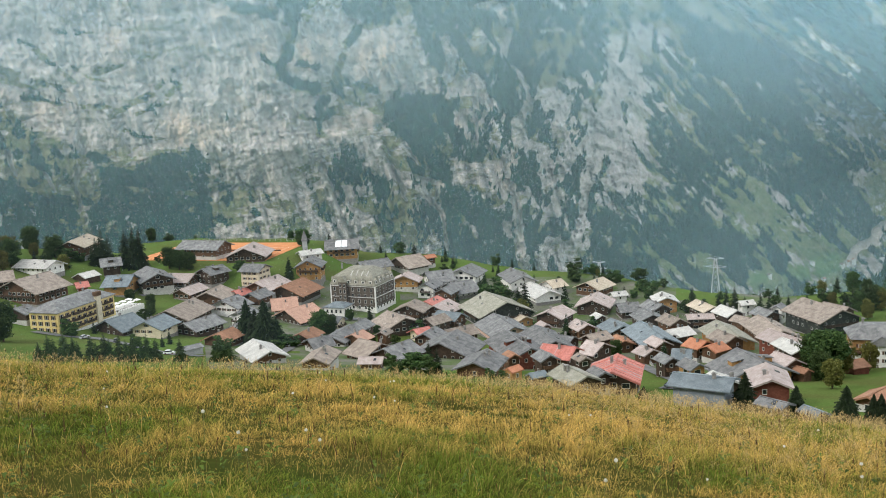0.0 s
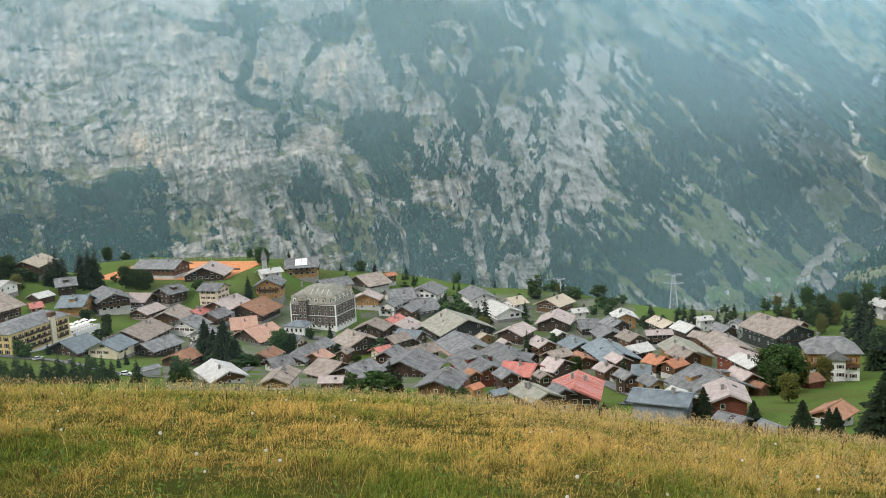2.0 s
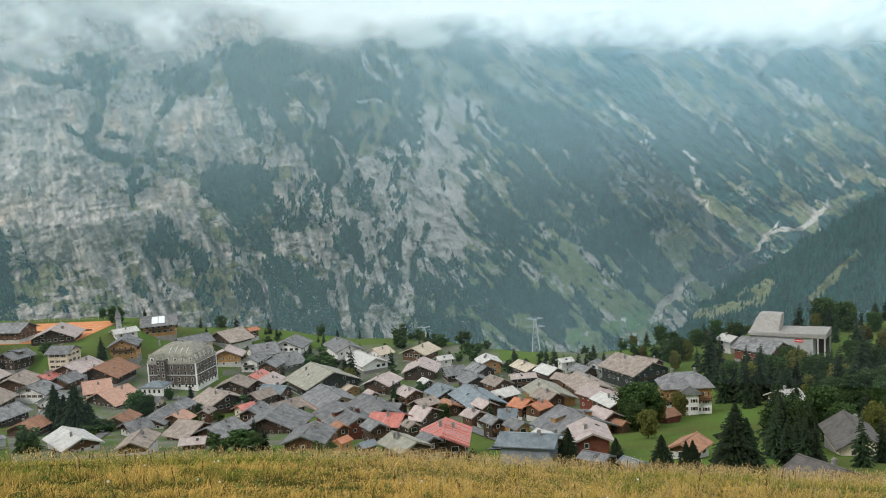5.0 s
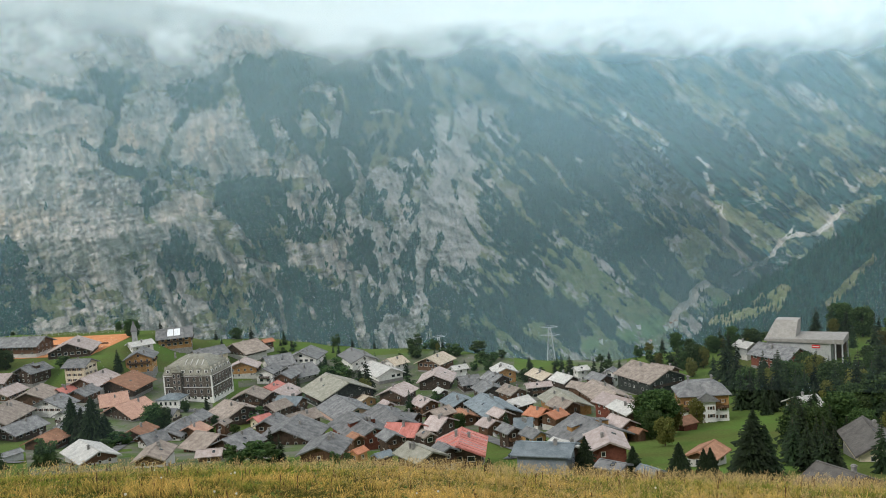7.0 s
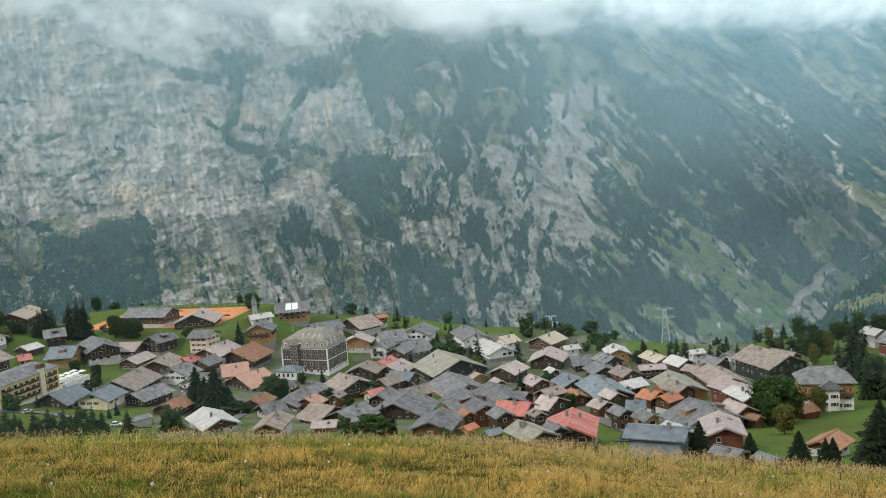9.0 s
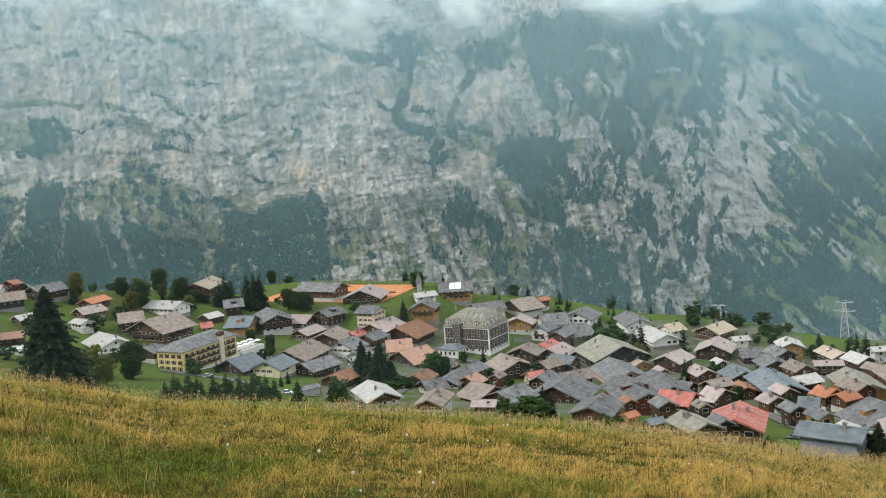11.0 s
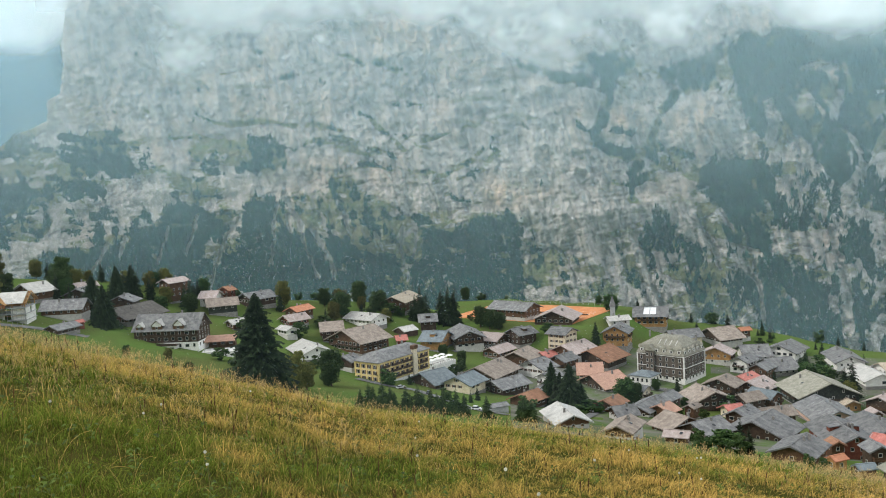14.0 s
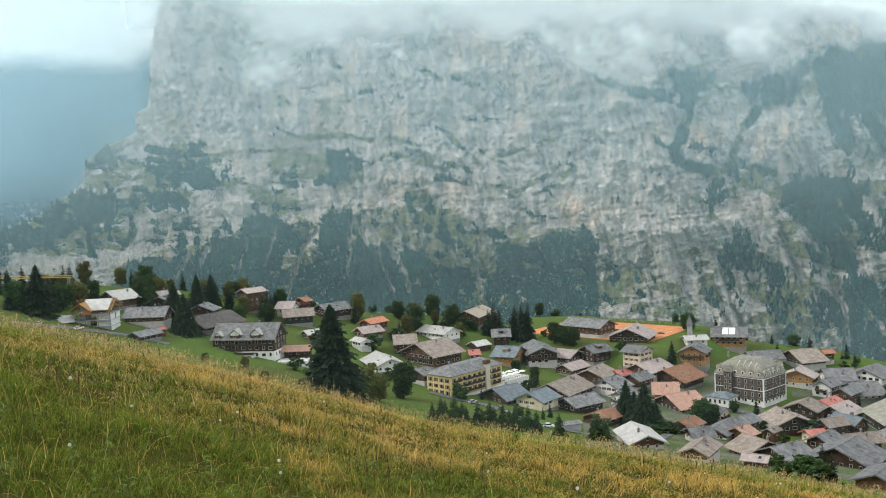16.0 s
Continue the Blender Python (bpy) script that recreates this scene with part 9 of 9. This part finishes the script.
def weeds(name, count, seed):
    """Broad-leaved weeds in the grass."""
    rng, x, y, r = scatter(count, 6, 45, seed)
    verts, faces = [], []
    for px, py in zip(x, y):
        z = float(ground_z(px, py))
        size = rng.uniform(0.05, 0.12)
        for j in range(rng.randint(5, 10)):
            a, up = rng.uniform(0, 6.28), rng.uniform(0.05, 0.32)
            d, s = np.array([np.cos(a), np.sin(a), 0]), np.array([-np.sin(a), np.cos(a), 0])
            o = np.array([px, py, z + up])
            n = len(verts)
            verts += [o, o + d * size * 0.55 + s * size * 0.22 + [0, 0, size * 0.3], o + d * size * 1.2 + [0, 0, size * 0.1], o + d * size * 0.55 - s * size * 0.22 + [0, 0, size * 0.3]]
            faces.append((n, n + 1, n + 2, n + 3))
    me = quick_mesh(name, np.array(verts), np.array(faces), M_WEED)
    return tagged(new(name, me), "broad-leaved green weeds among the grass", "weeds", kind="stuff")


weeds("weeds", 1000, 31)


def panicles(name, count, seed):
    """Feathery tan panicles of bent grass, thick along the brow of the meadow."""
    rng, x, y, r = scatter(count, 11, 75, seed, 0.6)
    bearing = np.degrees(np.arctan2(x, y))
    keep = rough3(x * 0.16, y * 0.16, 6.3, 3) + 0.55 * smooth(-8, 12, bearing) + 0.35 * smooth(10, 24, r) + rng.normal(0, 0.25, count) > 0.35
    x, y, r = x[keep], y[keep], r[keep]
    k, m = len(x), 9
    h, z = rng.uniform(0.32, 0.62, k), ground_z(x, y)
    a = rng.uniform(0, 6.28, k)
    lx, ly = np.cos(a) * 0.3 * h + 0.08 * h, np.sin(a) * 0.3 * h
    f = np.concatenate([np.zeros((k, 1)), rng.uniform(0.55, 0.92, (k, m - 1))], 1)
    turn, reach = rng.uniform(0, 6.28, (k, m)), rng.uniform(0.04, 0.11, (k, m))
    up = rng.uniform(0.02, 0.07, (k, m))
    p0 = np.stack([x[:, None] + lx[:, None] * f, y[:, None] + ly[:, None] * f, z[:, None] + h[:, None] * f], -1)
    p1 = p0 + np.stack([np.cos(turn) * reach, np.sin(turn) * reach, up], -1)
    p1[:, 0] = np.stack([x + lx, y + ly, z + h], -1)
    w = np.maximum(0.0016, 0.00022 * r)[:, None] * np.r_[0.35, np.ones(m - 1)]
    s0 = np.stack([-np.sin(turn) * w, np.cos(turn) * w, 0 * w], -1)
    verts = np.stack([p0 - s0 * 0.6, p1 - s0, p1 + s0], 2).reshape(-1, 3)
    faces = np.arange(k * m * 3).reshape(-1, 3)
    tip = np.tile([0.4, 1.0, 1.0], k * m)
    me = quick_mesh(name, verts, faces, M_PANICLE, (("tip", tip), ("dry", 0 * tip)))
    return tagged(new(name, me), "feathery tan seed panicles over the meadow grass", "grass", kind="stuff")


M_PANICLE = grass_material("grass_panicles", (0.3, 0.22, 0.08), (0.52, 0.37, 0.17), (0.2, 0.1, 0.05))
panicles("grass_panicles", 22000, 37)


def arched_blades(name, count, seed):
    """Long pale blades that bow over the meadow."""
    rng, x, y, r = scatter(count, 6, 40, seed)
    a, h, reach = rng.uniform(0, 6.28, count), rng.uniform(0.25, 0.5, count), rng.uniform(0.2, 0.55, count)
    w = np.maximum(0.0022, 0.00022 * r)
    z = ground_z(x, y)
    f = np.linspace(0, 1, 7)[None]
    px, py = x[:, None] + np.cos(a)[:, None] * reach[:, None] * f**1.4, y[:, None] + np.sin(a)[:, None] * reach[:, None] * f**1.4
    pz = z[:, None] + h[:, None] * (1.9 * f - 1.15 * f**2.2)
    sx, sy = -np.sin(a)[:, None] * w[:, None] * (1.05 - f), np.cos(a)[:, None] * w[:, None] * (1.05 - f)
    verts = np.stack([np.stack([px - sx, py - sy, pz], -1), np.stack([px + sx, py + sy, pz + w[:, None] * 0.6], -1)], 2).reshape(-1, 3)
    i = np.arange(count)[:, None, None] * 14 + np.arange(6)[None, :, None] * 2
    faces = (i + np.array([0, 1, 3, 2])).reshape(-1, 4)
    tip = np.tile(np.repeat(np.linspace(0.3, 1, 7), 2), count)
    dry = np.repeat(rng.choice((0.1, 0.3, 0.8), count), 14)
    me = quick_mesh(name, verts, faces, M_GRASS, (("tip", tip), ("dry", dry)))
    return tagged(new(name, me), "long arching blades among the meadow grass", "grass", kind="stuff")


arched_blades("arched_grass", 3000, 33)


def dock_stalks(name, count, seed):
    """Dark brown stalks with knotted seed spikes."""
    rng, x, y, r = scatter(count, 6.5, 60, seed, 0.8)
    verts, faces = [], []
    for px, py, pr in zip(x, y, r):
        z, h = float(ground_z(px, py)), rng.uniform(0.24, 0.55)
        lx, ly, w = rng.uniform(-0.08, 0.08), rng.uniform(-0.08, 0.08), max(0.0025, 0.0003 * pr)
        for k in range(9):
            f = k / 8
            wide = w if f < 0.62 else w * rng.uniform(1.8, 3.6)
            g = min(1.0, f + 0.15)
            n = len(verts)
            a = rng.uniform(0, 3.14)
            s = np.array([np.cos(a), np.sin(a), 0]) * wide
            p, q = np.array([px + lx * f, py + ly * f, z + h * f]), np.array([px + lx * g, py + ly * g, z + h * g])
            verts += [p - s * 0.7, p + s * 0.7, q + s * 0.5, q - s * 0.5]
            faces.append((n, n + 1, n + 2, n + 3))
    me = quick_mesh(name, np.array(verts), np.array(faces), M_DOCK)
    return tagged(new(name, me), "dark brown dock stalks gone to seed", "weeds", kind="stuff")


M_DOCK = surface("dock_seed", (0.06, 0.028, 0.014), (0.12, 0.055, 0.025), 3, 60, 0.9, 0.0, local=False)
dock_stalks("dock_stalks", 900, 35)

M_PUFF, _n, _l, _b = nodes_of("seed_puff")
_b.inputs["Base Color"].default_value, _b.inputs["Roughness"].default_value = (0.78, 0.76, 0.7, 1), 1.0
M_STEM = surface("flower_stem", (0.14, 0.16, 0.05), (0.22, 0.22, 0.08), 8, 40, 0.8, 0.0)


def puff_mesh():
    """A ball of fine spokes with feathered ends."""
    rng = np.random.RandomState(9)
    d = rng.normal(size=(90, 3))
    d /= np.linalg.norm(d, axis=1)[:, None]
    verts, faces = [], []
    for v in d:
        s = np.cross(v, rng.normal(size=3))
        s /= np.linalg.norm(s)
        t = np.cross(v, s)
        n = len(verts)
        verts += [v * 0.004, v * 0.024 + s * 0.0055, v * 0.024 - s * 0.0055, v * 0.026 + t * 0.0055, v * 0.026 - t * 0.0055, v * 0.022]
        faces += [(n, n + 1, n + 2), (n + 1, n + 3, n + 5), (n + 2, n + 4, n + 5)]
    return quick_mesh("seed_head", np.array(verts), np.array(faces), M_PUFF)


PUFF = puff_mesh()


def dandelion(x, y, seed):
    rng = random.Random(seed)
    h = rng.uniform(0.34, 0.5)
    flower = thing("dandelion", pose(x, y, float(ground_z(x, y)), 0, 0, rng.uniform(0, 360)), "white dandelion seed head on a thin stem", "flower", "dandelions in the meadow")
    bm = bmesh.new()
    bx, by = rng.uniform(-0.05, 0.05), rng.uniform(-0.05, 0.05)
    ring = [(0.003 * math.cos(a), 0.003 * math.sin(a)) for a in np.arange(5) * 2 * math.pi / 5]
    poly(bm, [(px, py, 0) for px, py in ring], [(px + bx, py + by, h) for px, py in ring])
    part("stem", bm, M_STEM, flower)
    part("seed_head", PUFF, None, flower, at=pose(bx, by, h + 0.012) @ Matrix.Scale(rng.uniform(0.65, 1.05), 4))


dandelion(-1.84, 11.35, 0)
dandelion(-1.69, 11.37, 1)
dandelion(2.03, 10.81, 2)
dandelion(7.80, 18.96, 3)
dandelion(2.07, 15.87, 4)
dandelion(-2.72, 11.17, 5)
dandelion(-1.30, 19.96, 6)
dandelion(1.64, 9.86, 7)
dandelion(-2.36, 10.23, 8)
dandelion(3.02, 10.58, 9)
dandelion(5.88, 12.71, 10)
dandelion(5.49, 11.78, 11)
dandelion(-6.07, 15.88, 12)
dandelion(-2.82, 20.31, 13)
dandelion(-1.07, 16.47, 14)
dandelion(-3.49, 12.52, 15)
dandelion(-1.41, 16.44, 16)
dandelion(-2.84, 16.25, 17)
dandelion(-5.19, 13.54, 18)
dandelion(5.25, 14.05, 19)
dandelion(2.35, 15.32, 20)
dandelion(-8.72, 9.64, 21)
dandelion(-5.80, 8.75, 22)
dandelion(-9.95, 9.84, 23)
dandelion(-8.30, 11.27, 24)
dandelion(-1.35, 21.46, 25)
dandelion(-6.78, 6.66, 26)
dandelion(-3.16, 22.28, 27)
dandelion(-8.17, 10.74, 28)
dandelion(-10.04, 16.72, 29)
dandelion(-7.24, 19.18, 30)
dandelion(-5.83, 8.73, 31)
